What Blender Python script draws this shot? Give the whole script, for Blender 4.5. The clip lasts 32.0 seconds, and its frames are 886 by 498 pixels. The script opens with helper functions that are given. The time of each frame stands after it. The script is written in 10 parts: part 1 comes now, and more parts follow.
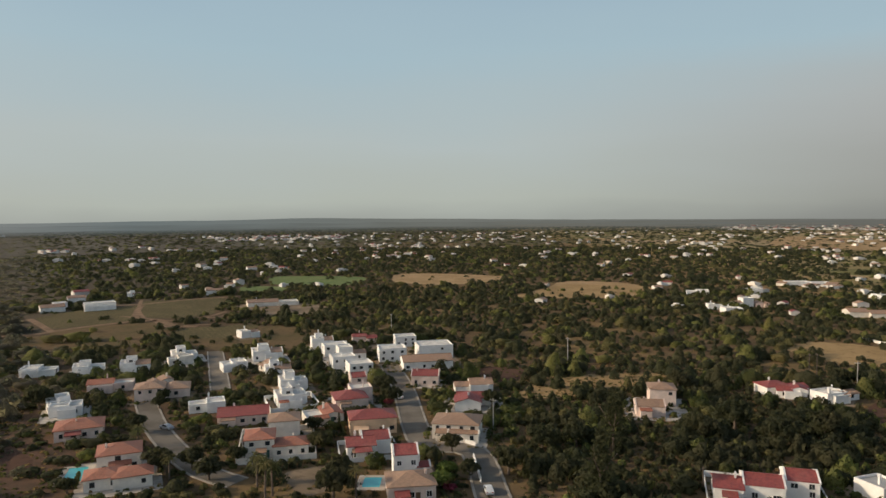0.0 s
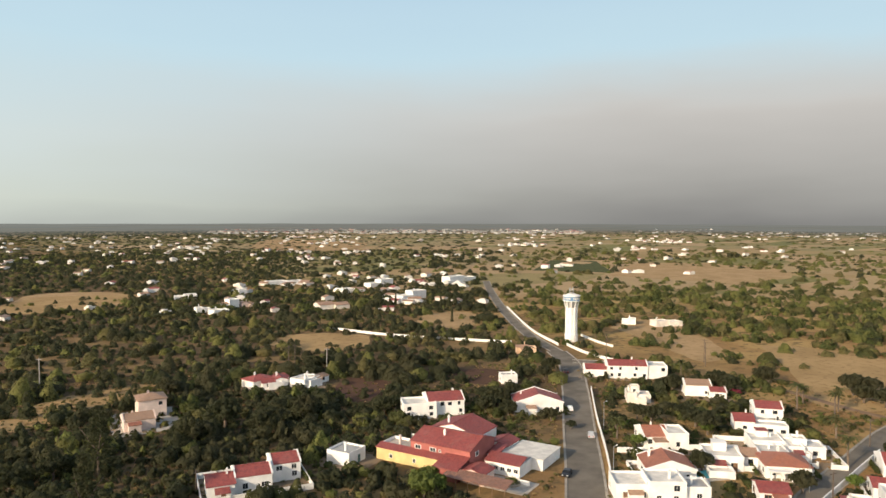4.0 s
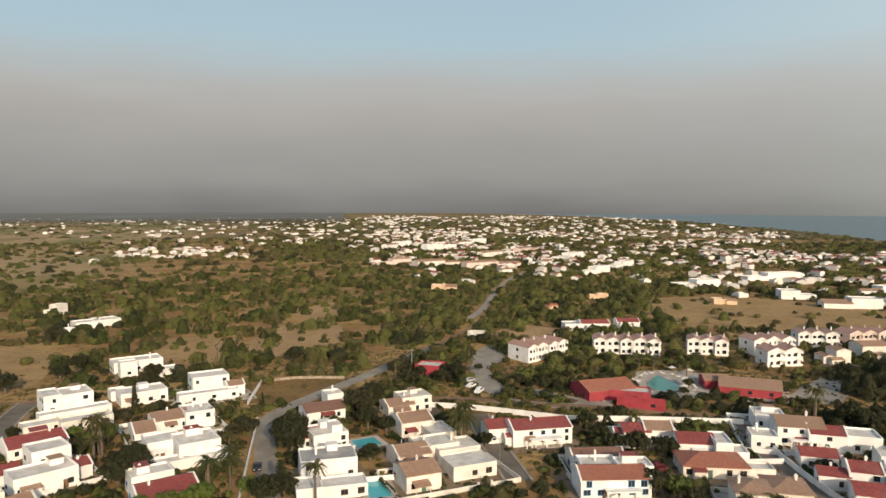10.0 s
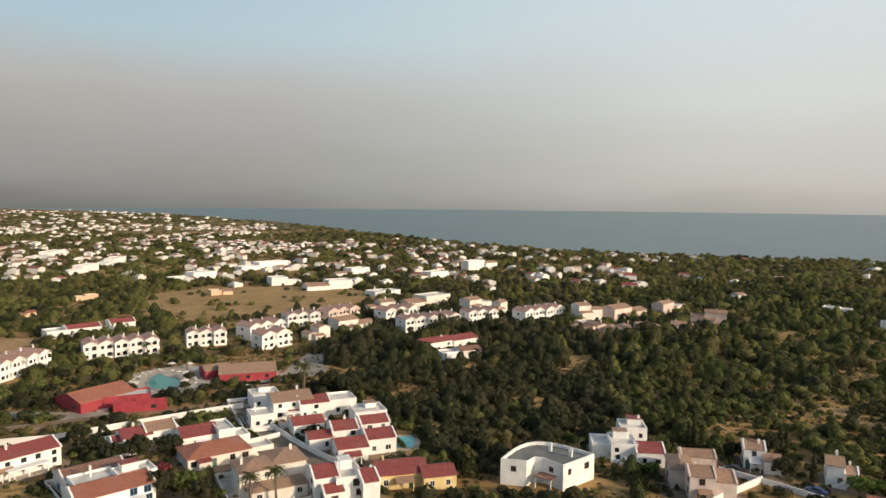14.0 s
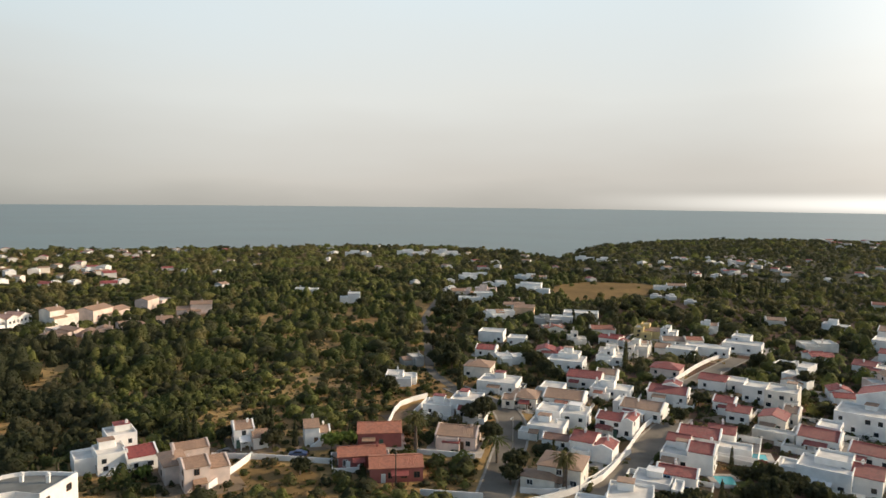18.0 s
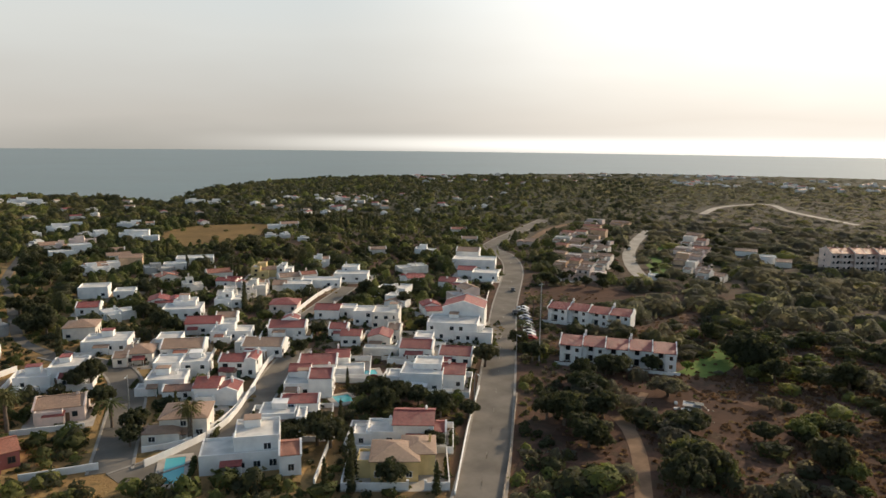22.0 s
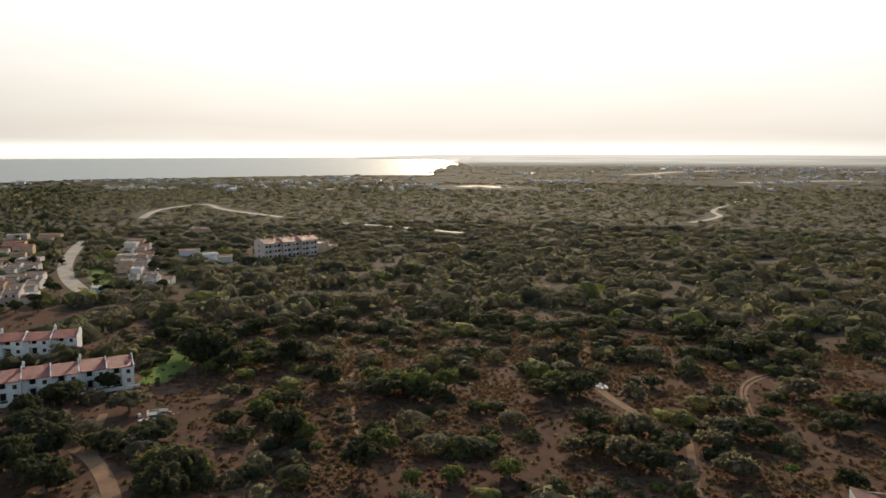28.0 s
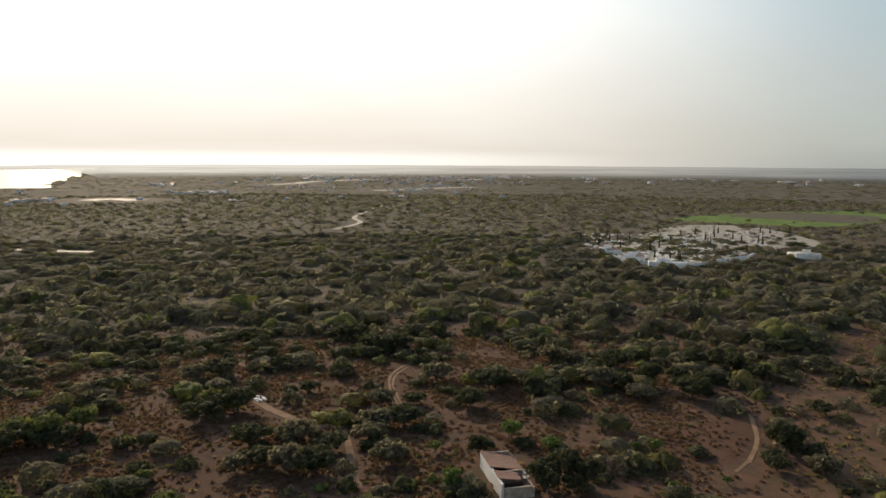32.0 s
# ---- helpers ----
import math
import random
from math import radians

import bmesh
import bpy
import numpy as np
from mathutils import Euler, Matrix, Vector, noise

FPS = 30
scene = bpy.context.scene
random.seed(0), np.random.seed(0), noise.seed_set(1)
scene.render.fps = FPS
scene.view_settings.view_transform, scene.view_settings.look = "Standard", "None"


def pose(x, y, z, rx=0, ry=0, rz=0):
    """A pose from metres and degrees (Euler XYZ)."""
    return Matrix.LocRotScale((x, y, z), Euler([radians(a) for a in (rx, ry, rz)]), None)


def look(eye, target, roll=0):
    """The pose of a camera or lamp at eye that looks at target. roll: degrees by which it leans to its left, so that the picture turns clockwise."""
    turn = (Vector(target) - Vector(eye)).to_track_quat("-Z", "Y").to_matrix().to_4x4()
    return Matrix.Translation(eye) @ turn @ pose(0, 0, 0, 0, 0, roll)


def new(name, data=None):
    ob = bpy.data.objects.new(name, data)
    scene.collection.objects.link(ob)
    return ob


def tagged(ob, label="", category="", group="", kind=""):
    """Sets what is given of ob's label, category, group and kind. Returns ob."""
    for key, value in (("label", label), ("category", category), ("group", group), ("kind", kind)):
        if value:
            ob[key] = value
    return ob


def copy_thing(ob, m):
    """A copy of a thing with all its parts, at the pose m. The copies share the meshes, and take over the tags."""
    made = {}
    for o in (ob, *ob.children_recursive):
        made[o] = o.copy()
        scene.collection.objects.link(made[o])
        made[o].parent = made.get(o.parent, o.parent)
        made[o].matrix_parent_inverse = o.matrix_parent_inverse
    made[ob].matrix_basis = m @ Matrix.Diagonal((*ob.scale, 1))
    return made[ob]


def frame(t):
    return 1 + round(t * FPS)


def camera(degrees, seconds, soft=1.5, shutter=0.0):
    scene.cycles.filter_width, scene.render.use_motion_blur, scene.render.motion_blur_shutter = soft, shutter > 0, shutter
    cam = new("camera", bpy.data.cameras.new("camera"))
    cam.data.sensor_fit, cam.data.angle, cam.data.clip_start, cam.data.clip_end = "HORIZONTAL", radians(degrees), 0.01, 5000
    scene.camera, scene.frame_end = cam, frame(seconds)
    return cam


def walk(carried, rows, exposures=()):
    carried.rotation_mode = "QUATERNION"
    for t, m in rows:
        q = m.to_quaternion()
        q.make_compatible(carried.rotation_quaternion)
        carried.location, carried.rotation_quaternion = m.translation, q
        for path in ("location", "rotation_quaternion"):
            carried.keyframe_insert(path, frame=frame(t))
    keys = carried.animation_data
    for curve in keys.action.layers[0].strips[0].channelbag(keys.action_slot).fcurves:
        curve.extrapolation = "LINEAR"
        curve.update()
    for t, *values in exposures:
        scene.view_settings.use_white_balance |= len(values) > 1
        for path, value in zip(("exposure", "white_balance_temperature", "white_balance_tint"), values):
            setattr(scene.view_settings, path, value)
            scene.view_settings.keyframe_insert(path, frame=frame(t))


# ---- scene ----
EYE = Vector((0, 0, 62))
cam = camera(65.08, 32.0, soft=1.5)


def aim(turn, tilt, lean):
    """The pose of the hovering camera, turned left from +y, tilted up and leaning, in degrees."""
    a, b = radians(turn), radians(tilt)
    way = Vector((-math.sin(a) * math.cos(b), math.cos(a) * math.cos(b), math.sin(b)))
    return look(EYE, EYE + way * 100, lean)


PATH = [
    (0, 0.00, -2.95, -0.47), (0.5, -7.76, -2.99, -0.33), (1, -14.57, -2.95, -0.22), (1.5, -20.98, -2.91, -0.19), (2, -26.07, -2.86, -0.14),
    (2.5, -27.54, -2.80, -0.08), (3, -28.20, -2.73, 0.02), (3.5, -31.21, -2.70, 0.10), (4, -40.62, -2.73, 0.06), (4.5, -48.42, -2.83, -0.03),
    (6.5, -65.42, -2.87, -0.36), (7, -71.10, -3.04, -0.27), (7.5, -76.61, -3.21, -0.09), (8, -81.92, -3.32, -0.16), (8.5, -87.10, -3.42, -0.12),
    (9, -93.19, -3.52, -0.07), (9.5, -99.89, -3.61, -0.01), (10, -106.10, -3.68, 0.09), (10.5, -112.38, -3.78, 0.23), (11, -118.57, -3.88, 0.28),
    (11.5, -124.33, -3.94, 0.33), (12, -128.22, -3.99, 0.36), (12.5, -132.23, -4.00, 0.42), (13, -136.66, -4.03, 0.34), (13.5, -141.33, -4.02, 0.43),
    (15.5, -161.32, -4.19, 0.50), (16, -166.66, -4.24, 0.54), (16.5, -171.98, -4.30, 0.64), (17, -177.27, -4.32, 0.69), (17.5, -182.48, -4.29, 0.67),
    (18, -187.09, -4.22, 0.64), (18.5, -191.63, -4.17, 0.65), (19, -196.10, -4.10, 0.63), (19.5, -200.25, -4.05, 0.69), (20, -204.07, -4.00, 0.63),
    (20.5, -207.86, -3.96, 0.62), (21, -211.63, -3.90, 0.62), (21.5, -215.05, -5.44, 0.62), (22, -218.38, -8.77, 0.67), (22.5, -221.69, -8.67, 0.58),
    (23, -225.21, -8.60, 0.57), (23.5, -228.74, -8.51, 0.47), (24, -232.08, -8.45, 0.45), (24.5, -235.51, -8.42, 0.33), (25, -239.04, -8.40, 0.24),
    (25.5, -242.89, -8.38, 0.30), (27.5, -258.59, -8.33, 0.14), (28, -262.47, -8.27, 0.04), (28.5, -266.32, -8.20, 0.05), (29, -270.13, -8.09, 0.08),
    (29.5, -273.94, -7.96, 0.13), (30, -277.55, -7.85, 0.19), (30.5, -281.04, -7.72, 0.21), (31, -284.39, -7.58, 0.21), (31.5, -287.72, -7.48, 0.27),
    (32, -291.10, -7.37, 0.33),
]
EXPOSURES = [(0, -0.2), (2, 0.2), (4, 0.36), (9, 0.12), (11, -0.08), (13, -0.05), (17, 0.17), (19.5, 0.17), (21, 0.0), (22, 0.04), (23, 0.13), (25, 0.08), (28, -0.04), (32, -0.07)]
walk(cam, [(t, aim(a, b, c)) for t, a, b, c in PATH], EXPOSURES)

# ---- world and sun ----
SUN_TURN, SUN_UP = 94.0, 20.0
_a, _b = radians(SUN_TURN), radians(SUN_UP)
SUN_WAY = Vector((-math.sin(_a) * math.cos(_b), math.cos(_a) * math.cos(_b), math.sin(_b)))
sun_data = bpy.data.lights.new("sun", "SUN")
sun_data.energy, sun_data.angle, sun_data.color = 3.85, radians(0.6), (1.0, 0.80, 0.56)
sun = new("sun", sun_data)
sun.matrix_world = look(SUN_WAY * 50, (0, 0, 0))


class Nodes:
    """A short way to write node trees."""

    def __init__(self, tree):
        self.tree = tree
        tree.nodes.clear()

    def __call__(self, kind, *links, **values):
        node = self.tree.nodes.new(kind)
        for key, value in values.items():
            if key in node.inputs:
                node.inputs[key].default_value = value
            else:
                setattr(node, key, value)
        for slot, socket in links:
            self.tree.links.new(socket, node.inputs[slot])
        return node

    def math(self, op, a, b=0.0, c=0.0, clamp=False):
        node = self.tree.nodes.new("ShaderNodeMath")
        node.operation, node.use_clamp = op, clamp
        for n, v in enumerate((a, b, c)):
            if isinstance(v, (int, float)):
                node.inputs[n].default_value = v
            else:
                self.tree.links.new(v, node.inputs[n])
        return node.outputs[0]

    def step(self, value, low, high, a=0.0, b=1.0, smooth=True):
        node = self.tree.nodes.new("ShaderNodeMapRange")
        node.interpolation_type = "SMOOTHSTEP" if smooth else "LINEAR"
        self.tree.links.new(value, node.inputs[0])
        for n, v in enumerate((low, high, a, b)):
            node.inputs[n + 1].default_value = v
        return node.outputs[0]

    def mix(self, fac, a, b, blend="MIX"):
        node = self.tree.nodes.new("ShaderNodeMix")
        node.data_type, node.blend_type = "RGBA", blend
        for n, v in ((0, fac), (6, a), (7, b)):
            if isinstance(v, (int, float)):
                node.inputs[n].default_value = v
            elif isinstance(v, tuple):
                node.inputs[n].default_value = (*v, 1)[:4]
            else:
                self.tree.links.new(v, node.inputs[n])
        return node.outputs[2]

    def ramp(self, fac, *stops):
        node = self.tree.nodes.new("ShaderNodeValToRGB")
        for n, (at, colour) in enumerate(stops):
            e = node.color_ramp.elements[n] if n < 2 else node.color_ramp.elements.new(at)
            e.position, e.color = at, (*colour, 1)
        self.tree.links.new(fac, node.inputs[0])
        return node.outputs[0]


world = bpy.data.worlds.new("hazy_evening_sky")
scene.world = world
world.use_nodes = True
n = Nodes(world.node_tree)
way = n("ShaderNodeTexCoord").outputs["Generated"]
axes = n("ShaderNodeSeparateXYZ", (0, way))
up = axes.outputs[2]
air_sky = n("ShaderNodeTexSky", sky_type="NISHITA", sun_disc=False, sun_elevation=radians(SUN_UP),
        sun_rotation=math.atan2(SUN_WAY.x, SUN_WAY.y), air_density=1.4, dust_density=4.0, ozone_density=1.5)
clear = n.mix(1.0, air_sky.outputs[0], (0.14, 0.14, 0.14), "MULTIPLY")
flat = n("ShaderNodeVectorMath", (0, way), operation="MULTIPLY")
flat.inputs[1].default_value = (1, 1, 0)
level = n("ShaderNodeVectorMath", (0, flat.outputs[0]), operation="NORMALIZE").outputs[0]


def toward(turn):
    """How far a direction points to that side: 1 there, -1 opposite."""
    node = n("ShaderNodeVectorMath", (0, level), operation="DOT_PRODUCT")
    node.inputs[1].default_value = (-math.sin(radians(turn)), math.cos(radians(turn)), 0)
    return node.outputs["Value"]


# haze by height, away from the sun, beside it and under it
drift = n("ShaderNodeTexNoise", (0, n("ShaderNodeMapping", (0, way), Scale=(2, 2, 9)).outputs[0]), Scale=1.6, Detail=3.0).outputs[0]
height = n.math("ADD", up, n.math("MULTIPLY_ADD", drift, 0.06, -0.03))
away = n.ramp(n.step(height, -0.02, 0.38, smooth=False), (0.0, (0.38, 0.40, 0.37)), (0.10, (0.50, 0.535, 0.48)), (0.30, (0.51, 0.575, 0.57)), (0.6, (0.43, 0.57, 0.64)), (1.0, (0.36, 0.50, 0.62)))
beside = n.ramp(n.step(height, -0.02, 0.38, smooth=False), (0.0, (0.42, 0.40, 0.36)), (0.12, (0.56, 0.53, 0.48)), (0.4, (0.68, 0.69, 0.66)), (0.75, (0.66, 0.74, 0.77)), (1.0, (0.6, 0.7, 0.76)))
under = n.ramp(n.step(height, -0.02, 0.38, smooth=False), (0.0, (1.1, 1.03, 0.93)), (0.10, (0.98, 0.89, 0.78)), (0.25, (1.15, 1.08, 0.97)), (0.5, (1.4, 1.36, 1.28)), (1.0, (1.5, 1.5, 1.46)))
smoke = n.ramp(n.step(height, -0.02, 0.38, smooth=False), (0.0, (0.155, 0.15, 0.145)), (0.16, (0.30, 0.285, 0.268)), (0.42, (0.46, 0.43, 0.40)), (1.0, (0.5, 0.5, 0.5)))
to_sun = toward(SUN_TURN)
air = n.mix(n.step(toward(-226), -0.4, 0.75), away, beside)
air = n.mix(n.step(to_sun, 0.52, 1.02), air, under)
plume = n.math("MULTIPLY", n.step(toward(-88), 0.08, 0.92, 0, 0.9), n.step(height, 0.235, 0.13))
air = n.mix(plume, air, smoke)
strip = n.math("MULTIPLY", n.step(toward(-252), 0.55, 1.0, 0, 0.9), n.step(n.math("ABSOLUTE", n.math("ADD", up, 0.003)), 0.017, 0.001))
air = n.mix(strip, air, (1.3, 1.25, 1.15))
full = n.mix(n.step(up, 0.62, 0.26), clear, air)
n("ShaderNodeOutputWorld", ("Surface", n("ShaderNodeBackground", ("Color", full), Strength=1.0).outputs[0]))

# ---- materials ----
def material(name):
    m = bpy.data.materials.new(name)
    m.use_nodes = True
    return m, Nodes(m.node_tree)


def finish(n, colour, rough=0.8, bump=None, strength=0.3, distance=0.1, **values):
    shader = n("ShaderNodeBsdfPrincipled", **values)
    for slot, v in (("Base Color", colour), ("Roughness", rough)):
        if isinstance(v, (int, float)):
            shader.inputs[slot].default_value = v
        elif isinstance(v, tuple):
            shader.inputs[slot].default_value = (*v, 1)
        else:
            n.tree.links.new(v, shader.inputs[slot])
    if bump is not None:
        b = n("ShaderNodeBump", ("Height", bump), Strength=strength, Distance=distance)
        n.tree.links.new(b.outputs[0], shader.inputs["Normal"])
    n("ShaderNodeOutputMaterial", ("Surface", shader.outputs[0]))


def place(n):
    return n("ShaderNodeNewGeometry").outputs["Position"]


def grain(n, scale, detail=4.0, at=None, rough=0.55):
    return n("ShaderNodeTexNoise", (0, at or place(n)), Scale=scale, Detail=detail, Roughness=rough).outputs[0]


def plain(name, colour, rough=0.8, vary=0.25, scale=0.8, fine=9.0, **values):
    """A weathered surface: two scales of change, and a tone of its own for each thing."""
    m, n = material(name)
    at = place(n)
    one, two = grain(n, scale, 5.0, at), grain(n, fine, 3.0, at)
    own = n("ShaderNodeObjectInfo").outputs["Random"]
    tone = n.math("ADD", n.step(one, 0.3, 0.7, 1 - vary, 1 + vary * 0.5), n.math("MULTIPLY_ADD", two, vary * 0.5, -vary * 0.25))
    tone = n.math("MULTIPLY", tone, n.step(own, 0, 1, 1 - vary * 0.35, 1 + vary * 0.2, smooth=False))
    shade = n("ShaderNodeVectorMath", (1, tone), operation="MULTIPLY")
    shade.inputs[0].default_value = colour
    finish(n, shade.outputs[0], rough, two, 0.2, 0.03, **values)
    return m


def tiles(name, colour, dark):
    """Roof tiles: courses across the slope, bleached and lichened here and there."""
    m, n = material(name)
    at = n("ShaderNodeTexCoord").outputs["Object"]
    wave = n("ShaderNodeTexWave", (0, at), Scale=4.5, Distortion=0.6, Detail=2.0)
    wave.bands_direction = "X"
    spots, old = grain(n, 1.4, 5.0), grain(n, 0.25, 3.0)
    c = n.mix(n.step(spots, 0.35, 0.7), colour, dark)
    c = n.mix(n.step(old, 0.52, 0.72, 0, 0.22), c, (0.36, 0.25, 0.20))
    c = n.mix(n.step(n("ShaderNodeObjectInfo").outputs["Random"], 0, 1, 0, 0.4), c, dark)
    finish(n, c, 0.62, wave.outputs["Fac"], 0.5, 0.06)
    return m


def leaves(name, low, high, tint, thin_share=0.32, fuzz=0.0):
    m, n = material(name)
    isle = n("ShaderNodeNewGeometry").outputs["Random Per Island"]
    c = n.mix(n.math("ADD", n.math("MULTIPLY", isle, 0.45), n.step(grain(n, 1.3, 5.0), 0.3, 0.7, 0, 0.55)), low, high)
    c = n.mix(n.step(grain(n, 0.045, 3.0), 0.42, 0.66, 0, 0.75), c, tint)
    c = n.mix(n.step(n("ShaderNodeObjectInfo").outputs["Random"], 0, 1, 0, 0.3), c, tint)
    shader = n("ShaderNodeBsdfPrincipled", ("Base Color", c), Roughness=0.8)
    shader.inputs["Specular IOR Level"].default_value = 0.15
    shader.inputs["Sheen Weight"].default_value = fuzz
    shader.inputs["Sheen Roughness"].default_value = 0.45
    rough = n("ShaderNodeBump", ("Height", grain(n, 1.8, 4.0, None, 0.65)), Strength=0.9, Distance=0.5)
    n.tree.links.new(rough.outputs[0], shader.inputs["Normal"])
    thin = n.mix(1.0, c, (1.5, 1.6, 1.2), "MULTIPLY")
    glow = n("ShaderNodeBsdfTranslucent", ("Color", thin))
    both = n("ShaderNodeMixShader", (1, shader.outputs[0]), (2, glow.outputs[0]), Fac=thin_share)
    # gaps between the leaf sprays
    gaps = n.step(grain(n, 1.7, 3.0, None, 0.6), 0.43, 0.46)
    leafy = n("ShaderNodeMixShader", (0, gaps), (1, n("ShaderNodeBsdfTransparent").outputs[0]), (2, both.outputs[0]))
    n("ShaderNodeOutputMaterial", ("Surface", leafy.outputs[0]))
    return m


WHITE = plain("white_limewash", (0.85, 0.83, 0.80), 0.85, 0.12, 0.35)
AGED = plain("aged_whitewash", (0.77, 0.74, 0.70), 0.85, 0.25, 0.05)
CREAM = plain("cream_render", (0.80, 0.74, 0.66), 0.85, 0.18, 0.35)
PINK = plain("pink_render", (0.74, 0.60, 0.53), 0.85, 0.18, 0.35)
YELLOW = plain("yellow_render", (0.72, 0.55, 0.26), 0.85, 0.16, 0.35)
CRIMSON = plain("crimson_render", (0.36, 0.045, 0.06), 0.8, 0.2, 0.35)
BRICKRED = plain("brick_red_render", (0.40, 0.13, 0.11), 0.8, 0.2, 0.35)
OCHRE = plain("ochre_render", (0.72, 0.50, 0.33), 0.85, 0.2, 0.35)
GREY = plain("grey_concrete", (0.40, 0.39, 0.37), 0.9, 0.25, 0.3)
STONE = plain("rubble_stone", (0.42, 0.34, 0.26), 0.95, 0.35, 0.9, 4.0)
ROOFDECK = plain("pale_roof_screed", (0.70, 0.66, 0.60), 0.85, 0.2, 0.4)
TERRACE = plain("terrace_paving", (0.50, 0.44, 0.37), 0.85, 0.25, 0.4)
RED_TILE = tiles("red_clay_tile", (0.36, 0.082, 0.068), (0.23, 0.055, 0.050))
ORANGE_TILE = tiles("orange_clay_tile", (0.45, 0.165, 0.095), (0.31, 0.12, 0.075))
TAN_TILE = tiles("tan_clay_tile", (0.42, 0.26, 0.17), (0.31, 0.195, 0.13))
PINK_TILE = tiles("pale_pink_clay_tile", (0.52, 0.32, 0.25), (0.42, 0.25, 0.20))
BROWN_TILE = tiles("brown_clay_tile", (0.30, 0.15, 0.10), (0.20, 0.11, 0.08))
ASPHALT = plain("worn_asphalt", (0.20, 0.174, 0.142), 0.9, 0.28, 0.12, 3.0, **{"Specular IOR Level": 0.12})
PATHDUST = plain("pale_dirt_track", (0.275, 0.182, 0.118), 0.95, 0.3, 0.2, 2.0, **{"Specular IOR Level": 0.06})
KERB = plain("kerb_concrete", (0.36, 0.325, 0.28), 0.9, 0.25, 0.3, **{"Specular IOR Level": 0.15})
CARPARK = plain("bleached_asphalt", (0.33, 0.29, 0.235), 0.75, 0.25, 0.15, 2.0)
PAINT = plain("road_paint", (0.72, 0.70, 0.66), 0.7, 0.3, 0.5)
WOOD = plain("brown_wood", (0.20, 0.11, 0.06), 0.7, 0.3, 1.0)
DARKWOOD = plain("tarred_wood", (0.12, 0.09, 0.07), 0.8, 0.3, 1.0)
FELT = plain("grey_roof_felt", (0.17, 0.175, 0.165), 0.9, 0.25, 0.3)
METAL = plain("galvanised_metal", (0.45, 0.46, 0.47), 0.45, 0.2, 1.0, Metallic=0.8)
BLUE = plain("blue_paint", (0.12, 0.28, 0.50), 0.6, 0.2, 0.6)
SHUTTER = plain("green_shutter", (0.08, 0.16, 0.12), 0.6, 0.2, 1.0)
BARK = plain("grey_bark", (0.16, 0.12, 0.09), 0.95, 0.35, 2.0)
RUBBER = plain("black_rubber", (0.03, 0.03, 0.03), 0.8, 0.2, 4.0)
CHROME = plain("bright_trim", (0.6, 0.6, 0.6), 0.25, 0.1, 4.0, Metallic=1.0)
LAMPGLASS = plain("lamp_glass", (0.75, 0.75, 0.72), 0.2, 0.1, 4.0)
TAILGLASS = plain("tail_lamp_glass", (0.45, 0.03, 0.03), 0.25, 0.1, 4.0)
LEAF_DARK = leaves("dark_evergreen_leaves", (0.035, 0.041, 0.023), (0.076, 0.080, 0.040), (0.082, 0.076, 0.042), 0.42)
LEAF_OLIVE = leaves("olive_green_leaves", (0.092, 0.110, 0.034), (0.185, 0.190, 0.060), (0.170, 0.155, 0.056))
LEAF_SCRUB = leaves("scrub_leaves", (0.070, 0.072, 0.029), (0.145, 0.136, 0.054), (0.160, 0.132, 0.058))
LEAF_PALM = leaves("palm_fronds", (0.075, 0.095, 0.04), (0.15, 0.16, 0.065), (0.17, 0.14, 0.06))
LEAF_BRIGHT = leaves("fresh_green_leaves", (0.09, 0.13, 0.03), (0.16, 0.21, 0.05), (0.14, 0.16, 0.05))
LEAF_GARDEN = leaves("garden_shrub_leaves", (0.042, 0.056, 0.019), (0.096, 0.110, 0.036), (0.092, 0.088, 0.036))
LEAF_BLOOM = leaves("bougainvillea_bloom", (0.22, 0.03, 0.07), (0.34, 0.07, 0.10), (0.12, 0.09, 0.05))
# western leaf colour paled, with raised sheen and thinness, in place of haze
LEAF_MAQUIS_HAZED = leaves("haze_paled_maquis_leaves", (0.094, 0.088, 0.068), (0.146, 0.136, 0.102), (0.152, 0.126, 0.092), 0.68, 0.2)
LEAF_RUST = leaves("rusty_dry_herbs", (0.110, 0.066, 0.045), (0.190, 0.112, 0.072), (0.150, 0.088, 0.060))
LEAF_DRY = leaves("dry_grass_blades", (0.24, 0.17, 0.085), (0.34, 0.25, 0.13), (0.28, 0.17, 0.09))


def glassy(name, colour, rough=0.08):
    m, n = material(name)
    finish(n, colour, rough, grain(n, 0.7), 0.02, 0.02, IOR=1.5)
    return m


PANE = glassy("window_glass", (0.025, 0.03, 0.035))
CARGLASS = glassy("car_glass", (0.02, 0.022, 0.025), 0.05)


def water(name, colour, scale, strength, rough):
    m, n = material(name)
    at = place(n)
    ripple = n.math("ADD", grain(n, scale, 4.0, at), n.math("MULTIPLY", grain(n, scale * 0.12, 3.0, at), 2.0))
    finish(n, n.mix(n.step(grain(n, 0.004, 3.0, at), 0.35, 0.65), colour, tuple(c * 0.8 for c in colour)), rough, ripple, strength, 0.4, IOR=1.33)
    return m


SEA = water("sea_water", (0.035, 0.092, 0.10), 0.05, 1.0, 0.3)
POOL = water("pool_water", (0.10, 0.50, 0.55), 1.2, 0.1, 0.06)
POOL_GREEN = water("lagoon_pool_water", (0.05, 0.27, 0.21), 1.2, 0.1, 0.06)


DULL = {"Specular IOR Level": 0.06}


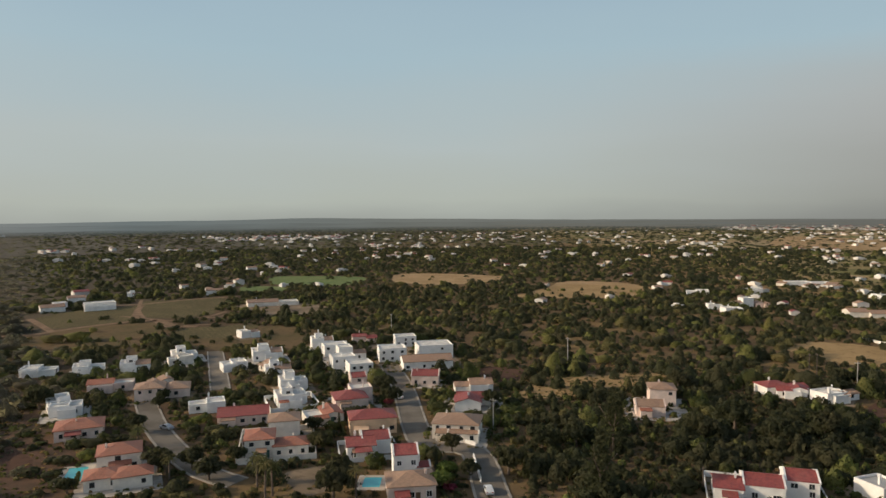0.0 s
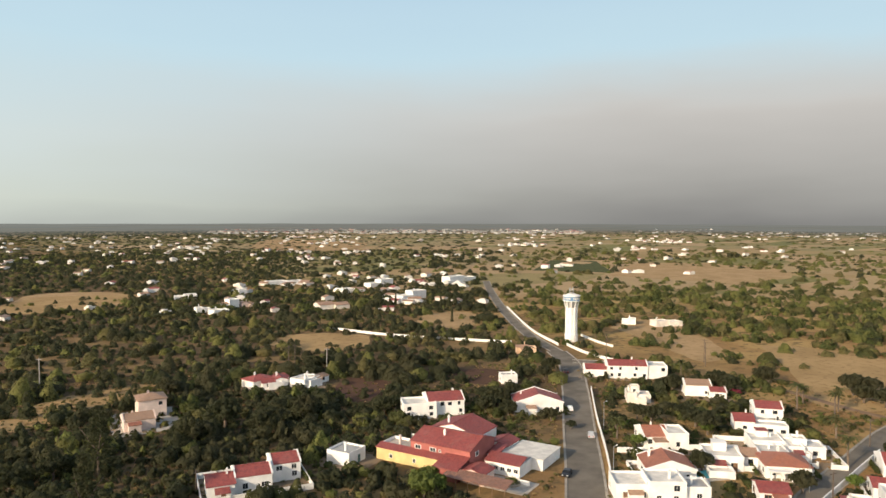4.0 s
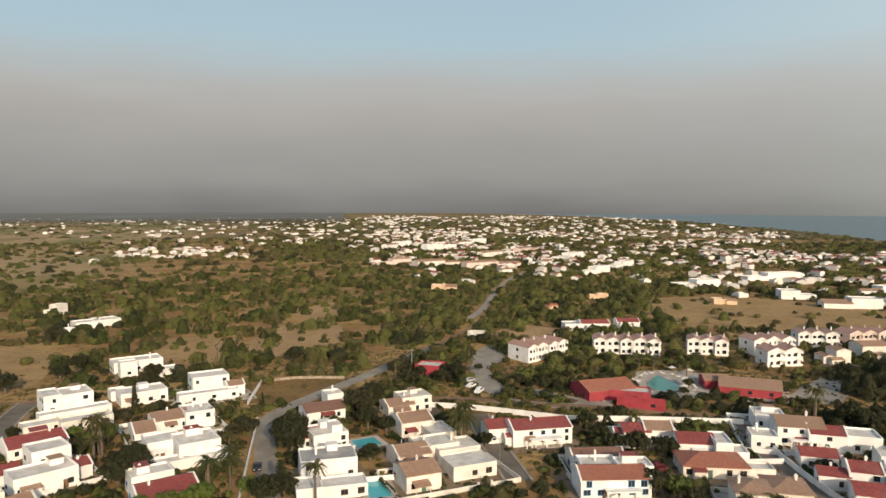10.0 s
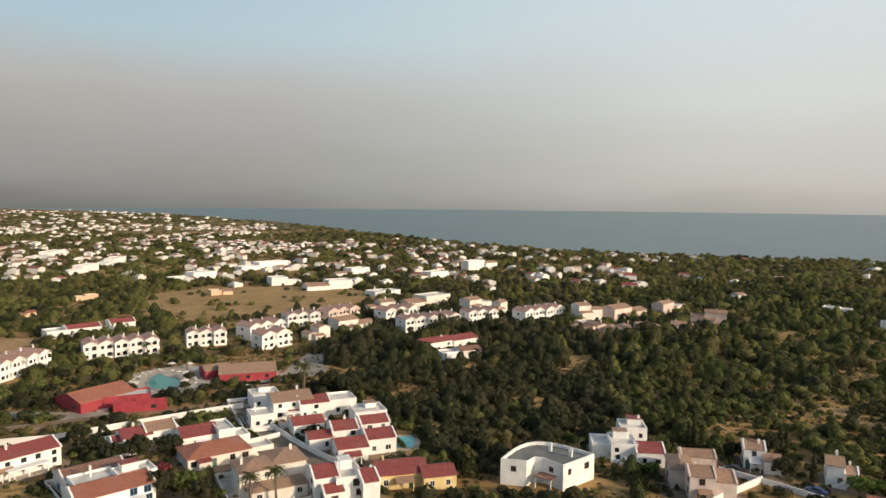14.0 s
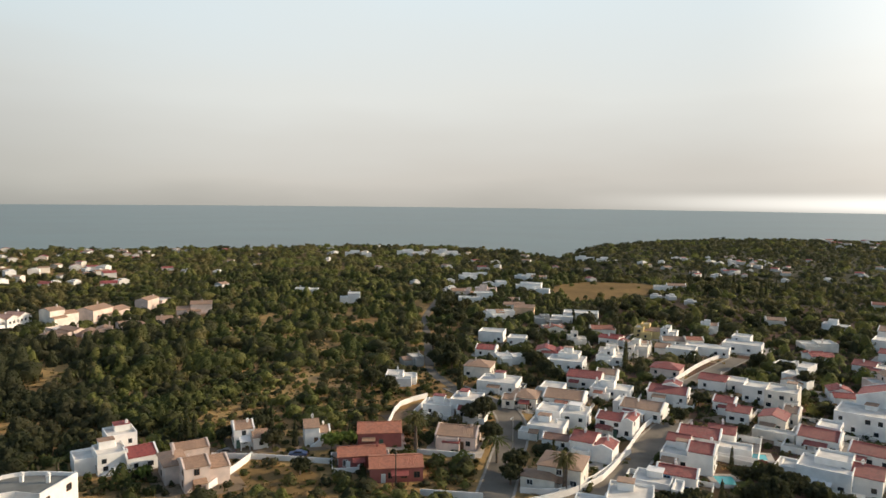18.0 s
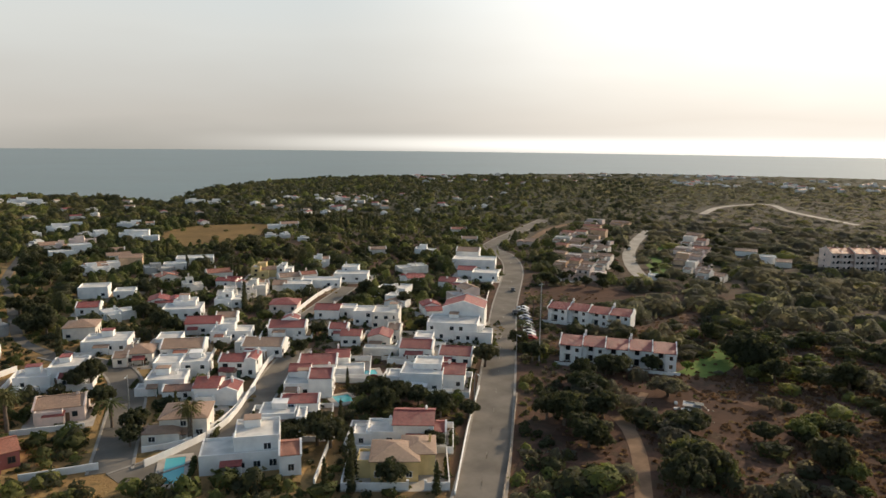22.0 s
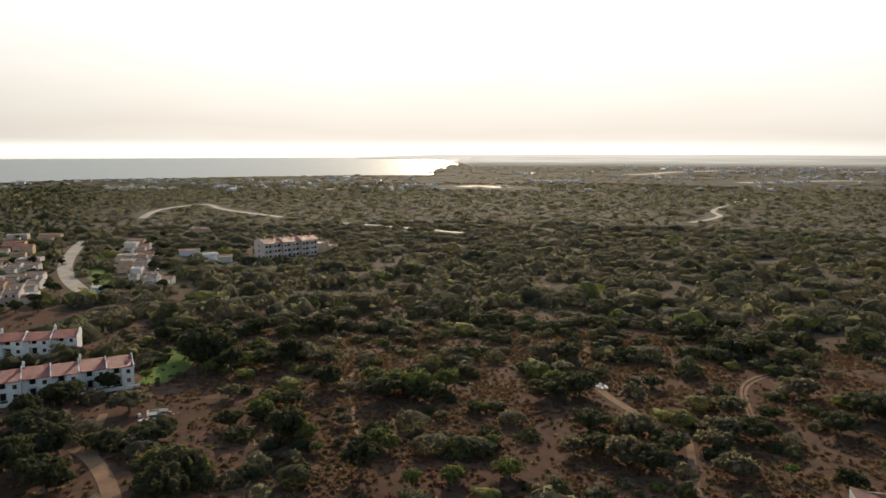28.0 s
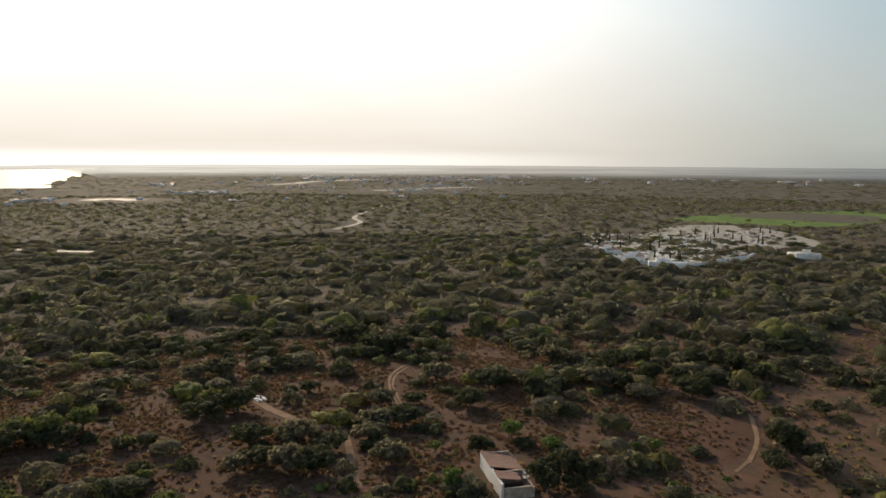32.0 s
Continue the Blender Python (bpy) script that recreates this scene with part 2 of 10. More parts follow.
def soil():
    """Dry Mediterranean ground: straw grass, red earth, low herbs and stones."""
    m, n = material("dry_scrub_ground")
    at = place(n)
    big, mid, small, tiny = grain(n, 0.006, 4.0, at), grain(n, 0.03, 5.0, at), grain(n, 0.22, 5.0, at), grain(n, 1.6, 4.0, at)
    c = n.mix(n.step(mid, 0.40, 0.60), (0.40, 0.265, 0.112), (0.29, 0.173, 0.075))
    axes = n("ShaderNodeSeparateXYZ", (0, at))
    # red western earth, its colour darkened further for backlit self-shadow
    red = n.math("MULTIPLY", n.step(axes.outputs[0], -30, -105), n.step(grain(n, 0.012, 3.0, at), 0.22, 0.42, 0.8, 1.0))
    c = n.mix(n.math("MULTIPLY", red, 0.92), c, (0.092, 0.056, 0.041))
    c = n.mix(n.step(n.math("ADD", small, n.math("MULTIPLY_ADD", big, 0.5, -0.25)), 0.50, 0.66, 0, 0.85), c, (0.135, 0.100, 0.048))
    c = n.mix(n.step(tiny, 0.56, 0.72, 0, 0.6), c, (0.122, 0.093, 0.045))
    c = n.mix(n.step(tiny, 0.42, 0.28, 0, 0.3), c, (0.22, 0.155, 0.10))
    north = n.math("MULTIPLY", n.step(axes.outputs[1], 60, 170), n.step(axes.outputs[0], 330, 190))
    c = n.mix(n.math("MULTIPLY", north, n.step(grain(n, 0.02, 3.0, at), 0.3, 0.6, 0.5, 0.9)), c, (0.125, 0.086, 0.050))
    herbs = n.math("MULTIPLY", n.step(axes.outputs[0], -90, -240), n.step(grain(n, 0.05, 4.0, at), 0.36, 0.52))
    c = n.mix(n.math("MULTIPLY", herbs, 0.75), c, (0.108, 0.088, 0.060))
    # red earth shows through everywhere on the near western slope
    rust = n.math("MULTIPLY", n.step(axes.outputs[0], -60, -110), n.step(axes.outputs[0], -330, -200))
    rust = n.math("MULTIPLY", rust, n.step(axes.outputs[1], 260, 160))
    c = n.mix(n.math("MULTIPLY", rust, 0.72), c, n.mix(n.step(small, 0.35, 0.62), (0.165, 0.092, 0.064), (0.086, 0.057, 0.043)))
    # far off the bushes cannot be told apart; their tone is paled for haze
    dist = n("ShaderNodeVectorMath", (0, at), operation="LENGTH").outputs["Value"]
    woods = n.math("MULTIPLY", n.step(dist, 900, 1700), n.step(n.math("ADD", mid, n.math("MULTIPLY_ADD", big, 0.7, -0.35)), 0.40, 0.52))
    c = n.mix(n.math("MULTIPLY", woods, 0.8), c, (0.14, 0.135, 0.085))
    # haze over the far west, put into the ground's colour
    west_haze = n.math("MULTIPLY", n.step(axes.outputs[0], -190, -520), n.step(mid, 0.3, 0.6, 0.45, 0.85))
    c = n.mix(west_haze, c, (0.135, 0.120, 0.098))
    south = n.math("MULTIPLY", n.step(axes.outputs[1], -330, -470), n.step(axes.outputs[0], 260, 120))
    c = n.mix(n.math("MULTIPLY", south, n.step(mid, 0.3, 0.6, 0.9, 0.55)), c, (0.060, 0.064, 0.038))
    # the plain inland is parted into plots
    plots = n("ShaderNodeTexVoronoi", (0, n("ShaderNodeMapping", (0, at), Scale=(1, 1.8, 0), Rotation=(0, 0, 0.6)).outputs[0]), Scale=0.0065)
    tone = n("ShaderNodeSeparateColor", (0, plots.outputs["Color"]))
    plot = n.ramp(tone.outputs[0], (0.0, (0.44, 0.31, 0.18)), (0.3, (0.37, 0.27, 0.145)), (0.5, (0.18, 0.19, 0.075)), (0.7, (0.46, 0.33, 0.20)), (1.0, (0.15, 0.17, 0.065)))
    plain_land = n.math("MULTIPLY", n.step(axes.outputs[0], 260, 400), n.step(axes.outputs[1], 60, 160))
    plain_land = n.math("MULTIPLY", plain_land, n.step(dist, 430, 620, 0, 0.75))
    c = n.mix(plain_land, c, plot)
    finish(n, c, 0.95, n.math("ADD", tiny, small), 0.8, 0.3, **DULL)
    return m


def field(name, one, two, rows=0.0, turn=0.0):
    m, n = material(name)
    at = place(n)
    c = n.mix(n.step(grain(n, 0.05, 4.0, at), 0.35, 0.65), one, two)
    c = n.mix(n.step(grain(n, 0.3, 6.0, at, 0.7), 0.5, 0.66, 0, 0.55), c, tuple(v * 0.5 for v in two))
    if rows:
        furrow = n("ShaderNodeTexWave", (0, n("ShaderNodeMapping", (0, at), Rotation=(0, 0, radians(turn))).outputs[0]), Scale=rows, Distortion=0.4)
        c = n.mix(n.step(furrow.outputs["Fac"], 0.35, 0.65, 0, 0.85), c, (0.065, 0.068, 0.03))
    finish(n, c, 0.95, grain(n, 0.8, 4.0, at), 0.5, 0.15, **DULL)
    return m


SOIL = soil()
STRAW = field("straw_field", (0.41, 0.275, 0.135), (0.33, 0.22, 0.105))
TAN = field("bare_tan_field", (0.43, 0.29, 0.155), (0.35, 0.235, 0.12))
REDSOIL = field("red_earth", (0.120, 0.068, 0.047), (0.092, 0.055, 0.039))
ORCHARD = field("orchard_rows", (0.085, 0.105, 0.045), (0.12, 0.12, 0.055), 0.06, 40)
STUBBLE = field("ochre_stubble", (0.24, 0.155, 0.065), (0.19, 0.125, 0.055))
GREENFIELD = field("green_crop", (0.14, 0.19, 0.07), (0.19, 0.22, 0.09))
LAWN = field("watered_lawn", (0.11, 0.175, 0.045), (0.16, 0.22, 0.06))
VINES = field("vineyard_soil", (0.20, 0.150, 0.080), (0.16, 0.120, 0.066), 0.11, 25)
FALLOW = field("brown_fallow", (0.17, 0.115, 0.062), (0.13, 0.10, 0.05))
YARD = field("dusty_yard", (0.30, 0.225, 0.155), (0.22, 0.165, 0.11))

# ---- large structure ----
def part(name, bm, mat, parent=None, label=""):
    """Links a bmesh as one mesh object under a thing or a part."""
    mesh = bpy.data.meshes.new(name)
    bm.to_mesh(mesh)
    bm.free()
    mesh.materials.append(mat)
    ob = new(name, mesh)
    if parent:
        ob.parent = parent
    return tagged(ob, label)


def sheet(name, verts, faces, mat, label="", category="", kind="structure", smooth=False):
    mesh = bpy.data.meshes.new(name)
    mesh.from_pydata(verts, [], faces)
    mesh.materials.append(mat)
    if smooth:
        mesh.shade_smooth()
    return tagged(new(name, mesh), label, category, "", kind)


def spot(turn, dist):
    """The place that lies that many metres off on a bearing, counted left from +y."""
    return -math.sin(radians(turn)) * dist, math.cos(radians(turn)) * dist


# the coast: bearing and distance at which the land drops to the sea
COAST_AT = [-360, -265.5, -263, -261, -256, -245, -235, -228, -222, -217, -213, -209, -205, -200, -196.6, -193, -188, -180, -172, -163, -155, -148, -140, -130, -122, -112, -100, -60, 0]
COAST_FAR = [6000, 6000, 2590, 1630, 1630, 1580, 1560, 1470, 1370, 1300, 1260, 1220, 1130, 960, 730, 810, 880, 900, 860, 860, 900, 990, 1300, 2140, 3160, 4510, 6000, 6000, 6000]


def coast(turn):
    return np.interp(turn, COAST_AT, COAST_FAR)


def land(x, y):
    """The height of the ground."""
    r = np.hypot(x, y)
    turn = -np.degrees(np.arctan2(x, y)) % 360 - 360
    rim = coast(turn)
    z = -22 * np.clip((r - rim) / 60, 0, 1) ** 1.5
    wave = np.sin(x * 0.011 + 1.3) * np.cos(y * 0.009 - 0.4) + 0.6 * np.sin(x * 0.023 - y * 0.017)
    z = z + wave * 1.2 * np.clip((r - 800) / 300, 0, 1) * np.clip((rim - r) / 150, 0, 1)
    return z


def ground_sheet():
    rings = [0, 40, 80] + [100 * 1.022 ** k for k in range(180)]
    rings = [r for r in rings if r < 4960] + [4960]
    turns = 360
    r, a = np.meshgrid(rings, np.radians(np.arange(turns) * 360 / turns), indexing="ij")
    x, y = -np.sin(a) * r, np.cos(a) * r
    z = land(x, y)
    verts = np.stack([x, y, z], -1).reshape(-1, 3).tolist()
    faces = []
    for i in range(len(rings) - 1):
        for j in range(turns):
            k = (j + 1) % turns
            faces.append((i * turns + j, i * turns + k, (i + 1) * turns + k, (i + 1) * turns + j))
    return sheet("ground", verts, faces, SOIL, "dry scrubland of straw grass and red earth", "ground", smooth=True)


ground_sheet()


def haze_glow():
    """A glow that stands in for the sunlit haze before the last of the land."""
    m, n = material("glowing_haze_over_land")
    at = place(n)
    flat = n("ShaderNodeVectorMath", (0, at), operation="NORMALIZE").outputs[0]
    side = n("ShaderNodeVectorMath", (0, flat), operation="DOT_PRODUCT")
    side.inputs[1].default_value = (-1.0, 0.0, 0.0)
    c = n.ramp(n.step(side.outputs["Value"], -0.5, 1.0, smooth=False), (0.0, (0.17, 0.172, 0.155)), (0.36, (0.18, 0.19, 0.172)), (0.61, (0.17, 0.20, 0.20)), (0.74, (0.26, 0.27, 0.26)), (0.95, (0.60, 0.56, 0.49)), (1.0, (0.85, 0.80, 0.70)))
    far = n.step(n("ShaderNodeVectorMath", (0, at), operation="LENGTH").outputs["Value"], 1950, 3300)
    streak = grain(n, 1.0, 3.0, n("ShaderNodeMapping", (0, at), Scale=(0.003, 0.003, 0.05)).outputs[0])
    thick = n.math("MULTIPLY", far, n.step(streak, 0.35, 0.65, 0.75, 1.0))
    # emission takes the place of haze, brightest toward the sun in the west
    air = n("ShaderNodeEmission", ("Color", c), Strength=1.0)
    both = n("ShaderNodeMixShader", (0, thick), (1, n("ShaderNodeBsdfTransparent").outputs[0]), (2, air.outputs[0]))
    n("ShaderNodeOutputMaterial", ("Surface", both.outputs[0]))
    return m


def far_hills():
    """A low line of land inland and along the western bay, drawn as a see-through sheet that glows like haze."""
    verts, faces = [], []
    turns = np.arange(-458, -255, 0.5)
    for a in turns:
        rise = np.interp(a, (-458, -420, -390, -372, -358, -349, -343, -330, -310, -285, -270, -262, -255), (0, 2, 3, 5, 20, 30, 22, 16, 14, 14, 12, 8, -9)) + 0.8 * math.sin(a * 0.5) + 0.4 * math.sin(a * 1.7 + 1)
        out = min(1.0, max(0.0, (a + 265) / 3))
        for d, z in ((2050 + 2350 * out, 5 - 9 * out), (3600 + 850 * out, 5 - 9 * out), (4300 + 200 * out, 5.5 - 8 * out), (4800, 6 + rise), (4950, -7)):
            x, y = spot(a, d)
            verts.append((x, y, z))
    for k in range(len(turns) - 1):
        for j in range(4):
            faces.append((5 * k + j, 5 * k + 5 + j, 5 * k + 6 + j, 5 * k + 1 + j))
    return sheet("backdrop_hills", verts, faces, haze_glow(), "low far hills and plain under a glowing haze sheet", "hills", smooth=True)


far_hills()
_c = [spot(a, 4970) for a in range(0, 360, 3)]
sheet("sea", [(x, y, -6.5) for x, y in _c], [tuple(range(len(_c)))], SEA, "calm hazy sea with a low sun glitter", "sea")

# ---- where plants may stand ----
CELL, HALF = 1.5, 780
SIDE = int(2 * HALF / CELL)
cover = np.ones((SIDE, SIDE), np.float32)
garden = np.zeros((SIDE, SIDE), np.float32)
_axis = (np.arange(SIDE) + 0.5) * CELL - HALF


def mark(points, value, grow=0.0, chart=None):
    """Sets the plant cover, or another chart, inside a polygon."""
    p = np.array([q[:2] for q in points], float)
    lo = np.clip(((p.min(0) - grow + HALF) / CELL).astype(int), 0, SIDE - 1)
    hi = np.clip(((p.max(0) + grow + HALF) / CELL).astype(int) + 2, 0, SIDE)
    if (hi <= lo).any():
        return
    gx, gy = np.meshgrid(_axis[lo[0]:hi[0]], _axis[lo[1]:hi[1]], indexing="ij")
    inside = np.zeros(gx.shape, bool)
    near = np.full(gx.shape, 1e9)
    for a, b in zip(p, np.roll(p, -1, 0)):
        cross = (a[1] > gy) != (b[1] > gy)
        inside ^= cross & (gx < (b[0] - a[0]) * (gy - a[1]) / (b[1] - a[1] + 1e-9) + a[0])
        if grow:
            near = np.minimum(near, gap(gx, gy, a, b))
    (cover if chart is None else chart)[lo[0]:hi[0], lo[1]:hi[1]][inside | (near < grow)] = value


def gap(gx, gy, a, b):
    d = b - a
    k = np.clip(((gx - a[0]) * d[0] + (gy - a[1]) * d[1]) / (d @ d + 1e-9), 0, 1)
    return np.hypot(gx - a[0] - k * d[0], gy - a[1] - k * d[1])


def mark_line(points, width, value):
    for a, b in zip(points, points[1:]):
        a, b = np.array(a[:2], float), np.array(b[:2], float)
        lo = np.clip(((np.minimum(a, b) - width + HALF) / CELL).astype(int), 0, SIDE - 1)
        hi = np.clip(((np.maximum(a, b) + width + HALF) / CELL).astype(int) + 2, 0, SIDE)
        if (hi > lo).all():
            gx, gy = np.meshgrid(_axis[lo[0]:hi[0]], _axis[lo[1]:hi[1]], indexing="ij")
            cover[lo[0]:hi[0], lo[1]:hi[1]][gap(gx, gy, a, b) < width] = value


def floor(x, y):
    return float(land(np.float64(x), np.float64(y)))


# ---- shapes ----
def box(bm, x0, x1, y0, y1, z0, z1):
    v = [bm.verts.new(p) for p in ((x0, y0, z0), (x1, y0, z0), (x1, y1, z0), (x0, y1, z0), (x0, y0, z1), (x1, y0, z1), (x1, y1, z1), (x0, y1, z1))]
    for f in ((3, 2, 1, 0), (4, 5, 6, 7), (0, 1, 5, 4), (1, 2, 6, 5), (2, 3, 7, 6), (3, 0, 4, 7)):
        bm.faces.new([v[k] for k in f])


def prism(bm, outline, z0, z1):
    """A wall-sided block over an outline that runs anticlockwise."""
    low, top = [bm.verts.new((x, y, z0)) for x, y in outline], [bm.verts.new((x, y, z1)) for x, y in outline]
    bm.faces.new(low[::-1])
    bm.faces.new(top)
    for k in range(len(low)):
        j = (k + 1) % len(low)
        bm.faces.new((low[k], low[j], top[j], top[k]))


def tube(bm, x, y, z0, z1, r0, r1, sides=12):
    rings = [[bm.verts.new((x + r * math.cos(k * math.tau / sides), y + r * math.sin(k * math.tau / sides), z)) for k in range(sides)] for z, r in ((z0, r0), (z1, r1))]
    bm.faces.new(rings[0][::-1])
    bm.faces.new(rings[1])
    for k in range(sides):
        j = (k + 1) % sides
        bm.faces.new((rings[0][k], rings[0][j], rings[1][j], rings[1][k]))


def mesh_of(build, name, mat):
    bm = bmesh.new()
    build(bm)
    mesh = bpy.data.meshes.new(name)
    bm.to_mesh(mesh)
    bm.free()
    mesh.materials.append(mat)
    return mesh


def put(name, mesh, parent, x=0.0, y=0.0, z=0.0, turn=0.0, size=(1, 1, 1), label=""):
    """A part that shares its mesh with others of its kind."""
    ob = new(name, mesh)
    ob.parent = parent
    ob.location, ob.rotation_euler, ob.scale = (x, y, z), (0, 0, radians(turn)), size
    return tagged(ob, label)


def root(name, x, y, turn, label, category, group=""):
    ob = new(name)
    ob.location, ob.rotation_euler = (x, y, floor(x, y)), (0, 0, radians(turn))
    return tagged(ob, label, category, group)


# ---- houses ----
def _frame(bm):
    box(bm, -0.62, 0.62, -0.07, 0.03, -0.08, 0.04)
    box(bm, -0.62, 0.62, -0.07, 0.03, 1.16, 1.26)
    box(bm, -0.62, -0.52, -0.07, 0.03, 0.04, 1.16)
    box(bm, 0.52, 0.62, -0.07, 0.03, 0.04, 1.16)
    box(bm, -0.03, 0.03, -0.05, 0.03, 0.04, 1.16)


def _pane(bm):
    box(bm, -0.52, 0.52, -0.025, 0.02, 0.04, 1.16)


def _door(bm):
    box(bm, -0.5, 0.5, -0.05, 0.03, 0.0, 2.05)
    box(bm, -0.36, 0.36, -0.07, -0.05, 1.15, 1.9)
    box(bm, -0.36, 0.36, -0.07, -0.05, 0.2, 0.95)


def _chimney(bm):
    box(bm, -0.32, 0.32, -0.32, 0.32, -1.2, 1.1)
    box(bm, -0.42, 0.42, -0.42, 0.42, 1.1, 1.22)
    for x in (-0.3, 0.3):
        for y in (-0.3, 0.3):
            box(bm, x - 0.07, x + 0.07, y - 0.07, y + 0.07, 1.22, 1.5)
    box(bm, -0.4, 0.4, -0.4, 0.4, 1.5, 1.62)
    box(bm, -0.2, 0.2, -0.2, 0.2, 1.62, 1.85)


def _tank(bm):
    tube(bm, 0, 0, 0, 1.0, 0.5, 0.5, 10)
    tube(bm, 0, 0, 1.0, 1.15, 0.5, 0.15, 10)


FRAMES = {"W": mesh_of(_frame, "window_frame", WHITE), "B": mesh_of(_frame, "window_frame", WOOD), "U": mesh_of(_frame, "window_frame", BLUE)}
PANES = mesh_of(_pane, "window_pane", PANE)
SHUT = mesh_of(lambda bm: box(bm, -0.3, 0.3, -0.05, 0.0, 0.04, 1.18), "shutter", SHUTTER)
DOORS = [mesh_of(_door, "front_door", m) for m in (WOOD, SHUTTER, WHITE)]
TANKS = mesh_of(_tank, "water_tank", WHITE)
WALLS = {"W": (WHITE, "white"), "C": (CREAM, "cream"), "P": (PINK, "pink"), "Y": (YELLOW, "yellow"), "K": (CRIMSON, "crimson"), "O": (OCHRE, "ochre"), "V": (BRICKRED, "brick-red"), "G": (GREY, "grey"), "S": (STONE, "rubble stone")}
ROOFS = {"Q": (PINK_TILE, "pale pink tiled"), "R": (RED_TILE, "red-tiled"), "O": (ORANGE_TILE, "orange-tiled"), "T": (TAN_TILE, "sun-bleached tiled"), "B": (BROWN_TILE, "brown-tiled"), "F": (ROOFDECK, "flat parapet"), "G": (GREY, "flat grey")}
CHIMNEYS = {k: mesh_of(_chimney, "chimney", m[0]) for k, m in WALLS.items()}


def gable(bm, w, d, z, pitch, over, thick=0.16):
    """Two tiled slopes on a ridge along x, each a slab with an overhang."""
    h, e = pitch * d / 2, over
    drop = pitch * e
    for s in (-1, 1):
        a = [(-w / 2 - e, s * (d / 2 + e), z - drop), (w / 2 + e, s * (d / 2 + e), z - drop), (w / 2 + e, 0, z + h), (-w / 2 - e, 0, z + h)]
        low, top = [bm.verts.new(p) for p in a], [bm.verts.new((x, y, q + thick)) for x, y, q in a]
        faces = [(3, 2, 1, 0), (4, 5, 6, 7), (0, 1, 5, 4), (1, 2, 6, 5), (2, 3, 7, 6), (3, 0, 4, 7)]
        v = low + top
        for f in faces:
            bm.faces.new([v[k] for k in (f if s < 0 else f[::-1])])
    box(bm, -w / 2 - e, w / 2 + e, -0.12, 0.12, z + h + thick - 0.06, z + h + thick + 0.08)


def hip(bm, w, d, z, pitch, over, thick=0.16):
    e = over
    x, y = w / 2 + e, d / 2 + e
    run = min(x, y)
    h, rx, ry = pitch * run, max(x - run, 0.05), max(y - run, 0.05)
    low = [bm.verts.new(p) for p in ((-x, -y, z), (x, -y, z), (x, y, z), (-x, y, z))]
    eave = [bm.verts.new(p) for p in ((-x, -y, z + thick), (x, -y, z + thick), (x, y, z + thick), (-x, y, z + thick))]
    if w >= d:
        r = [bm.verts.new((-rx, 0, z + h + thick)), bm.verts.new((rx, 0, z + h + thick))]
        tops = [(eave[0], eave[1], r[1], r[0]), (eave[1], eave[2], r[1]), (eave[2], eave[3], r[0], r[1]), (eave[3], eave[0], r[0])]
    else:
        r = [bm.verts.new((0, -ry, z + h + thick)), bm.verts.new((0, ry, z + h + thick))]
        tops = [(eave[0], eave[1], r[0]), (eave[1], eave[2], r[1], r[0]), (eave[2], eave[3], r[1]), (eave[3], eave[0], r[0], r[1])]
    for f in tops:
        bm.faces.new(f)
    bm.faces.new(low[::-1])
    for k in range(4):
        j = (k + 1) % 4
        bm.faces.new((low[k], low[j], eave[j], eave[k]))


def parapet(bm, w, d, z, rise=0.55, t=0.22, open_side=False):
    x, y = w / 2, d / 2
    box(bm, -x, x, -y, -y + t, z, z + rise)
    box(bm, -x, x, y - t, y, z, z + rise)
    box(bm, -x, -x + t, -y + t, y - t, z, z + rise)
    box(bm, x - t, x, -y + t, y - t, z, z + rise)


def shift(bm, before, x, y):
    for v in list(bm.verts)[before:]:
        v.co.x += x
        v.co.y += y


def volume(host, w, d, high, roof, wall, at=(0, 0), cross=False, names=("wall", "roof"), z0=0.0, verge=False):
    """One block of a house, from its base to its roof; a verge is the white raised edge of a gable."""
    mat, style = WALLS[wall][0], roof[0]
    x, y = at
    bm = bmesh.new()
    box(bm, -w / 2, w / 2, -d / 2, d / 2, z0 - 0.3, high)
    if style in "FG":
        parapet(bm, w, d, high)
    elif "H" not in roof:
        pitch = 0.30
        a, b = (w, d) if not cross else (d, w)
        g = pitch * b / 2
        for s in (-1, 1):
            e = b / 2 + 0.16
            if verge:
                edge = [(-e, high - 0.25), (e, high - 0.25), (e, high + 0.2), (0, high + g + 0.44), (-e, high + 0.2)]
            else:
                edge = [(-b / 2, high), (b / 2, high), (0, high + g)]
            x0, x1 = s * (a / 2 - 0.2), s * (a / 2 + (0.19 if verge else 0))
            rings = [[bm.verts.new((px, py, pz) if not cross else (-py, px, pz)) for py, pz in edge] for px in (x0, x1)]
            bm.faces.new(rings[0])
            bm.faces.new(rings[1][::-1])
            for k in range(len(edge)):
                j = (k + 1) % len(edge)
                bm.faces.new((rings[0][k], rings[0][j], rings[1][j], rings[1][k]))
    shift(bm, 0, x, y)
    bmesh.ops.recalc_face_normals(bm, faces=bm.faces)
    part(names[0], bm, mat, host)
    bm = bmesh.new()
    if style in "FG":
        box(bm, -w / 2 + 0.22, w / 2 - 0.22, -d / 2 + 0.22, d / 2 - 0.22, high + 0.004, high + 0.06)
    elif "H" in roof:
        hip(bm, w, d, high, 0.33, 0.35)
    elif cross:
        gable(bm, d, w, high, 0.30, 0.14 if verge else 0.25)
        for v in bm.verts:
            v.co.x, v.co.y = -v.co.y, v.co.x
    else:
        gable(bm, w, d, high, 0.30, 0.14 if verge else 0.25)
    shift(bm, 0, x, y)
    bmesh.ops.recalc_face_normals(bm, faces=bm.faces)
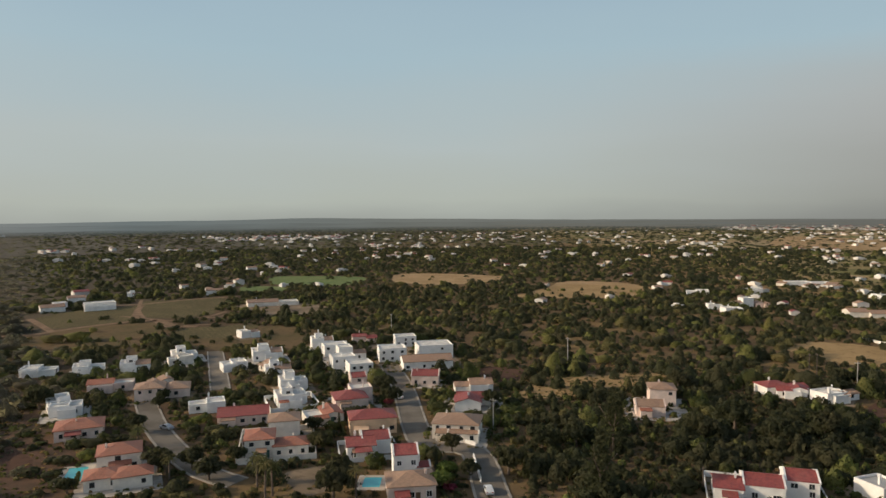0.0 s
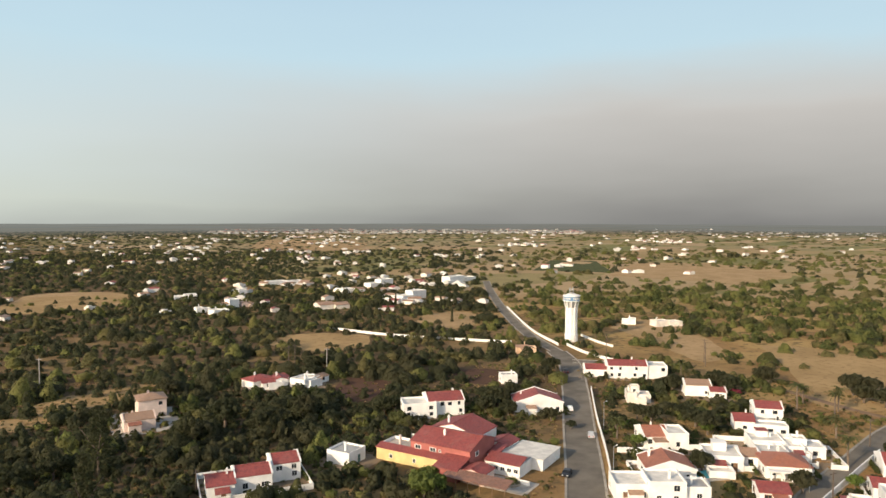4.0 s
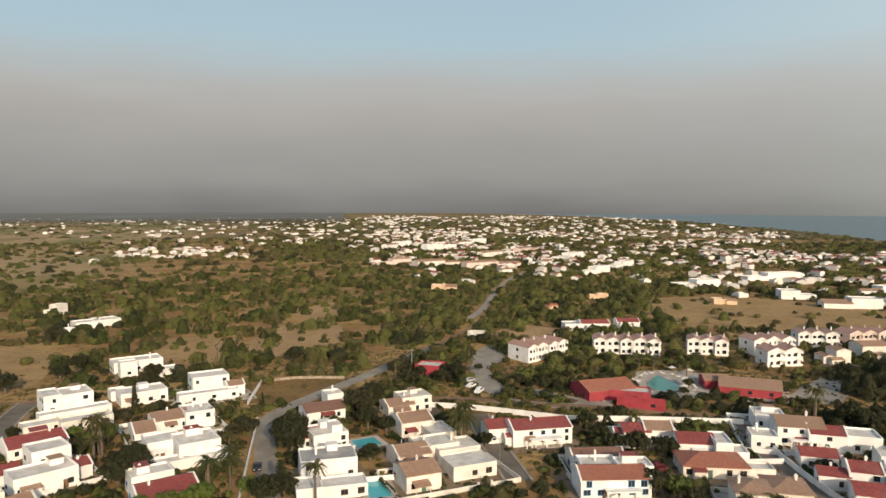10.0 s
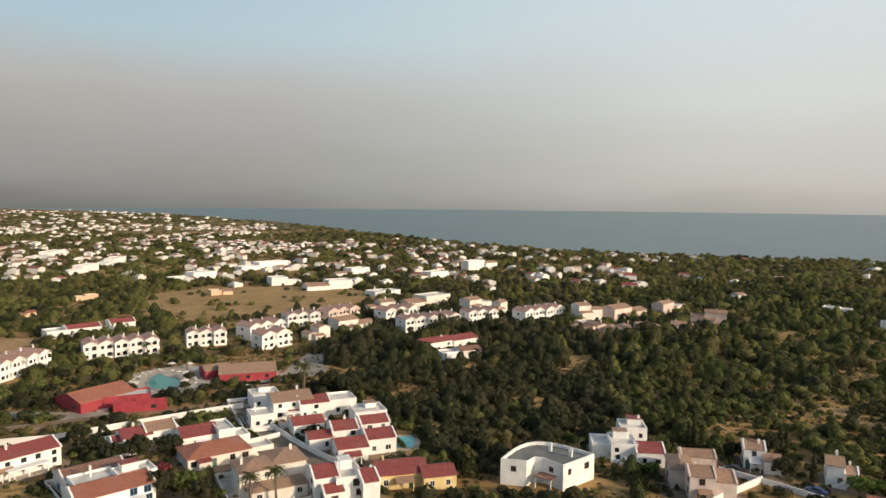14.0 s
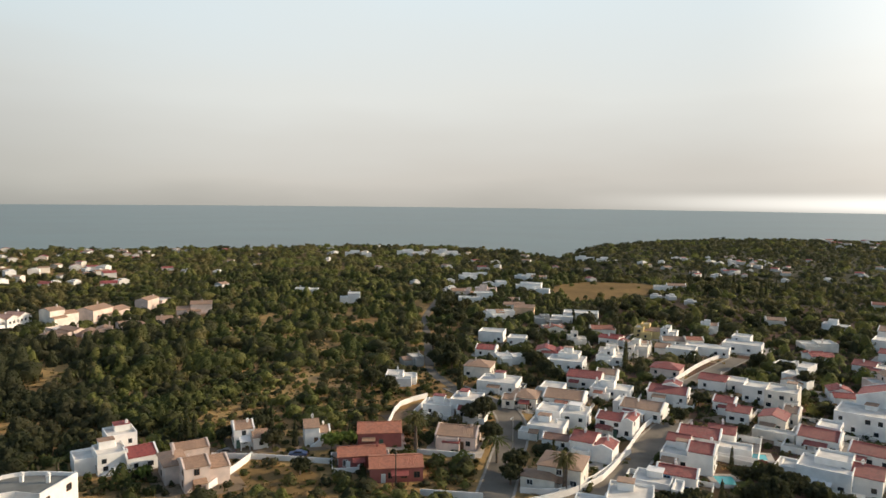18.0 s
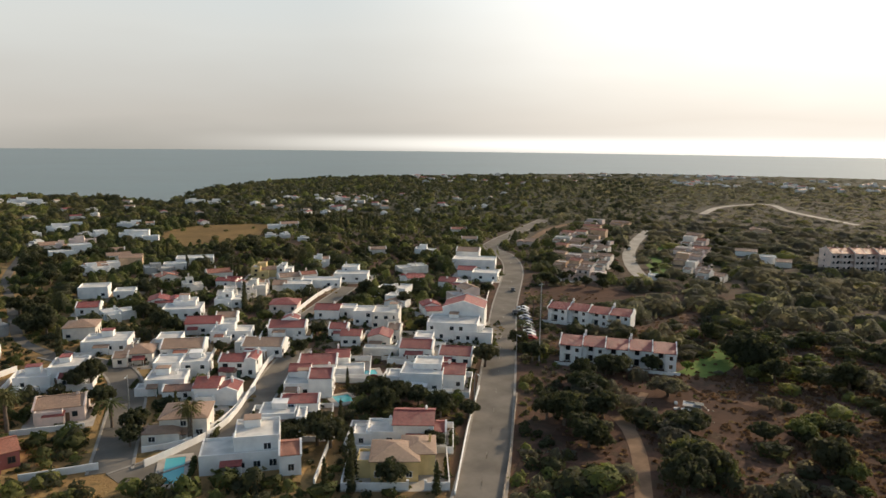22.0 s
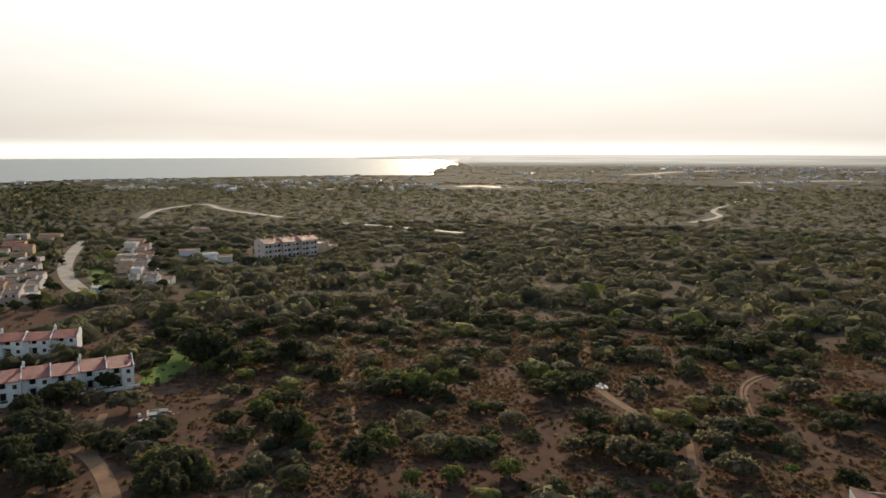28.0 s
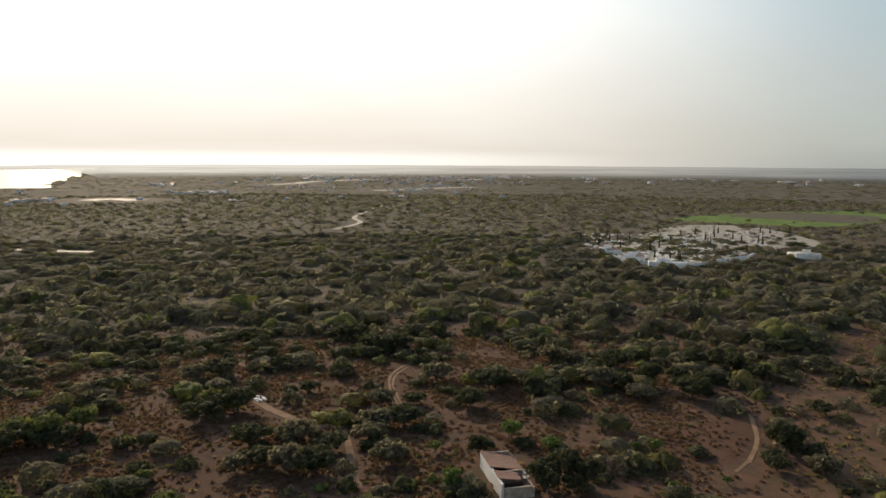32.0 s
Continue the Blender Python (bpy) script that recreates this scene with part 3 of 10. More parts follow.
    part(names[1], bm, ROOFS[style][0], host)


def opening(host, x, y, z, turn, kind, rng, shutters=False):
    if host.location.length > 165:
        return put("window", PANES, host, x, y, z, turn, (rng.uniform(0.8, 1.3), 2.0, rng.uniform(0.85, 1.1)))
    w = put("window", FRAMES[kind], host, x, y, z, turn, (rng.uniform(0.85, 1.3), 1, rng.uniform(0.9, 1.15)))
    put("pane", PANES, w)
    if shutters:
        put("shutter", SHUT, w, -0.95, -0.01, 0)
        put("shutter", SHUT, w, 0.95, -0.01, 0)


def facade(host, w, d, storeys, wall, rng, near, at=(0, 0), low=0.0):
    """Windows along the four sides, a few to each storey."""
    if host.location.length > 330:
        return
    kind = rng.choice("WWBU") if near else "W"
    x0, y0 = at
    shut = near and rng.random() < 0.2
    for s in range(storeys):
        z = low + 0.9 + 2.85 * s
        for side, length, off in ((0, w, d), (90, d, w), (180, w, d), (270, d, w)):
            count = max(1, int(length / (3.4 if near else 5)))
            for k in range(count):
                if rng.random() < (0.5 if near else 0.66):
                    continue
                u = (k + 0.5) / count * length - length / 2
                c, q = math.cos(radians(side)), math.sin(radians(side))
                px, py = c * u + q * (off / 2), q * u - c * (off / 2)
                opening(host, x0 + px, y0 + py, z, side, kind, rng, shut and side == 0)


GARDENS = []


def arcade(host, x0, x1, y0, y1, high, wall, roof, bays):
    """An open porch: a slab, posts, arches between them and a tiled or flat roof."""
    mat = WALLS[wall][0]
    bm = bmesh.new()
    box(bm, x0, x1, y0, y1, -0.25, 0.16)
    part("porch_floor", bm, TERRACE, host)
    step = (x1 - x0) / bays
    for k in range(bays + 1):
        px = min(max(x0 + k * step, x0 + 0.15), x1 - 0.15)
        bm = bmesh.new()
        box(bm, px - 0.15, px + 0.15, y0, y0 + 0.3, 0.16, high)
        part("porch_post", bm, mat, host)
    for k in range(bays):
        bm = bmesh.new()
        rows = []
        for j in range(7):
            u = j / 6
            px = x0 + (k + u) * step
            low = high - 0.75 + 0.6 * math.sqrt(max(0.0, 1 - (2 * u - 1) ** 2))
            rows.append([bm.verts.new(p) for p in ((px, y0 + 0.03, low), (px, y0 + 0.03, high + 0.1), (px, y0 + 0.27, high + 0.1), (px, y0 + 0.27, low))])
        for r0, r1 in zip(rows, rows[1:]):
            for i in range(4):
                bm.faces.new((r0[i], r1[i], r1[(i + 1) % 4], r0[(i + 1) % 4]))
        bmesh.ops.recalc_face_normals(bm, faces=bm.faces)
        part("porch_arch", bm, mat, host)
    bm = bmesh.new()
    a = [(x0 - 0.2, y0 - 0.25, high + 0.1), (x1 + 0.2, y0 - 0.25, high + 0.1), (x1 + 0.2, y1, high + 0.1 + 0.28 * (y1 - y0)), (x0 - 0.2, y1, high + 0.1 + 0.28 * (y1 - y0))]
    if roof[0] in "FG":
        a = [(px, py, high + 0.1) for px, py, _ in a]
    low, top = [bm.verts.new(p) for p in a], [bm.verts.new((p[0], p[1], p[2] + 0.15)) for p in a]
    v = low + top
    for f in ((3, 2, 1, 0), (4, 5, 6, 7), (0, 1, 5, 4), (1, 2, 6, 5), (2, 3, 7, 6), (3, 0, 4, 7)):
        bm.faces.new([v[k] for k in f])
    part("porch_roof", bm, ROOFS[roof[0]][0] if roof[0] not in "FG" else mat, host)


def house(x, y, w, d, turn, storeys, roof, wall, annex=1, seed=None, cross=False):
    """A village house made of several blocks: a main one, lower wings, terraces, a porch, chimneys, windows and doors."""
    dist = math.hypot(x, y)
    rng = random.Random(int(x * 7 + y * 13) if seed is None else seed)
    near, mid = dist < 210, dist < 400
    floor_high = 2.6
    high = floor_high * storeys + rng.uniform(0.1, 0.45)
    words = f"{('single-storey', 'two-storey', 'three-storey')[storeys - 1]} {WALLS[wall][1]} rendered house with a {ROOFS[roof[0]][1]} roof"
    host = root("house", x, y, turn, words, "house")
    side = rng.choice((-1, 1))
    flat = roof[0] in "FG"
    whole = wall in "KSV" or roof[0] == "G" or w < 6
    mw, md = (w, d) if whole else (w * rng.uniform(0.5, 0.62), d * rng.uniform(0.7, 0.9))
    mx, my = -side * (w - mw) / 2, (d - md) / 2
    volume(host, mw, md, high, roof, wall, (mx, my), cross=cross or (not flat and md > mw * 1.15))
    facade(host, mw, md, storeys, wall, rng, near, (mx, my))
    tops = [(mx, my, mw, md, high)]
    if not whole:
        # the wing beside the main block, a storey lower or a little lower
        ww, wd = w - mw + 0.2, d * rng.uniform(0.6, 0.85)
        wh = high - floor_high + rng.uniform(0, 0.3) if storeys > 1 else high - rng.uniform(0.3, 0.7)
        wx, wy = side * (w - ww) / 2, (d - wd) / 2 - rng.uniform(0.0, 0.8) * (d - wd)
        style = rng.choice(("F", roof, roof[0])) if not flat else rng.choice(("F", "F", "F", "T"))
        volume(host, ww, wd, wh, style, wall, (wx, wy), names=("wing_wall", "wing_roof"), cross=not flat and wd > ww * 1.2)
        facade(host, ww, wd, max(1, storeys - 1), wall, rng, near, (wx, wy))
        tops.append((wx, wy, ww, wd, wh))
        if mid and rng.random() < 0.85:
            # a stepped block in front
            fw, fd, fh = w * rng.uniform(0.36, 0.56), d * rng.uniform(0.28, 0.42), floor_high * max(1, storeys - 1) - rng.uniform(0.2, 0.5)
            fx, fy = rng.uniform(-0.28, 0.28) * w, -d / 2 + fd * 0.35
            volume(host, fw, fd, fh, rng.choice(("F", roof[0], roof[0])), wall, (fx, fy), names=("front_wall", "front_roof"))
            if near:
                facade(host, fw, fd, 1, wall, rng, True, (fx, fy))
    for k in range(rng.randint(0, 1) if whole or not mid else 2 if near and annex else 1):
        cx, cy, cw, cd, ch = tops[k % len(tops)]
        lift = 0.5 if flat else 0.36 * min(cw, cd) * 0.25
        put("chimney", CHIMNEYS[wall], host, cx + rng.uniform(-0.36, 0.36) * cw, cy + rng.uniform(-0.2, 0.35) * cd, ch + lift, 0, (rng.uniform(0.6, 0.85), 0.75, rng.uniform(0.7, 1.15)))
    if near:
        put("door", rng.choice(DOORS), host, mx + rng.uniform(-0.3, 0.3) * mw, my - md / 2, 0)
    if annex and near and not whole:
        pw = w * rng.uniform(0.35, 0.55)
        px = rng.uniform(-0.2, 0.2) * w
        arcade(host, px - pw / 2, px + pw / 2, -d / 2 - rng.uniform(1.9, 2.6), -d / 2 + 0.2, 2.3, wall, roof, 2 if pw < 5 else 3)
    if near and flat and not whole:
        bw, bd = mw * 0.42, md * 0.4
        bx, by = mx + rng.uniform(-0.2, 0.2) * mw, my + rng.uniform(0.0, 0.25) * md
        bm = bmesh.new()
        box(bm, bx - bw / 2, bx + bw / 2, by - bd / 2, by + bd / 2, high + 0.06, high + 2.2)
        box(bm, bx - bw / 2 - 0.15, bx + bw / 2 + 0.15, by - bd / 2 - 0.15, by + bd / 2 + 0.15, high + 2.2, high + 2.35)
        part("roof_room", bm, WALLS[wall][0], host)
        put("water_tank", TANKS, host, wx, wy, wh + 0.06, 0, (0.9, 0.9, 1.0))
    c, s = math.cos(radians(turn)), math.sin(radians(turn))
    g = 1.0 if near else 0.6
    mark([(x + c * u - s * v, y + s * u + c * v) for u, v in ((-w / 2 - g, -d / 2 - g - 1.5), (w / 2 + g, -d / 2 - g - 1.5), (w / 2 + g, d / 2 + g), (-w / 2 - g, d / 2 + g))], 0.0)
    if wall != "S":
        e = 9.0
        mark([(x + c * u - s * v, y + s * u + c * v) for u, v in ((-w / 2 - e, -d / 2 - e), (w / 2 + e, -d / 2 - e), (w / 2 + e, d / 2 + e), (-w / 2 - e, d / 2 + e))], 1.0, 0.0, garden)
    if mid and wall != "S":
        # the paved or dusty yard round it, and places for garden trees
        if rng.random() < 0.35:
            m = rng.uniform(1.5, 4.0)
            pts = [(x + c * u - s * v, y + s * u + c * v) for u, v in ((-w / 2 - m, -d / 2 - m - 1), (w / 2 + m, -d / 2 - m - 1), (w / 2 + m, d / 2 + m), (-w / 2 - m, d / 2 + m))]
            z = 0.02 + rng.random() * 0.03
            sheet("yard", [(px, py, floor(px, py) + z) for px, py in pts], [(0, 1, 2, 3)], rng.choice((YARD, TERRACE, YARD)), "dusty paved yard round a house", "yard")
        for k in range(rng.randint(1, 2) if near else rng.randint(0, 1)):
            u, v = rng.choice(((-1, 0), (1, 0), (0, 1), (-1, 1), (1, 1), (1, -1), (-1, -1)))
            px, py = u * (w / 2 + rng.uniform(2.4, 4.5)), v * (d / 2 + rng.uniform(2.6, 4.5)) + rng.uniform(-2, 2)
            GARDENS.append((x + c * px - s * py, y + s * px + c * py, rng.random(), rng.uniform(0.55, 0.95)))
    if near and annex and not whole:
        garden_wall(x, y, w + 9, d + 10, turn, wall if wall in "WC" else "W", rng)
    return host


def garden_wall(x, y, w, d, turn, wall, rng):
    """A low rendered wall round a plot, open at the gate."""
    host = root("garden_wall", x, y, turn, f"low {WALLS[wall][1]} rendered garden wall round a plot", "wall")
    h, t = rng.uniform(1.0, 1.7), 0.2
    gate = rng.uniform(-0.2, 0.2) * w
    for x0, x1, y0, y1 in ((-w / 2, gate - 1.5, -d / 2, -d / 2 + t), (gate + 1.5, w / 2, -d / 2, -d / 2 + t), (-w / 2, w / 2, d / 2 - t, d / 2), (-w / 2, -w / 2 + t, -d / 2 + t, d / 2 - t), (w / 2 - t, w / 2, -d / 2 + t, d / 2 - t)):
        bm = bmesh.new()
        box(bm, x0, x1, y0, y1, -0.3, h)
        part("wall_run", bm, WALLS[wall][0], host)
    for side in (-1, 1):
        bm = bmesh.new()
        px = gate + side * 1.6
        box(bm, px - 0.2, px + 0.2, -d / 2 - 0.1, -d / 2 + t + 0.1, -0.3, h + 0.35)
        box(bm, px - 0.26, px + 0.26, -d / 2 - 0.16, -d / 2 + t + 0.16, h + 0.35, h + 0.45)
        part("gate_post", bm, WALLS[wall][0], host)


def terrace_row(x, y, length, depth, turn, units, storeys, roof, wall, label, name="apartment_building", category="apartments", arches=True, fronts=False):
    """A row of like dwellings: bays stepped back and forth, balconies in recesses, a tiled roof and gable fins to each."""
    host = root(name, x, y, turn, label, category)
    rng = random.Random(int(x * 3 + y))
    uw, high = length / units, 2.9 * storeys + 0.3
    for k in range(units):
        cx, off = -length / 2 + (k + 0.5) * uw, (0.9 if k % 2 else 0.0)
        bm = bmesh.new()
        y0, y1 = -depth / 2 + off, depth / 2
        box(bm, cx - uw / 2 + 0.01, cx + uw / 2 - 0.01, y0 + 1.6, y1, -0.3, high)
        box(bm, cx - uw / 2 + 0.01, cx - uw * 0.05, y0, y0 + 1.6, -0.3, high)
        part("bay", bm, WALLS[wall][0], host)
        for s in range(storeys):
            z = 2.9 * s
            bm = bmesh.new()
            box(bm, cx - uw * 0.05, cx + uw / 2 - 0.15, y0 + 0.05, y0 + 1.59, z + 0.02, z + 0.16)
            box(bm, cx - uw * 0.05, cx + uw / 2 - 0.15, y0 + 0.05, y0 + 0.16, z + 0.16, z + 0.95)
            part("balcony", bm, WALLS[wall][0], host)
            if arches:
                bm = bmesh.new()
                a0, a1, zt = cx - uw * 0.05, cx + uw / 2 - 0.01, z + 2.9
                mid, rad = (a0 + a1) / 2, (a1 - a0) / 2 - 0.15
                rows = []
                for j in range(9):
                    u = a0 + (a1 - a0) * j / 8
                    um = (u - mid) / max(rad, 0.1)
                    low = z + 1.75 + 0.75 * math.sqrt(max(0.0, 1 - um * um))
                    rows.append([bm.verts.new(p) for p in ((u, y0, low), (u, y0, zt), (u, y0 + 0.22, zt), (u, y0 + 0.22, low))])
                for r0, r1 in zip(rows, rows[1:]):
                    for i in range(4):
                        bm.faces.new((r0[i], r1[i], r1[(i + 1) % 4], r0[(i + 1) % 4]))
                bm.faces.new(rows[0])
                bm.faces.new(rows[-1][::-1])
                bmesh.ops.recalc_face_normals(bm, faces=bm.faces)
                part("arch", bm, WALLS[wall][0], host)
            put("window", PANES, host, cx + uw * 0.2, y0 + 1.6, z + 0.2, 0, (1.5, 2.0, 1.75))
            opening(host, cx - uw * 0.27, y0, z + 0.9, 0, "W", rng)
            if k in (0, units - 1):
                side = -1 if k == 0 else 1
                opening(host, cx + side * (uw / 2 - 0.01), 0.5, z + 0.9, 90 * side, "W", rng)
        bm = bmesh.new()
        before = len(bm.verts)
        if fronts:
            gable(bm, depth - off, uw - 0.3, high, 0.42, 0.22)
            for v in bm.verts:
                v.co.x, v.co.y = -v.co.y, v.co.x
        else:
            gable(bm, uw - 0.3, depth - off, high, 0.30, 0.12)
        shift(bm, before, cx, off / 2)
        bmesh.ops.recalc_face_normals(bm, faces=bm.faces)
        part("roof", bm, ROOFS[roof][0], host)
        bm = bmesh.new()
        fin = 0.30 * (depth - off) / 2
        if fronts:
            rise, half = 0.42 * (uw - 0.3) / 2, (uw - 0.3) / 2
            for ya, yb in ((y0, y0 + 0.22),):
                p = [(cx - half, high - 0.004), (cx + half, high - 0.004), (cx, high + rise)]
                a, b = [bm.verts.new((px, ya, pz)) for px, pz in p], [bm.verts.new((px, yb, pz)) for px, pz in p]
                bm.faces.new(a)
                bm.faces.new(b[::-1])
                for j in range(3):
                    i = (j + 1) % 3
                    bm.faces.new((a[i], a[j], b[j], b[i]))
            bmesh.ops.recalc_face_normals(bm, faces=bm.faces)
            part("gable", bm, WALLS[wall][0], host)
            put("chimney", CHIMNEYS[wall], host, cx + uw * 0.25, off / 2 + 1.2, high + 0.3, 0, (0.7, 0.7, 1.1))
            continue
        for s in (-1,):
            fx = cx - uw / 2
            v = [(fx - 0.12, y0 - 0.1, high - 0.2), (fx - 0.12, y1 + 0.1, high - 0.2), (fx - 0.12, y1 + 0.1, high + 0.45), (fx - 0.12, off / 2, high + fin + 0.55), (fx - 0.12, y0 - 0.1, high + 0.45)]
            a, b = [bm.verts.new(p) for p in v], [bm.verts.new((p[0] + 0.24, p[1], p[2])) for p in v]
            bm.faces.new(a[::-1])
            bm.faces.new(b)
            for j in range(5):
                i = (j + 1) % 5
                bm.faces.new((a[j], a[i], b[i], b[j]))
        bmesh.ops.recalc_face_normals(bm, faces=bm.faces)
        part("gable_fin", bm, WALLS[wall][0], host)
        put("chimney", CHIMNEYS[wall], host, cx + uw * 0.2, off / 2 + 0.8, high + fin * 0.8, 0, (0.8, 0.8, 1.0))
    c, s = math.cos(radians(turn)), math.sin(radians(turn))
    g = 2.5
    mark([(x + c * u - s * v, y + s * u + c * v) for u, v in ((-length / 2 - g, -depth / 2 - g), (length / 2 + g, -depth / 2 - g), (length / 2 + g, depth / 2 + g), (-length / 2 - g, depth / 2 + g))], 0.0)
    return host


def villa(x, y, turn, wall, blocks):
    """A white or coloured house of stepped blocks. A block: place along the front, width, setback, depth, height, roof.
    Roofs: F and G flat, others tiled with the ridge along the front, in small letters with a gable to the front, H hipped."""
    rng = random.Random(int(x * 7 + y * 13))
    dist = math.hypot(x, y)
    near, far = dist < 205, dist > 330
    if len(blocks) == 1 and blocks[0][5] == "F":
        u, w, v, d, h, roof = blocks[0]
        k = rng.uniform(0.35, 0.6)
        blocks = [(u, w * k, v, d, h, "F"), (u + w * k - 0.15, w * (1 - k) + 0.15, v + rng.uniform(0.8, 2.2), d * 0.8, h * rng.uniform(0.72, 0.9), rng.choice("FFT")), (u + w * 0.2, w * 0.36, v + d * 0.45, d * 0.5, h + rng.uniform(0.9, 1.9), "F"), (u + w * rng.uniform(0.1, 0.5), w * 0.42, v - 1.7, 2.6, h * 0.6, "F")]
    tall = max(b[4] for b in blocks)
    kinds = [b[5] for b in blocks if b[5][0] not in "FG"]
    cap = ROOFS[(kinds or blocks[0][5])[0][0].upper()][1]
    words = f"{'two-storey' if tall > 4.1 else 'low single-storey'} {WALLS[wall][1]} rendered house of {'stepped blocks' if len(blocks) > 1 else 'one block'} with {cap} roof"
    host = root("house", x, y, turn, words, "house")
    c, s = math.cos(radians(turn)), math.sin(radians(turn))

    def out(u, v):
        return x + c * u - s * v, y + s * u + c * v

    kind = rng.choice("WWBU")
    for n, (u, w, v, d, h, roof) in enumerate(blocks):
        name = ("wall", "roof") if n == 0 else ("wing_wall", "wing_roof")
        volume(host, w, d, h, roof.upper(), wall, (u + w / 2, v + d / 2), roof.islower(), name, verge=wall in "WCP" and (n + int(x)) % 3 > 0)
        flat = roof[0] in "FG"
        if not far and h > 2.2:
            for storey in range(2 if h > 4.1 else 1):
                z = min(0.95 + 2.65 * storey, h - 1.55)
                for side, length, off in ((0, w, d), (90, d, w), (270, d, w)):
                    count = max(1, int(length / 2.9))
                    for k in range(count):
                        if rng.random() < (0.42 if side == 0 else 0.68):
                            continue
                        a = (k + 0.5) / count * length - length / 2 + rng.uniform(-0.3, 0.3)
                        e, q = math.cos(radians(side)), math.sin(radians(side))
                        opening(host, u + w / 2 + e * a + q * off / 2, v + d / 2 + q * a - e * off / 2, z, side, kind, rng)
        if h > 2.7 and not far and rng.random() < (0.35 if flat else 0.7):
            put("chimney", CHIMNEYS[wall], host, u + w * rng.uniform(0.15, 0.85), v + d * rng.uniform(0.35, 0.75), h + (0.5 if flat else 0.06 * d), 0, (rng.uniform(0.55, 0.8), 0.7, rng.uniform(0.7, 1.15)))
        if near and flat and h > 2.9 and w > 6 and rng.random() < 0.3:
            put("water_tank", TANKS, host, u + w * 0.7, v + d * 0.7, h + 0.06, 0, (0.8, 0.8, 0.9))
        if dist < 260 and flat and h > 2.7 and w > 5.5 and rng.random() < 0.6:
            # a stair head or small room on the flat roof, with its own cap
            rw, rd, rh = rng.uniform(2.2, 3.4), rng.uniform(2.2, 3.2), rng.uniform(1.3, 2.1)
            ru, rv = u + rng.uniform(0.2, 0.9) * (w - rw - 0.5) + 0.25, v + d - rd - rng.uniform(0.3, 0.9)
            block(host, "roof_room", ru, ru + rw, rv, rv + rd, h + 0.05, h + rh, WALLS[wall][0])
            block(host, "roof_cap", ru - 0.15, ru + rw + 0.15, rv - 0.15, rv + rd + 0.15, h + rh, h + rh + 0.14, rng.choice((RED_TILE, WALLS[wall][0], TAN_TILE)))
        mark([out(u - 0.9, v - 1.2), out(u + w + 0.9, v - 1.2), out(u + w + 0.9, v + d + 0.6), out(u - 0.9, v + d + 0.6)], 0.0)
        mark([out(u - 8, v - 8), out(u + w + 8, v - 8), out(u + w + 8, v + d + 8), out(u - 8, v + d + 8)], 1.0, 0.0, garden)
    u, w, v, d, h, roof = blocks[0]
    if near:
        put("door", rng.choice(DOORS), host, u + w * rng.uniform(0.2, 0.8), v, 0)
        if h > 2.9 and w > 6 and wall in "WCP" and rng.random() < 0.5:
            a = u + w * rng.uniform(0.05, 0.35)
            arcade(host, a, a + w * rng.uniform(0.4, 0.55), v - rng.uniform(1.8, 2.4), v - 0.02, 2.25, wall, rng.choice((roof.upper(), "F")), 2)
    u0, u1 = min(b[0] for b in blocks), max(b[0] + b[1] for b in blocks)
    v0, v1 = min(b[2] for b in blocks), max(b[2] + b[3] for b in blocks)
    m = rng.uniform(1.2, 3.2)
    z = 0.02 + rng.random() * 0.03
    if not far and rng.random() < 0.8:
        pts = [out(u0 - m, v0 - m - 1), out(u1 + m, v0 - m - 1), out(u1 + m, v1 + m * 0.5), out(u0 - m, v1 + m * 0.5)]
        sheet("yard", [(px, py, floor(px, py) + z) for px, py in pts], [(0, 1, 2, 3)], rng.choice((YARD, YARD, TERRACE)), "pale paved yard round a house", "yard")
        mark(pts, 0.18 if near else 0.4)
        if dist < 230 and wall != "P" and rng.random() < 0.45:
            px, py = out((u0 + u1) / 2, (v0 + v1) / 2 - m * 0.25)
            garden_wall(px, py, u1 - u0 + 2 * m, v1 - v0 + 1.5 * m + 1, turn, wall if wall in "WC" else "W", rng)
    if dist < 235:
        # a low sheltered porch, an outer stair or a shed against the front
        a, pw, pd = u + rng.uniform(0.05, 0.4) * w, min(w * 0.55, rng.uniform(2.6, 4.2)), rng.uniform(1.6, 2.6)
        if rng.random() < 0.5:
            lean(host, "porch_roof", a, a + pw, v - pd, v - 0.03, 2.05, 2.6, rng.choice((RED_TILE, TAN_TILE, WALLS[wall][0])))
            for q in (a + 0.15, a + pw - 0.35):
                block(host, "porch_post", q, q + 0.2, v - pd + 0.1, v - pd + 0.3, -0.2, 2.05, WALLS[wall][0])
        elif h > 4.0:
            for k in range(9):
                block(host, "outer_step", a + 0.3 * k, a + 0.3 * k + 0.32, v - 1.15, v - 0.03, -0.1, 0.19 * (k + 1), WALLS[wall][0])
        else:
            block(host, "lean_to", a, a + pw, v - pd, v - 0.03, -0.2, 2.2, WALLS[wall][0])
            lean(host, "lean_to_roof", a - 0.12, a + pw + 0.12, v - pd - 0.15, v - 0.03, 2.2, 2.55, rng.choice((RED_TILE, ORANGE_TILE, TAN_TILE)))
        for _ in range(2):
            if rng.random() < 0.7:
                side = rng.choice((u0 - m + 0.3, u1 + m - 0.3))
                hedge(*out(side, (v0 + v1) / 2 + rng.uniform(-2, 1)), turn + 90 + rng.uniform(-4, 4), rng.uniform(0.7, 1.2))
    for k in range(2 if near else 1):
        px, py = out(rng.choice((u0 - rng.uniform(2, 4), u1 + rng.uniform(2, 4))), rng.uniform(v0 - 3, v1))
        GARDENS.append((px, py, rng.random(), rng.uniform(0.5, 0.95)))
    return host


_hedges = []


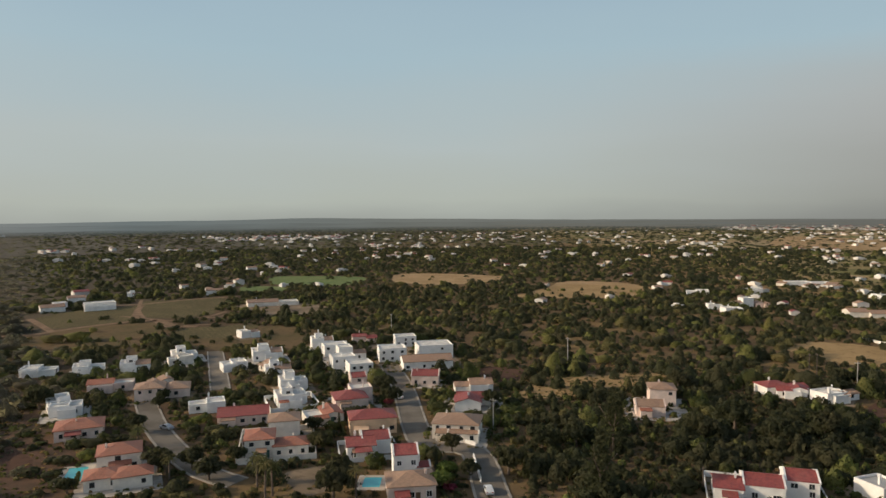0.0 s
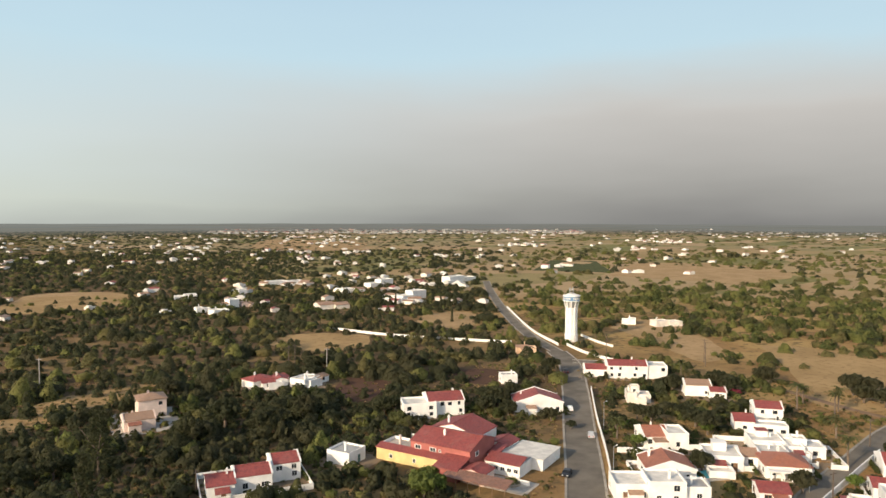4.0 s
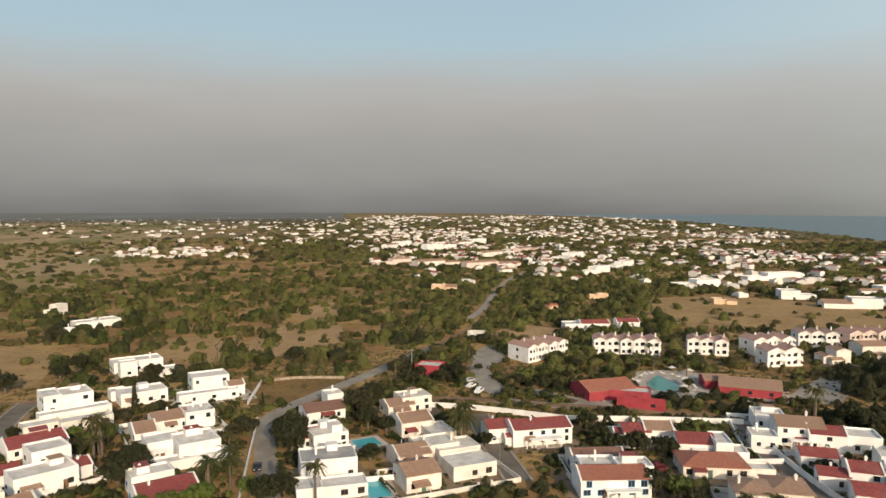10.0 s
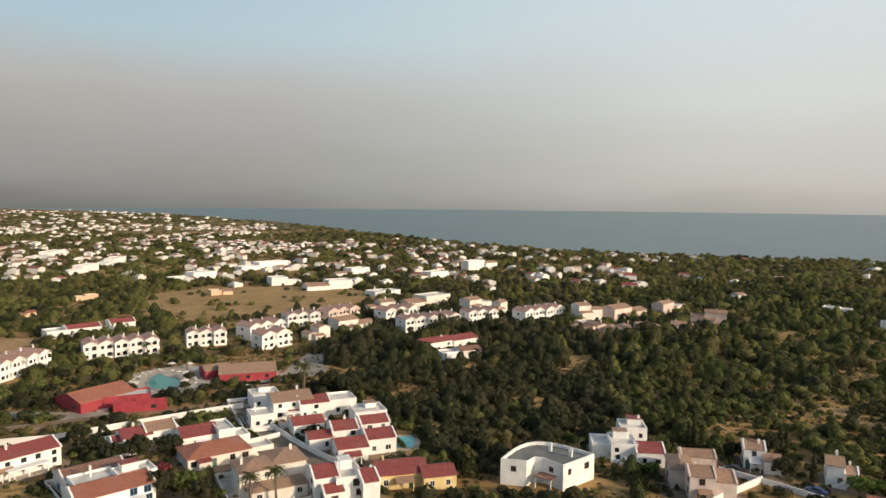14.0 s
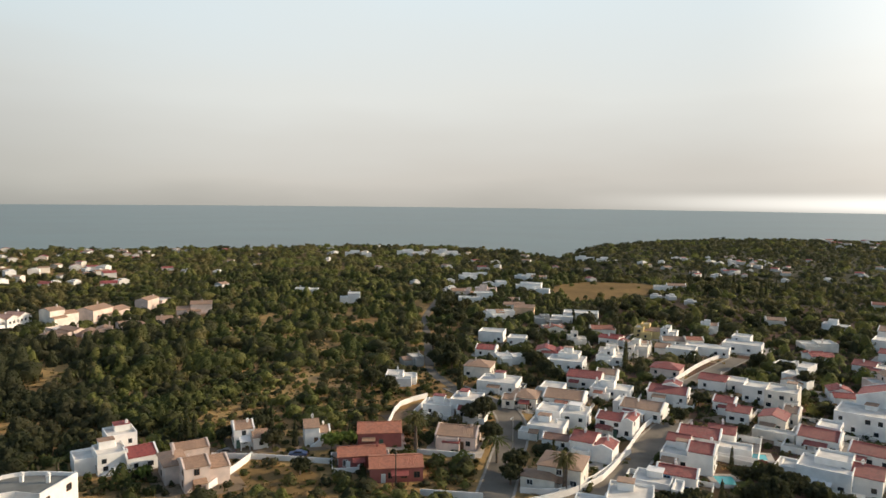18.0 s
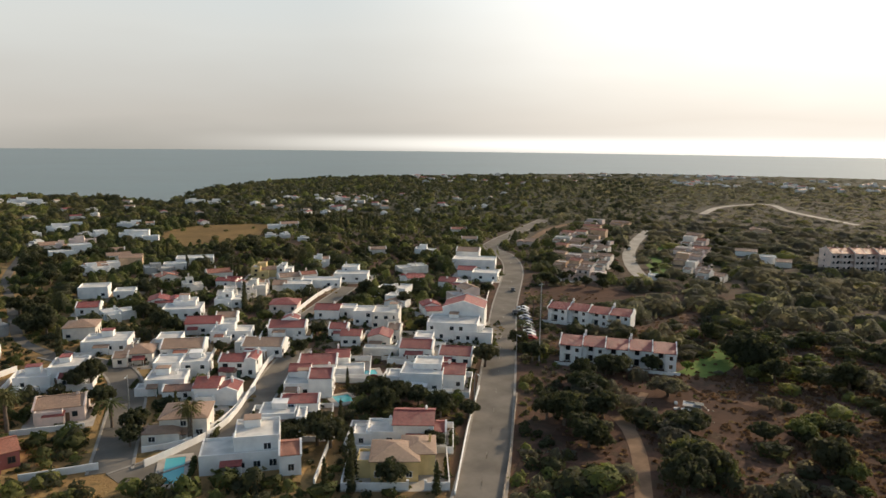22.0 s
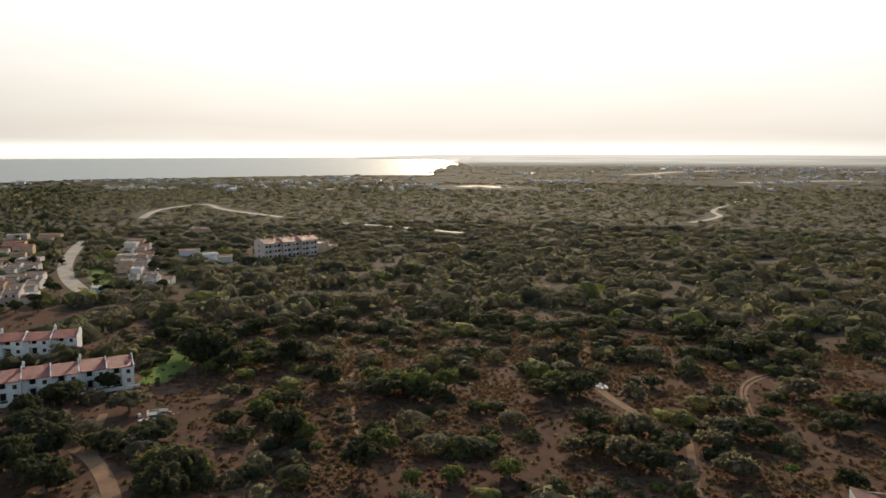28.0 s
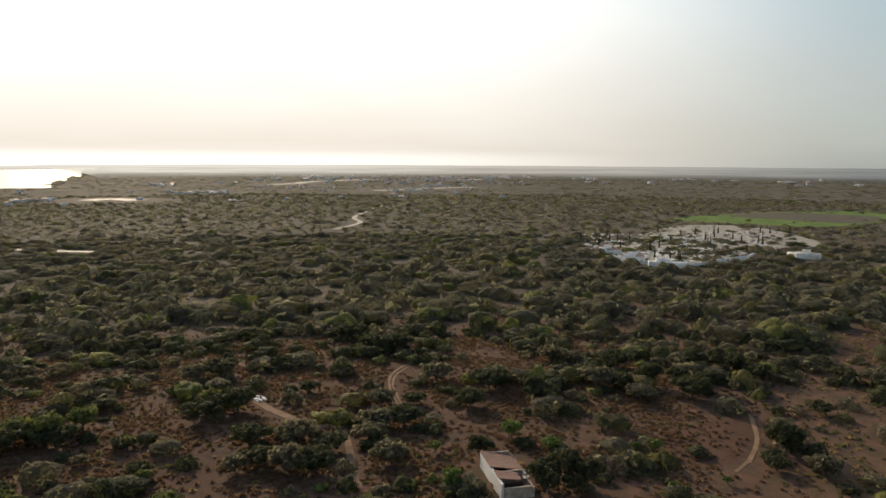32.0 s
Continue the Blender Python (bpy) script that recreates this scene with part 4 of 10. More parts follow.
def hedge(x, y, turn, size):
    """A clipped uneven garden hedge, grown once and copied."""
    place_at = Matrix.Translation((x, y, floor(x, y))) @ Matrix.Rotation(radians(turn), 4, "Z")
    if not _hedges:
        g = np.random.default_rng(77)
        quads = [crown_at(g, (-3.2 + 0.8 * k, g.uniform(-0.1, 0.1), 0.55), (0.75, 0.6, 0.75), 16, 0.2, 2) for k in range(9)]
        host = new("hedge", leaf_mesh("hedge", np.concatenate(quads), LEAF_GARDEN))
        tagged(host, "dark green garden hedge beside a house yard", "hedge", "garden hedges")
        host.matrix_basis = place_at
        _hedges.append(host)
    else:
        host = copy_thing(_hedges[0], place_at)
    host.scale = (size, 1.0, 0.75 + 0.4 * (size - 0.6))


def lean(host, name, x0, x1, y0, y1, low, high, mat, thick=0.16):
    """A roof slab that rises from its front edge to its back."""
    bm = bmesh.new()
    a = [(x0, y0, low), (x1, y0, low), (x1, y1, high), (x0, y1, high)]
    v = [bm.verts.new(p) for p in a] + [bm.verts.new((px, py, pz + thick)) for px, py, pz in a]
    for f in ((3, 2, 1, 0), (4, 5, 6, 7), (0, 1, 5, 4), (1, 2, 6, 5), (2, 3, 7, 6), (3, 0, 4, 7)):
        bm.faces.new([v[k] for k in f])
    return part(name, bm, mat, host)


def block(host, name, x0, x1, y0, y1, z0, z1, mat, label=""):
    bm = bmesh.new()
    box(bm, x0, x1, y0, y1, z0, z1)
    return part(name, bm, mat, host, label)


def white_row(x, y, length, depth, turn, units, high):
    """A white row of dwellings: boxy bays beside deep recesses, tiled slopes and white fins stepping between the units."""
    host = root("terraced_houses", x, y, turn, "long white terrace of dwellings with red tiled roofs and white fins", "terraced houses")
    uw = length / units
    for k in range(units):
        x0 = -length / 2 + k * uw
        y0, y1 = -depth / 2 + (0.7 if k % 2 else 0.0), depth / 2
        bm = bmesh.new()
        box(bm, x0 + 0.02, x0 + uw - 0.02, y0 + 1.7, y1, -0.4, high)
        box(bm, x0 + uw * 0.52, x0 + uw - 0.02, y0, y0 + 1.71, -0.4, high - 0.5)
        box(bm, x0 + 0.1, x0 + uw * 0.2, y0 + 0.5, y0 + 1.71, -0.4, high - 0.9)
        part("bay", bm, WHITE, host)
        bm = bmesh.new()
        box(bm, x0 + uw * 0.2, x0 + uw * 0.52, y0 + 0.4, y0 + 1.69, 2.5, 2.66)
        box(bm, x0 + uw * 0.2, x0 + uw * 0.52, y0 + 0.4, y0 + 0.52, 2.66, 3.5)
        part("balcony", bm, WHITE, host)
        for z in (0.1, 2.75):
            put("window", PANES, host, x0 + uw * 0.36, y0 + 1.7, z, 0, (1.2, 2.0, 1.6))
        for z in (0.9, 3.3):
            w = put("window", FRAMES["B"], host, x0 + uw * 0.78, y0, z, 0, (0.75, 1, 0.8))
            put("pane", PANES, w)
        back = 0.30 * (depth * 0.62)
        lean(host, "roof", x0 + 0.16, x0 + uw - 0.16, y0 - 0.15, y0 + depth * 0.62, high - 0.45, high - 0.45 + back, RED_TILE)
        lean(host, "roof", x0 + 0.16, x0 + uw - 0.16, y1 + 0.15, y0 + depth * 0.62 + 0.01, high - 0.1, high - 0.45 + back, RED_TILE)
        for fx in ((x0,) if k < units - 1 else (x0, x0 + uw)):
            bm = bmesh.new()
            edge = [(y0 - 0.2, high - 0.9), (y1 + 0.1, high - 0.9), (y1 + 0.1, high + 0.35), (y0 + depth * 0.62, high + back + 0.2), (y0 + depth * 0.4, high + back * 0.55 + 0.25), (y0 + depth * 0.38, high + back * 0.3 + 0.2), (y0 - 0.2, high + 0.05)]
            rings = [[bm.verts.new((px, py, pz)) for py, pz in edge] for px in (fx - 0.14, fx + 0.14)]
            bm.faces.new(rings[0])
            bm.faces.new(rings[1][::-1])
            for j in range(len(edge)):
                i = (j + 1) % len(edge)
                bm.faces.new((rings[0][j], rings[0][i], rings[1][i], rings[1][j]))
            bmesh.ops.recalc_face_normals(bm, faces=bm.faces)
            part("gable_fin", bm, WHITE, host)
        if k % 2:
            put("chimney", CHIMNEYS["W"], host, x0 + 0.5, y0 + depth * 0.6, high + back * 0.7, 0, (0.8, 0.8, 1.0))
    block(host, "terrace_wall", -length / 2 - 1, length / 2 + 1, -depth / 2 - 3.2, -depth / 2 - 3.0, -0.3, 0.9, WHITE)
    c, s = math.cos(radians(turn)), math.sin(radians(turn))
    mark([(x + c * u - s * v, y + s * u + c * v) for u, v in ((-length / 2 - 2, -depth / 2 - 3.4), (length / 2 + 2, -depth / 2 - 3.4), (length / 2 + 2, depth / 2 + 2), (-length / 2 - 2, depth / 2 + 2))], 0.0)


# ---- ground works ----
_layer = [0]


def smooth_line(points, step=4.0):
    """A curve through the points."""
    p = [Vector((*q, 0)) for q in points]
    p = [p[0] * 2 - p[1]] + p + [p[-1] * 2 - p[-2]]
    out = []
    for a, b, c, d in zip(p, p[1:], p[2:], p[3:]):
        count = max(2, int((c - b).length / step))
        for k in range(count):
            t = k / count
            out.append(0.5 * (2 * b + (c - a) * t + (2 * a - 5 * b + 4 * c - d) * t * t + (3 * b - a - 3 * c + d) * t ** 3))
    return out + [p[-2]]


def ribbon(name, line, left, right, low, high, mat, label, category, kind="structure"):
    """A strip along a line between two offsets, with sides if it stands up."""
    verts, faces = [], []
    for k, p in enumerate(line):
        d = (line[min(k + 1, len(line) - 1)] - line[max(k - 1, 0)]).normalized()
        side = Vector((-d.y, d.x, 0))
        for off, z in ((left, low), (left, high), (right, high), (right, low)):
            q = p + side * off
            verts.append((q.x, q.y, floor(q.x, q.y) + z))
    for k in range(len(line) - 1):
        a, b = 4 * k, 4 * k + 4
        faces += [(a + i, a + i + 1, b + i + 1, b + i) for i in range(3)]
    e = 4 * (len(line) - 1)
    faces += [(0, 3, 2, 1), (e, e + 1, e + 2, e + 3)]
    return sheet(name, verts, faces, mat, label, category, kind)


def road(points, width, kerb=True, mat=None, label="worn grey asphalt street between garden walls", dashes=False):
    line = smooth_line(points)
    h = width / 2
    _layer[0] += 1
    ribbon("road", line, h, -h, -0.2, 0.055 + 0.004 * (_layer[0] % 6), mat or ASPHALT, label, "road")
    if kerb:
        ribbon("kerb", line, h + 0.6, h, -0.2, 0.20, KERB, "pale concrete kerb and footway beside a street", "kerb")
        ribbon("kerb", line, -h, -h - 0.6, -0.2, 0.20, KERB, "pale concrete kerb and footway beside a street", "kerb")
    if dashes:
        q = []
        for k in range(2, len(line) - 3, 3):
            a, b = line[k], line[k] + (line[k + 1] - line[k]) * 0.6
            s = Vector((a.y - b.y, b.x - a.x, 0)).normalized() * 0.06
            q.append([(v.x, v.y, floor(v.x, v.y) + 0.075) for v in (a - s, b - s, b + s, a + s)])
        tagged(new("lane_marks", leaf_mesh("lane_marks", np.array(q), PAINT, False)), "faded white lane dashes", "lane mark", "", "structure")
    away = min(math.hypot(p.x, p.y) for p in line)
    mark_line([(p.x, p.y) for p in line], h + (2.2 if kerb else 0.6) + max(0.0, away - 250) * 0.014, 0.0)


def track(points, width, label="pale dusty dirt track through scrub"):
    road(points, width, False, PATHDUST, label)


def long_wall(points, high=1.6, wall="W", thick=0.25, label="long white rendered boundary wall"):
    line = smooth_line(points, 6.0)
    ob = ribbon("boundary_wall", line, thick / 2, -thick / 2, -0.3, high, WALLS[wall][0], label, "wall", "structure")
    mark_line([(p.x, p.y) for p in line], 1.6, 0.0)
    return ob


PATCHES = {"straw": (STRAW, "dry straw field"), "tan": (TAN, "bare tan field"), "red": (REDSOIL, "bare red earth"), "orchard": (ORCHARD, "dark green orchard in straight rows"), "stubble": (STUBBLE, "mown ochre stubble field"), "green": (GREENFIELD, "green crop field"), "lawn": (LAWN, "watered green lawn"), "vine": (VINES, "vineyard in dry rows"), "yard": (YARD, "dusty open yard"), "brown": (FALLOW, "brown fallow vineyard strip"), "pave": (CARPARK, "grey asphalt car park"), "path": (PATHDUST, "pale bare dirt"), "deck": (TERRACE, "pale paved pool terrace")}


def patch(kind, points, plants=0.0, label=""):
    """An area of ground of another kind, with an uneven edge, laid on the land."""
    mat, words = PATCHES[kind]
    rng = random.Random(len(points) + int(points[0][0]))
    line = smooth_line(list(points) + [points[0]], 6.0)[:-1]
    out = [(p.x + rng.uniform(-0.8, 0.8), p.y + rng.uniform(-0.8, 0.8)) for p in line]
    _layer[0] += 1
    z = 0.012 + 0.0015 * (_layer[0] % 20)
    lift = 0.9 if math.hypot(*out[0]) > 800 else 0.0
    bm = bmesh.new()
    ring = [bm.verts.new((x, y, floor(x, y) + z + lift)) for x, y in out]
    edges = [bm.edges.new((ring[k], ring[(k + 1) % len(ring)])) for k in range(len(ring))]
    bmesh.ops.triangle_fill(bm, use_beauty=True, use_dissolve=False, edges=edges, normal=(0, 0, 1))
    for f in bm.faces:
        if f.normal.z < 0:
            f.normal_flip()
    mark(out, plants)
    ob = part("ground_patch", bm, mat)
    return tagged(ob, label or words, "field", "", "structure")


def pool(x, y, w, d, turn, mat=None, label="blue swimming pool with a pale paved rim"):
    host = root("swimming_pool", x, y, turn, label, "pool")
    bm = bmesh.new()
    box(bm, -w / 2, w / 2, -d / 2, d / 2, -0.2, 0.13)
    part("water", bm, mat or POOL, host, "clear blue pool water")
    for x0, x1, y0, y1 in ((-w / 2 - 1.4, w / 2 + 1.4, -d / 2 - 1.6, -d / 2), (-w / 2 - 1.4, w / 2 + 1.4, d / 2, d / 2 + 1.2), (-w / 2 - 1.4, -w / 2, -d / 2, d / 2), (w / 2, w / 2 + 1.4, -d / 2, d / 2)):
        bm = bmesh.new()
        box(bm, x0, x1, y0, y1, -0.2, 0.2)
        part("rim", bm, TERRACE, host)
    mark([(x - w, y - w), (x + w, y - w), (x + w, y + w), (x - w, y + w)], 0.0)


# ---- street things ----
def _car_body(bm):
    half = [(-2.15, 0.35), (-2.2, 0.72), (-1.95, 0.92), (-1.25, 0.98), (-0.55, 1.42), (0.75, 1.45), (1.45, 1.02), (2.1, 0.9), (2.2, 0.65), (2.15, 0.35)]
    rows = []
    for y, squeeze in ((-0.85, 0.0), (-0.6, 0.06), (0.6, 0.06), (0.85, 0.0)):
        rows.append([bm.verts.new((x, y * (0.86 if z > 1.2 else 1.0), z + squeeze * (z > 0.9))) for x, z in half])
    for a, b in zip(rows, rows[1:]):
        for k in range(len(half)):
            j = (k + 1) % len(half)
            bm.faces.new((a[k], a[j], b[j], b[k]))
    bm.faces.new(rows[0][::-1])
    bm.faces.new(rows[-1])
    bmesh.ops.recalc_face_normals(bm, faces=bm.faces)


def _car_side(bm):
    v = [bm.verts.new(p) for p in ((-1.05, 0, 1.0), (1.25, 0, 1.03), (0.7, -0.08, 1.4), (-0.5, -0.08, 1.38))]
    w = [bm.verts.new((q.co.x, q.co.y - 0.04, q.co.z)) for q in v]
    bm.faces.new(v[::-1])
    bm.faces.new(w)
    for k in range(4):
        bm.faces.new((v[k], v[(k + 1) % 4], w[(k + 1) % 4], w[k]))
    bmesh.ops.recalc_face_normals(bm, faces=bm.faces)


def _car_screen(bm):
    v = [bm.verts.new(p) for p in ((-1.23, -0.68, 1.04), (-1.23, 0.68, 1.04), (-0.61, 0.6, 1.44), (-0.61, -0.6, 1.44))]
    w = [bm.verts.new((q.co.x + 0.04, q.co.y, q.co.z - 0.03)) for q in v]
    bm.faces.new(v)
    bm.faces.new(w[::-1])
    for k in range(4):
        bm.faces.new((v[k], v[(k + 1) % 4], w[(k + 1) % 4], w[k]))
    bmesh.ops.recalc_face_normals(bm, faces=bm.faces)


def _wheel(bm):
    tube(bm, 0, 0, -0.1, 0.1, 0.32, 0.32, 12)


CARPAINT = {k: plain(k + "_car_paint", c, 0.3, 0.1, 2.0) for k, c in (("white", (0.78, 0.78, 0.76)), ("silver", (0.45, 0.46, 0.47)), ("black", (0.02, 0.02, 0.022)), ("blue", (0.05, 0.09, 0.2)), ("red", (0.35, 0.04, 0.03)))}
CARBODIES = {k: mesh_of(_car_body, "car_body", m) for k, m in CARPAINT.items()}
CARSIDES, CARSCREENS, TYRES = mesh_of(_car_side, "car_side_glass", CARGLASS), mesh_of(_car_screen, "car_screen", CARGLASS), mesh_of(_wheel, "tyre", RUBBER)
RIMS = mesh_of(lambda bm: tube(bm, 0, 0, -0.11, 0.11, 0.19, 0.19, 8), "rim", CHROME)
HEADLIGHTS = mesh_of(lambda bm: box(bm, -0.02, 0.05, -0.2, 0.2, 0.66, 0.82), "headlight", LAMPGLASS)
TAILLIGHTS = mesh_of(lambda bm: box(bm, -0.05, 0.02, -0.17, 0.17, 0.7, 0.88), "tail_light", TAILGLASS)


def car(x, y, turn, paint="white", van=False, group=""):
    host = root("car", x, y, turn, f"{paint} {'van' if van else 'car'} standing on the asphalt", "van" if van else "car", group)
    host.location.z += 0.07
    k = 1.35 if van else 1.0
    put("body", CARBODIES[paint], host, 0, 0, 0, 0, (1.08 if van else 1, 1.05, k))
    long = 1.08 if van else 1
    put("side_window", CARSIDES, host, 0, 0.9, 0, 0, (long, 1.0, k))
    put("side_window", CARSIDES, host, 0.2 * long, -0.9, 0, 180, (long, 1.0, k))
    put("windscreen", CARSCREENS, host, 0, 0, 0, 0, (long, 1.05, k))
    put("rear_window", CARSCREENS, host, 0.2 * long, 0, 0.03, 180, (long, 1.05, k))
    for px in (-1.35, 1.35):
        for py in (-0.8, 0.8):
            w = put("wheel", TYRES, host, px, py, 0.32)
            w.rotation_euler = (radians(90), 0, 0)
            put("rim", RIMS, w)
    for py in (-0.58, 0.58):
        put("headlight", HEADLIGHTS, host, -2.2 * (1.08 if van else 1), py, 0.0, 0, (1, 1, 1))
        put("tail_light", TAILLIGHTS, host, 2.2 * (1.08 if van else 1), py, 0.0, 0, (1, 1, 1))


def pole(x, y, high, arm=True, wood=True):
    host = root("utility_pole", x, y, (x * 37 + y * 11) % 180, f"{'weathered wooden' if wood else 'grey concrete'} utility pole with a cross arm", "utility pole")
    bm = bmesh.new()
    tube(bm, 0, 0, -0.4, high, 0.19, 0.12, 8)
    part("mast", bm, DARKWOOD if wood else GREY, host)
    if arm:
        bm = bmesh.new()
        box(bm, -1.0, 1.0, -0.06, 0.06, high - 0.6, high - 0.45)
        part("cross_arm", bm, DARKWOOD if wood else GREY, host)


def street_lamp(x, y, turn, high=8.0):
    host = root("street_lamp", x, y, turn, "grey metal street lamp with one arm", "street lamp")
    bm = bmesh.new()
    tube(bm, 0, 0, -0.3, high, 0.11, 0.07, 8)
    part("post", bm, METAL, host)
    bm = bmesh.new()
    box(bm, 0, 1.5, -0.04, 0.04, high - 0.1, high)
    part("arm", bm, METAL, host)
    bm = bmesh.new()
    box(bm, 1.3, 2.0, -0.14, 0.14, high - 0.16, high + 0.02)
    part("lantern", bm, LAMPGLASS, host)


# ---- plants ----
def cards(rng, count, size, shape, inner=0.55):
    """Leaf sprays on and in a rounded crown: small crooked quads."""
    d = rng.normal(size=(count, 3))
    d /= np.linalg.norm(d, axis=1)[:, None]
    lump = 1 + 0.22 * np.sin(d[:, 0] * 4 + d[:, 2] * 3 + rng.uniform(0, 6)) * np.cos(d[:, 1] * 5 + rng.uniform(0, 6))
    r = (inner + (1 - inner) * rng.random(count) ** 0.5) * lump
    c = d * r[:, None] * shape
    c[:, 2] = np.abs(c[:, 2] + shape[2] * 0.15)
    u = np.cross(d + rng.normal(size=(count, 3)) * 0.45, rng.normal(size=(count, 3)))
    u /= np.linalg.norm(u, axis=1)[:, None] + 1e-9
    v = np.cross(d + rng.normal(size=(count, 3)) * 0.45, u)
    v /= np.linalg.norm(v, axis=1)[:, None] + 1e-9
    s = (size * rng.uniform(0.6, 1.3, count))[:, None]
    bend = d * s * 0.25
    return np.stack([c - u * s - v * s * 0.6, c + u * s * 0.9 - v * s * 0.5 + bend, c + u * s * 0.7 + v * s * 0.8, c - u * s * 0.8 + v * s * 0.5 + bend], 1)


def leaf_mesh(name, quads, mat, smooth=True):
    """A mesh of loose faces: quads, or triangles whose fourth corner is not a number."""
    quads = np.ascontiguousarray(quads, np.float32)
    points, loops, sizes = weld(quads)
    return raw_mesh(name, points, loops, sizes, mat, smooth)


def weld(quads):
    """Points, corners and face sizes, with the corners that meet joined."""
    three = np.isnan(quads[:, 3, 0])
    sizes = np.where(three, 3, 4)
    keep = np.ones(quads.shape[:2], bool)
    keep[three, 3] = False
    _, first, loops = np.unique(np.round(quads[keep], 4), axis=0, return_index=True, return_inverse=True)
    return quads[keep][first], loops.ravel(), sizes


def raw_mesh(name, points, loops, sizes, mat, smooth=True):
    mesh = bpy.data.meshes.new(name)
    mesh.vertices.add(len(points))
    mesh.vertices.foreach_set("co", np.ascontiguousarray(points, np.float32).ravel())
    mesh.loops.add(len(loops))
    mesh.loops.foreach_set("vertex_index", np.ascontiguousarray(loops, np.int32))
    mesh.polygons.add(len(sizes))
    mesh.polygons.foreach_set("loop_start", (np.cumsum(sizes) - sizes).astype(np.int32))
    mesh.update(calc_edges=True)
    if smooth:
        mesh.shade_smooth()
    else:
        mesh.shade_flat()
    mesh.materials.append(mat)
    return mesh


def _sphere(level):
    bm = bmesh.new()
    bmesh.ops.create_icosphere(bm, subdivisions=level, radius=1.0)
    out = np.array([[v.co[:] for v in f.verts] for f in bm.faces])
    bm.free()
    return out[out[:, :, 2].mean(1) > -0.45]


def _dome(sides, rings):
    """A round-topped clump shape of few faces."""
    tri, level = [], [(math.cos(a), math.sin(a)) for a in np.linspace(-0.35, 1.25, rings + 1)]
    for (c0, z0), (c1, z1) in zip(level, level[1:]):
        for k in range(sides):
            a, b = k * math.tau / sides, (k + 1) * math.tau / sides
            p, q = (c0 * math.cos(a), c0 * math.sin(a), z0), (c0 * math.cos(b), c0 * math.sin(b), z0)
            r, s = (c1 * math.cos(b), c1 * math.sin(b), z1), (c1 * math.cos(a), c1 * math.sin(a), z1)
            tri += [(p, q, r), (p, r, s)]
    c, z = level[-1]
    for k in range(sides):
        a, b = k * math.tau / sides, (k + 1) * math.tau / sides
        tri.append(((c * math.cos(a), c * math.sin(a), z), (c * math.cos(b), c * math.sin(b), z), (0, 0, 1)))
    return np.array(tri)


SPHERES = {0: _dome(5, 1), 1: _dome(7, 2), 2: _sphere(2), 3: _sphere(3)}


def lump(rng, shape, level, rough=0.34):
    """A dense clump of foliage: small faces thrown out and in by uneven waves."""
    tri = SPHERES[level]
    p = rng.uniform(0, 6.28, 6)
    n1 = np.sin(tri[..., 0] * 3.1 + p[0]) * np.cos(tri[..., 1] * 3.7 + p[1]) + np.sin(tri[..., 2] * 4.3 + p[2])
    n2 = np.sin(tri[..., 0] * 8.3 + p[3]) * np.cos(tri[..., 1] * 7.1 + p[4]) * np.sin(tri[..., 2] * 9 + p[5] + 1)
    out = tri * (0.8 + rough * 0.5 * n1 + rough * 0.6 * n2)[..., None] * np.array(shape)
    out[..., 2] = np.maximum(out[..., 2] + shape[2] * 0.32, -0.1)
    return np.concatenate([out, np.full((len(tri), 1, 3), np.nan)], 1)


def crown_at(rng, centre, shape, count, size, level=2):
    q = np.concatenate([cards(rng, count, size, np.array(shape), 0.78), lump(rng, shape, level)])
    return q + np.array(centre)


_rng = np.random.default_rng(5)


def trunk_mesh(high, r, limbs, seed):
    rng = random.Random(seed)

    def build(bm):
        tube(bm, 0, 0, -0.3, high * 0.6, r, r * 0.7, 7)
        for k in range(limbs):
            a = k * math.tau / limbs + rng.uniform(-0.4, 0.4)
            d = Vector((math.cos(a), math.sin(a), 1.3)).normalized()
            side = d.orthogonal().normalized()
            other = d.cross(side)
            p0, p1 = Vector((0, 0, high * 0.5)), Vector((0, 0, high * 0.5)) + d * high * 0.6
            rings = [[bm.verts.new(p + (side * math.cos(j * math.tau / 5) + other * math.sin(j * math.tau / 5)) * q) for j in range(5)] for p, q in ((p0, r * 0.5), (p1, r * 0.18))]
            for j in range(5):
                i = (j + 1) % 5
                bm.faces.new((rings[0][j], rings[0][i], rings[1][i], rings[1][j]))
    return mesh_of(build, "trunk", BARK)


def _broad(rng, spread, high, count, size, mat):
    """A rounded, uneven crown of a dozen leaf clumps with loose sprays."""
    q = [crown_at(rng, (0, 0, high * 0.30), (spread * 0.62, spread * 0.62, high * 0.36), 60, size * 0.9)]
    for k in range(13):
        a, r, f = k * 2.39996, spread * math.sqrt((k + 0.6) / 13) * 0.78, rng.uniform(0.22, 0.34)
        z = high * (0.16 + 0.42 * math.sqrt(max(0.0, 1 - (r / spread) ** 2)) + rng.uniform(-0.07, 0.07))
        q.append(crown_at(rng, (math.cos(a) * r, math.sin(a) * r, z), (spread * f, spread * f, high * 0.19), count // 12, size * 0.9))
    return leaf_mesh("crown", np.concatenate(q), mat)


def _cypress(rng, high, mat):
    q = []
    for k in range(9):
        f = k / 9
        r = 0.95 * (1 - f) ** 0.6 + 0.12
        q.append(crown_at(rng, (0, 0, 0.3 + high * 0.92 * f), (r, r, high / 8), 14, 0.22, 2))
    return leaf_mesh("crown", np.concatenate(q), mat)


def _norfolk(rng, high, mat):
    q = []
    for k in range(12):
        f = k / 12
        r = (2.6 + high * 0.06) * (1 - f) + 0.3
        for j in range(7):
            a = j * math.tau / 7 + k
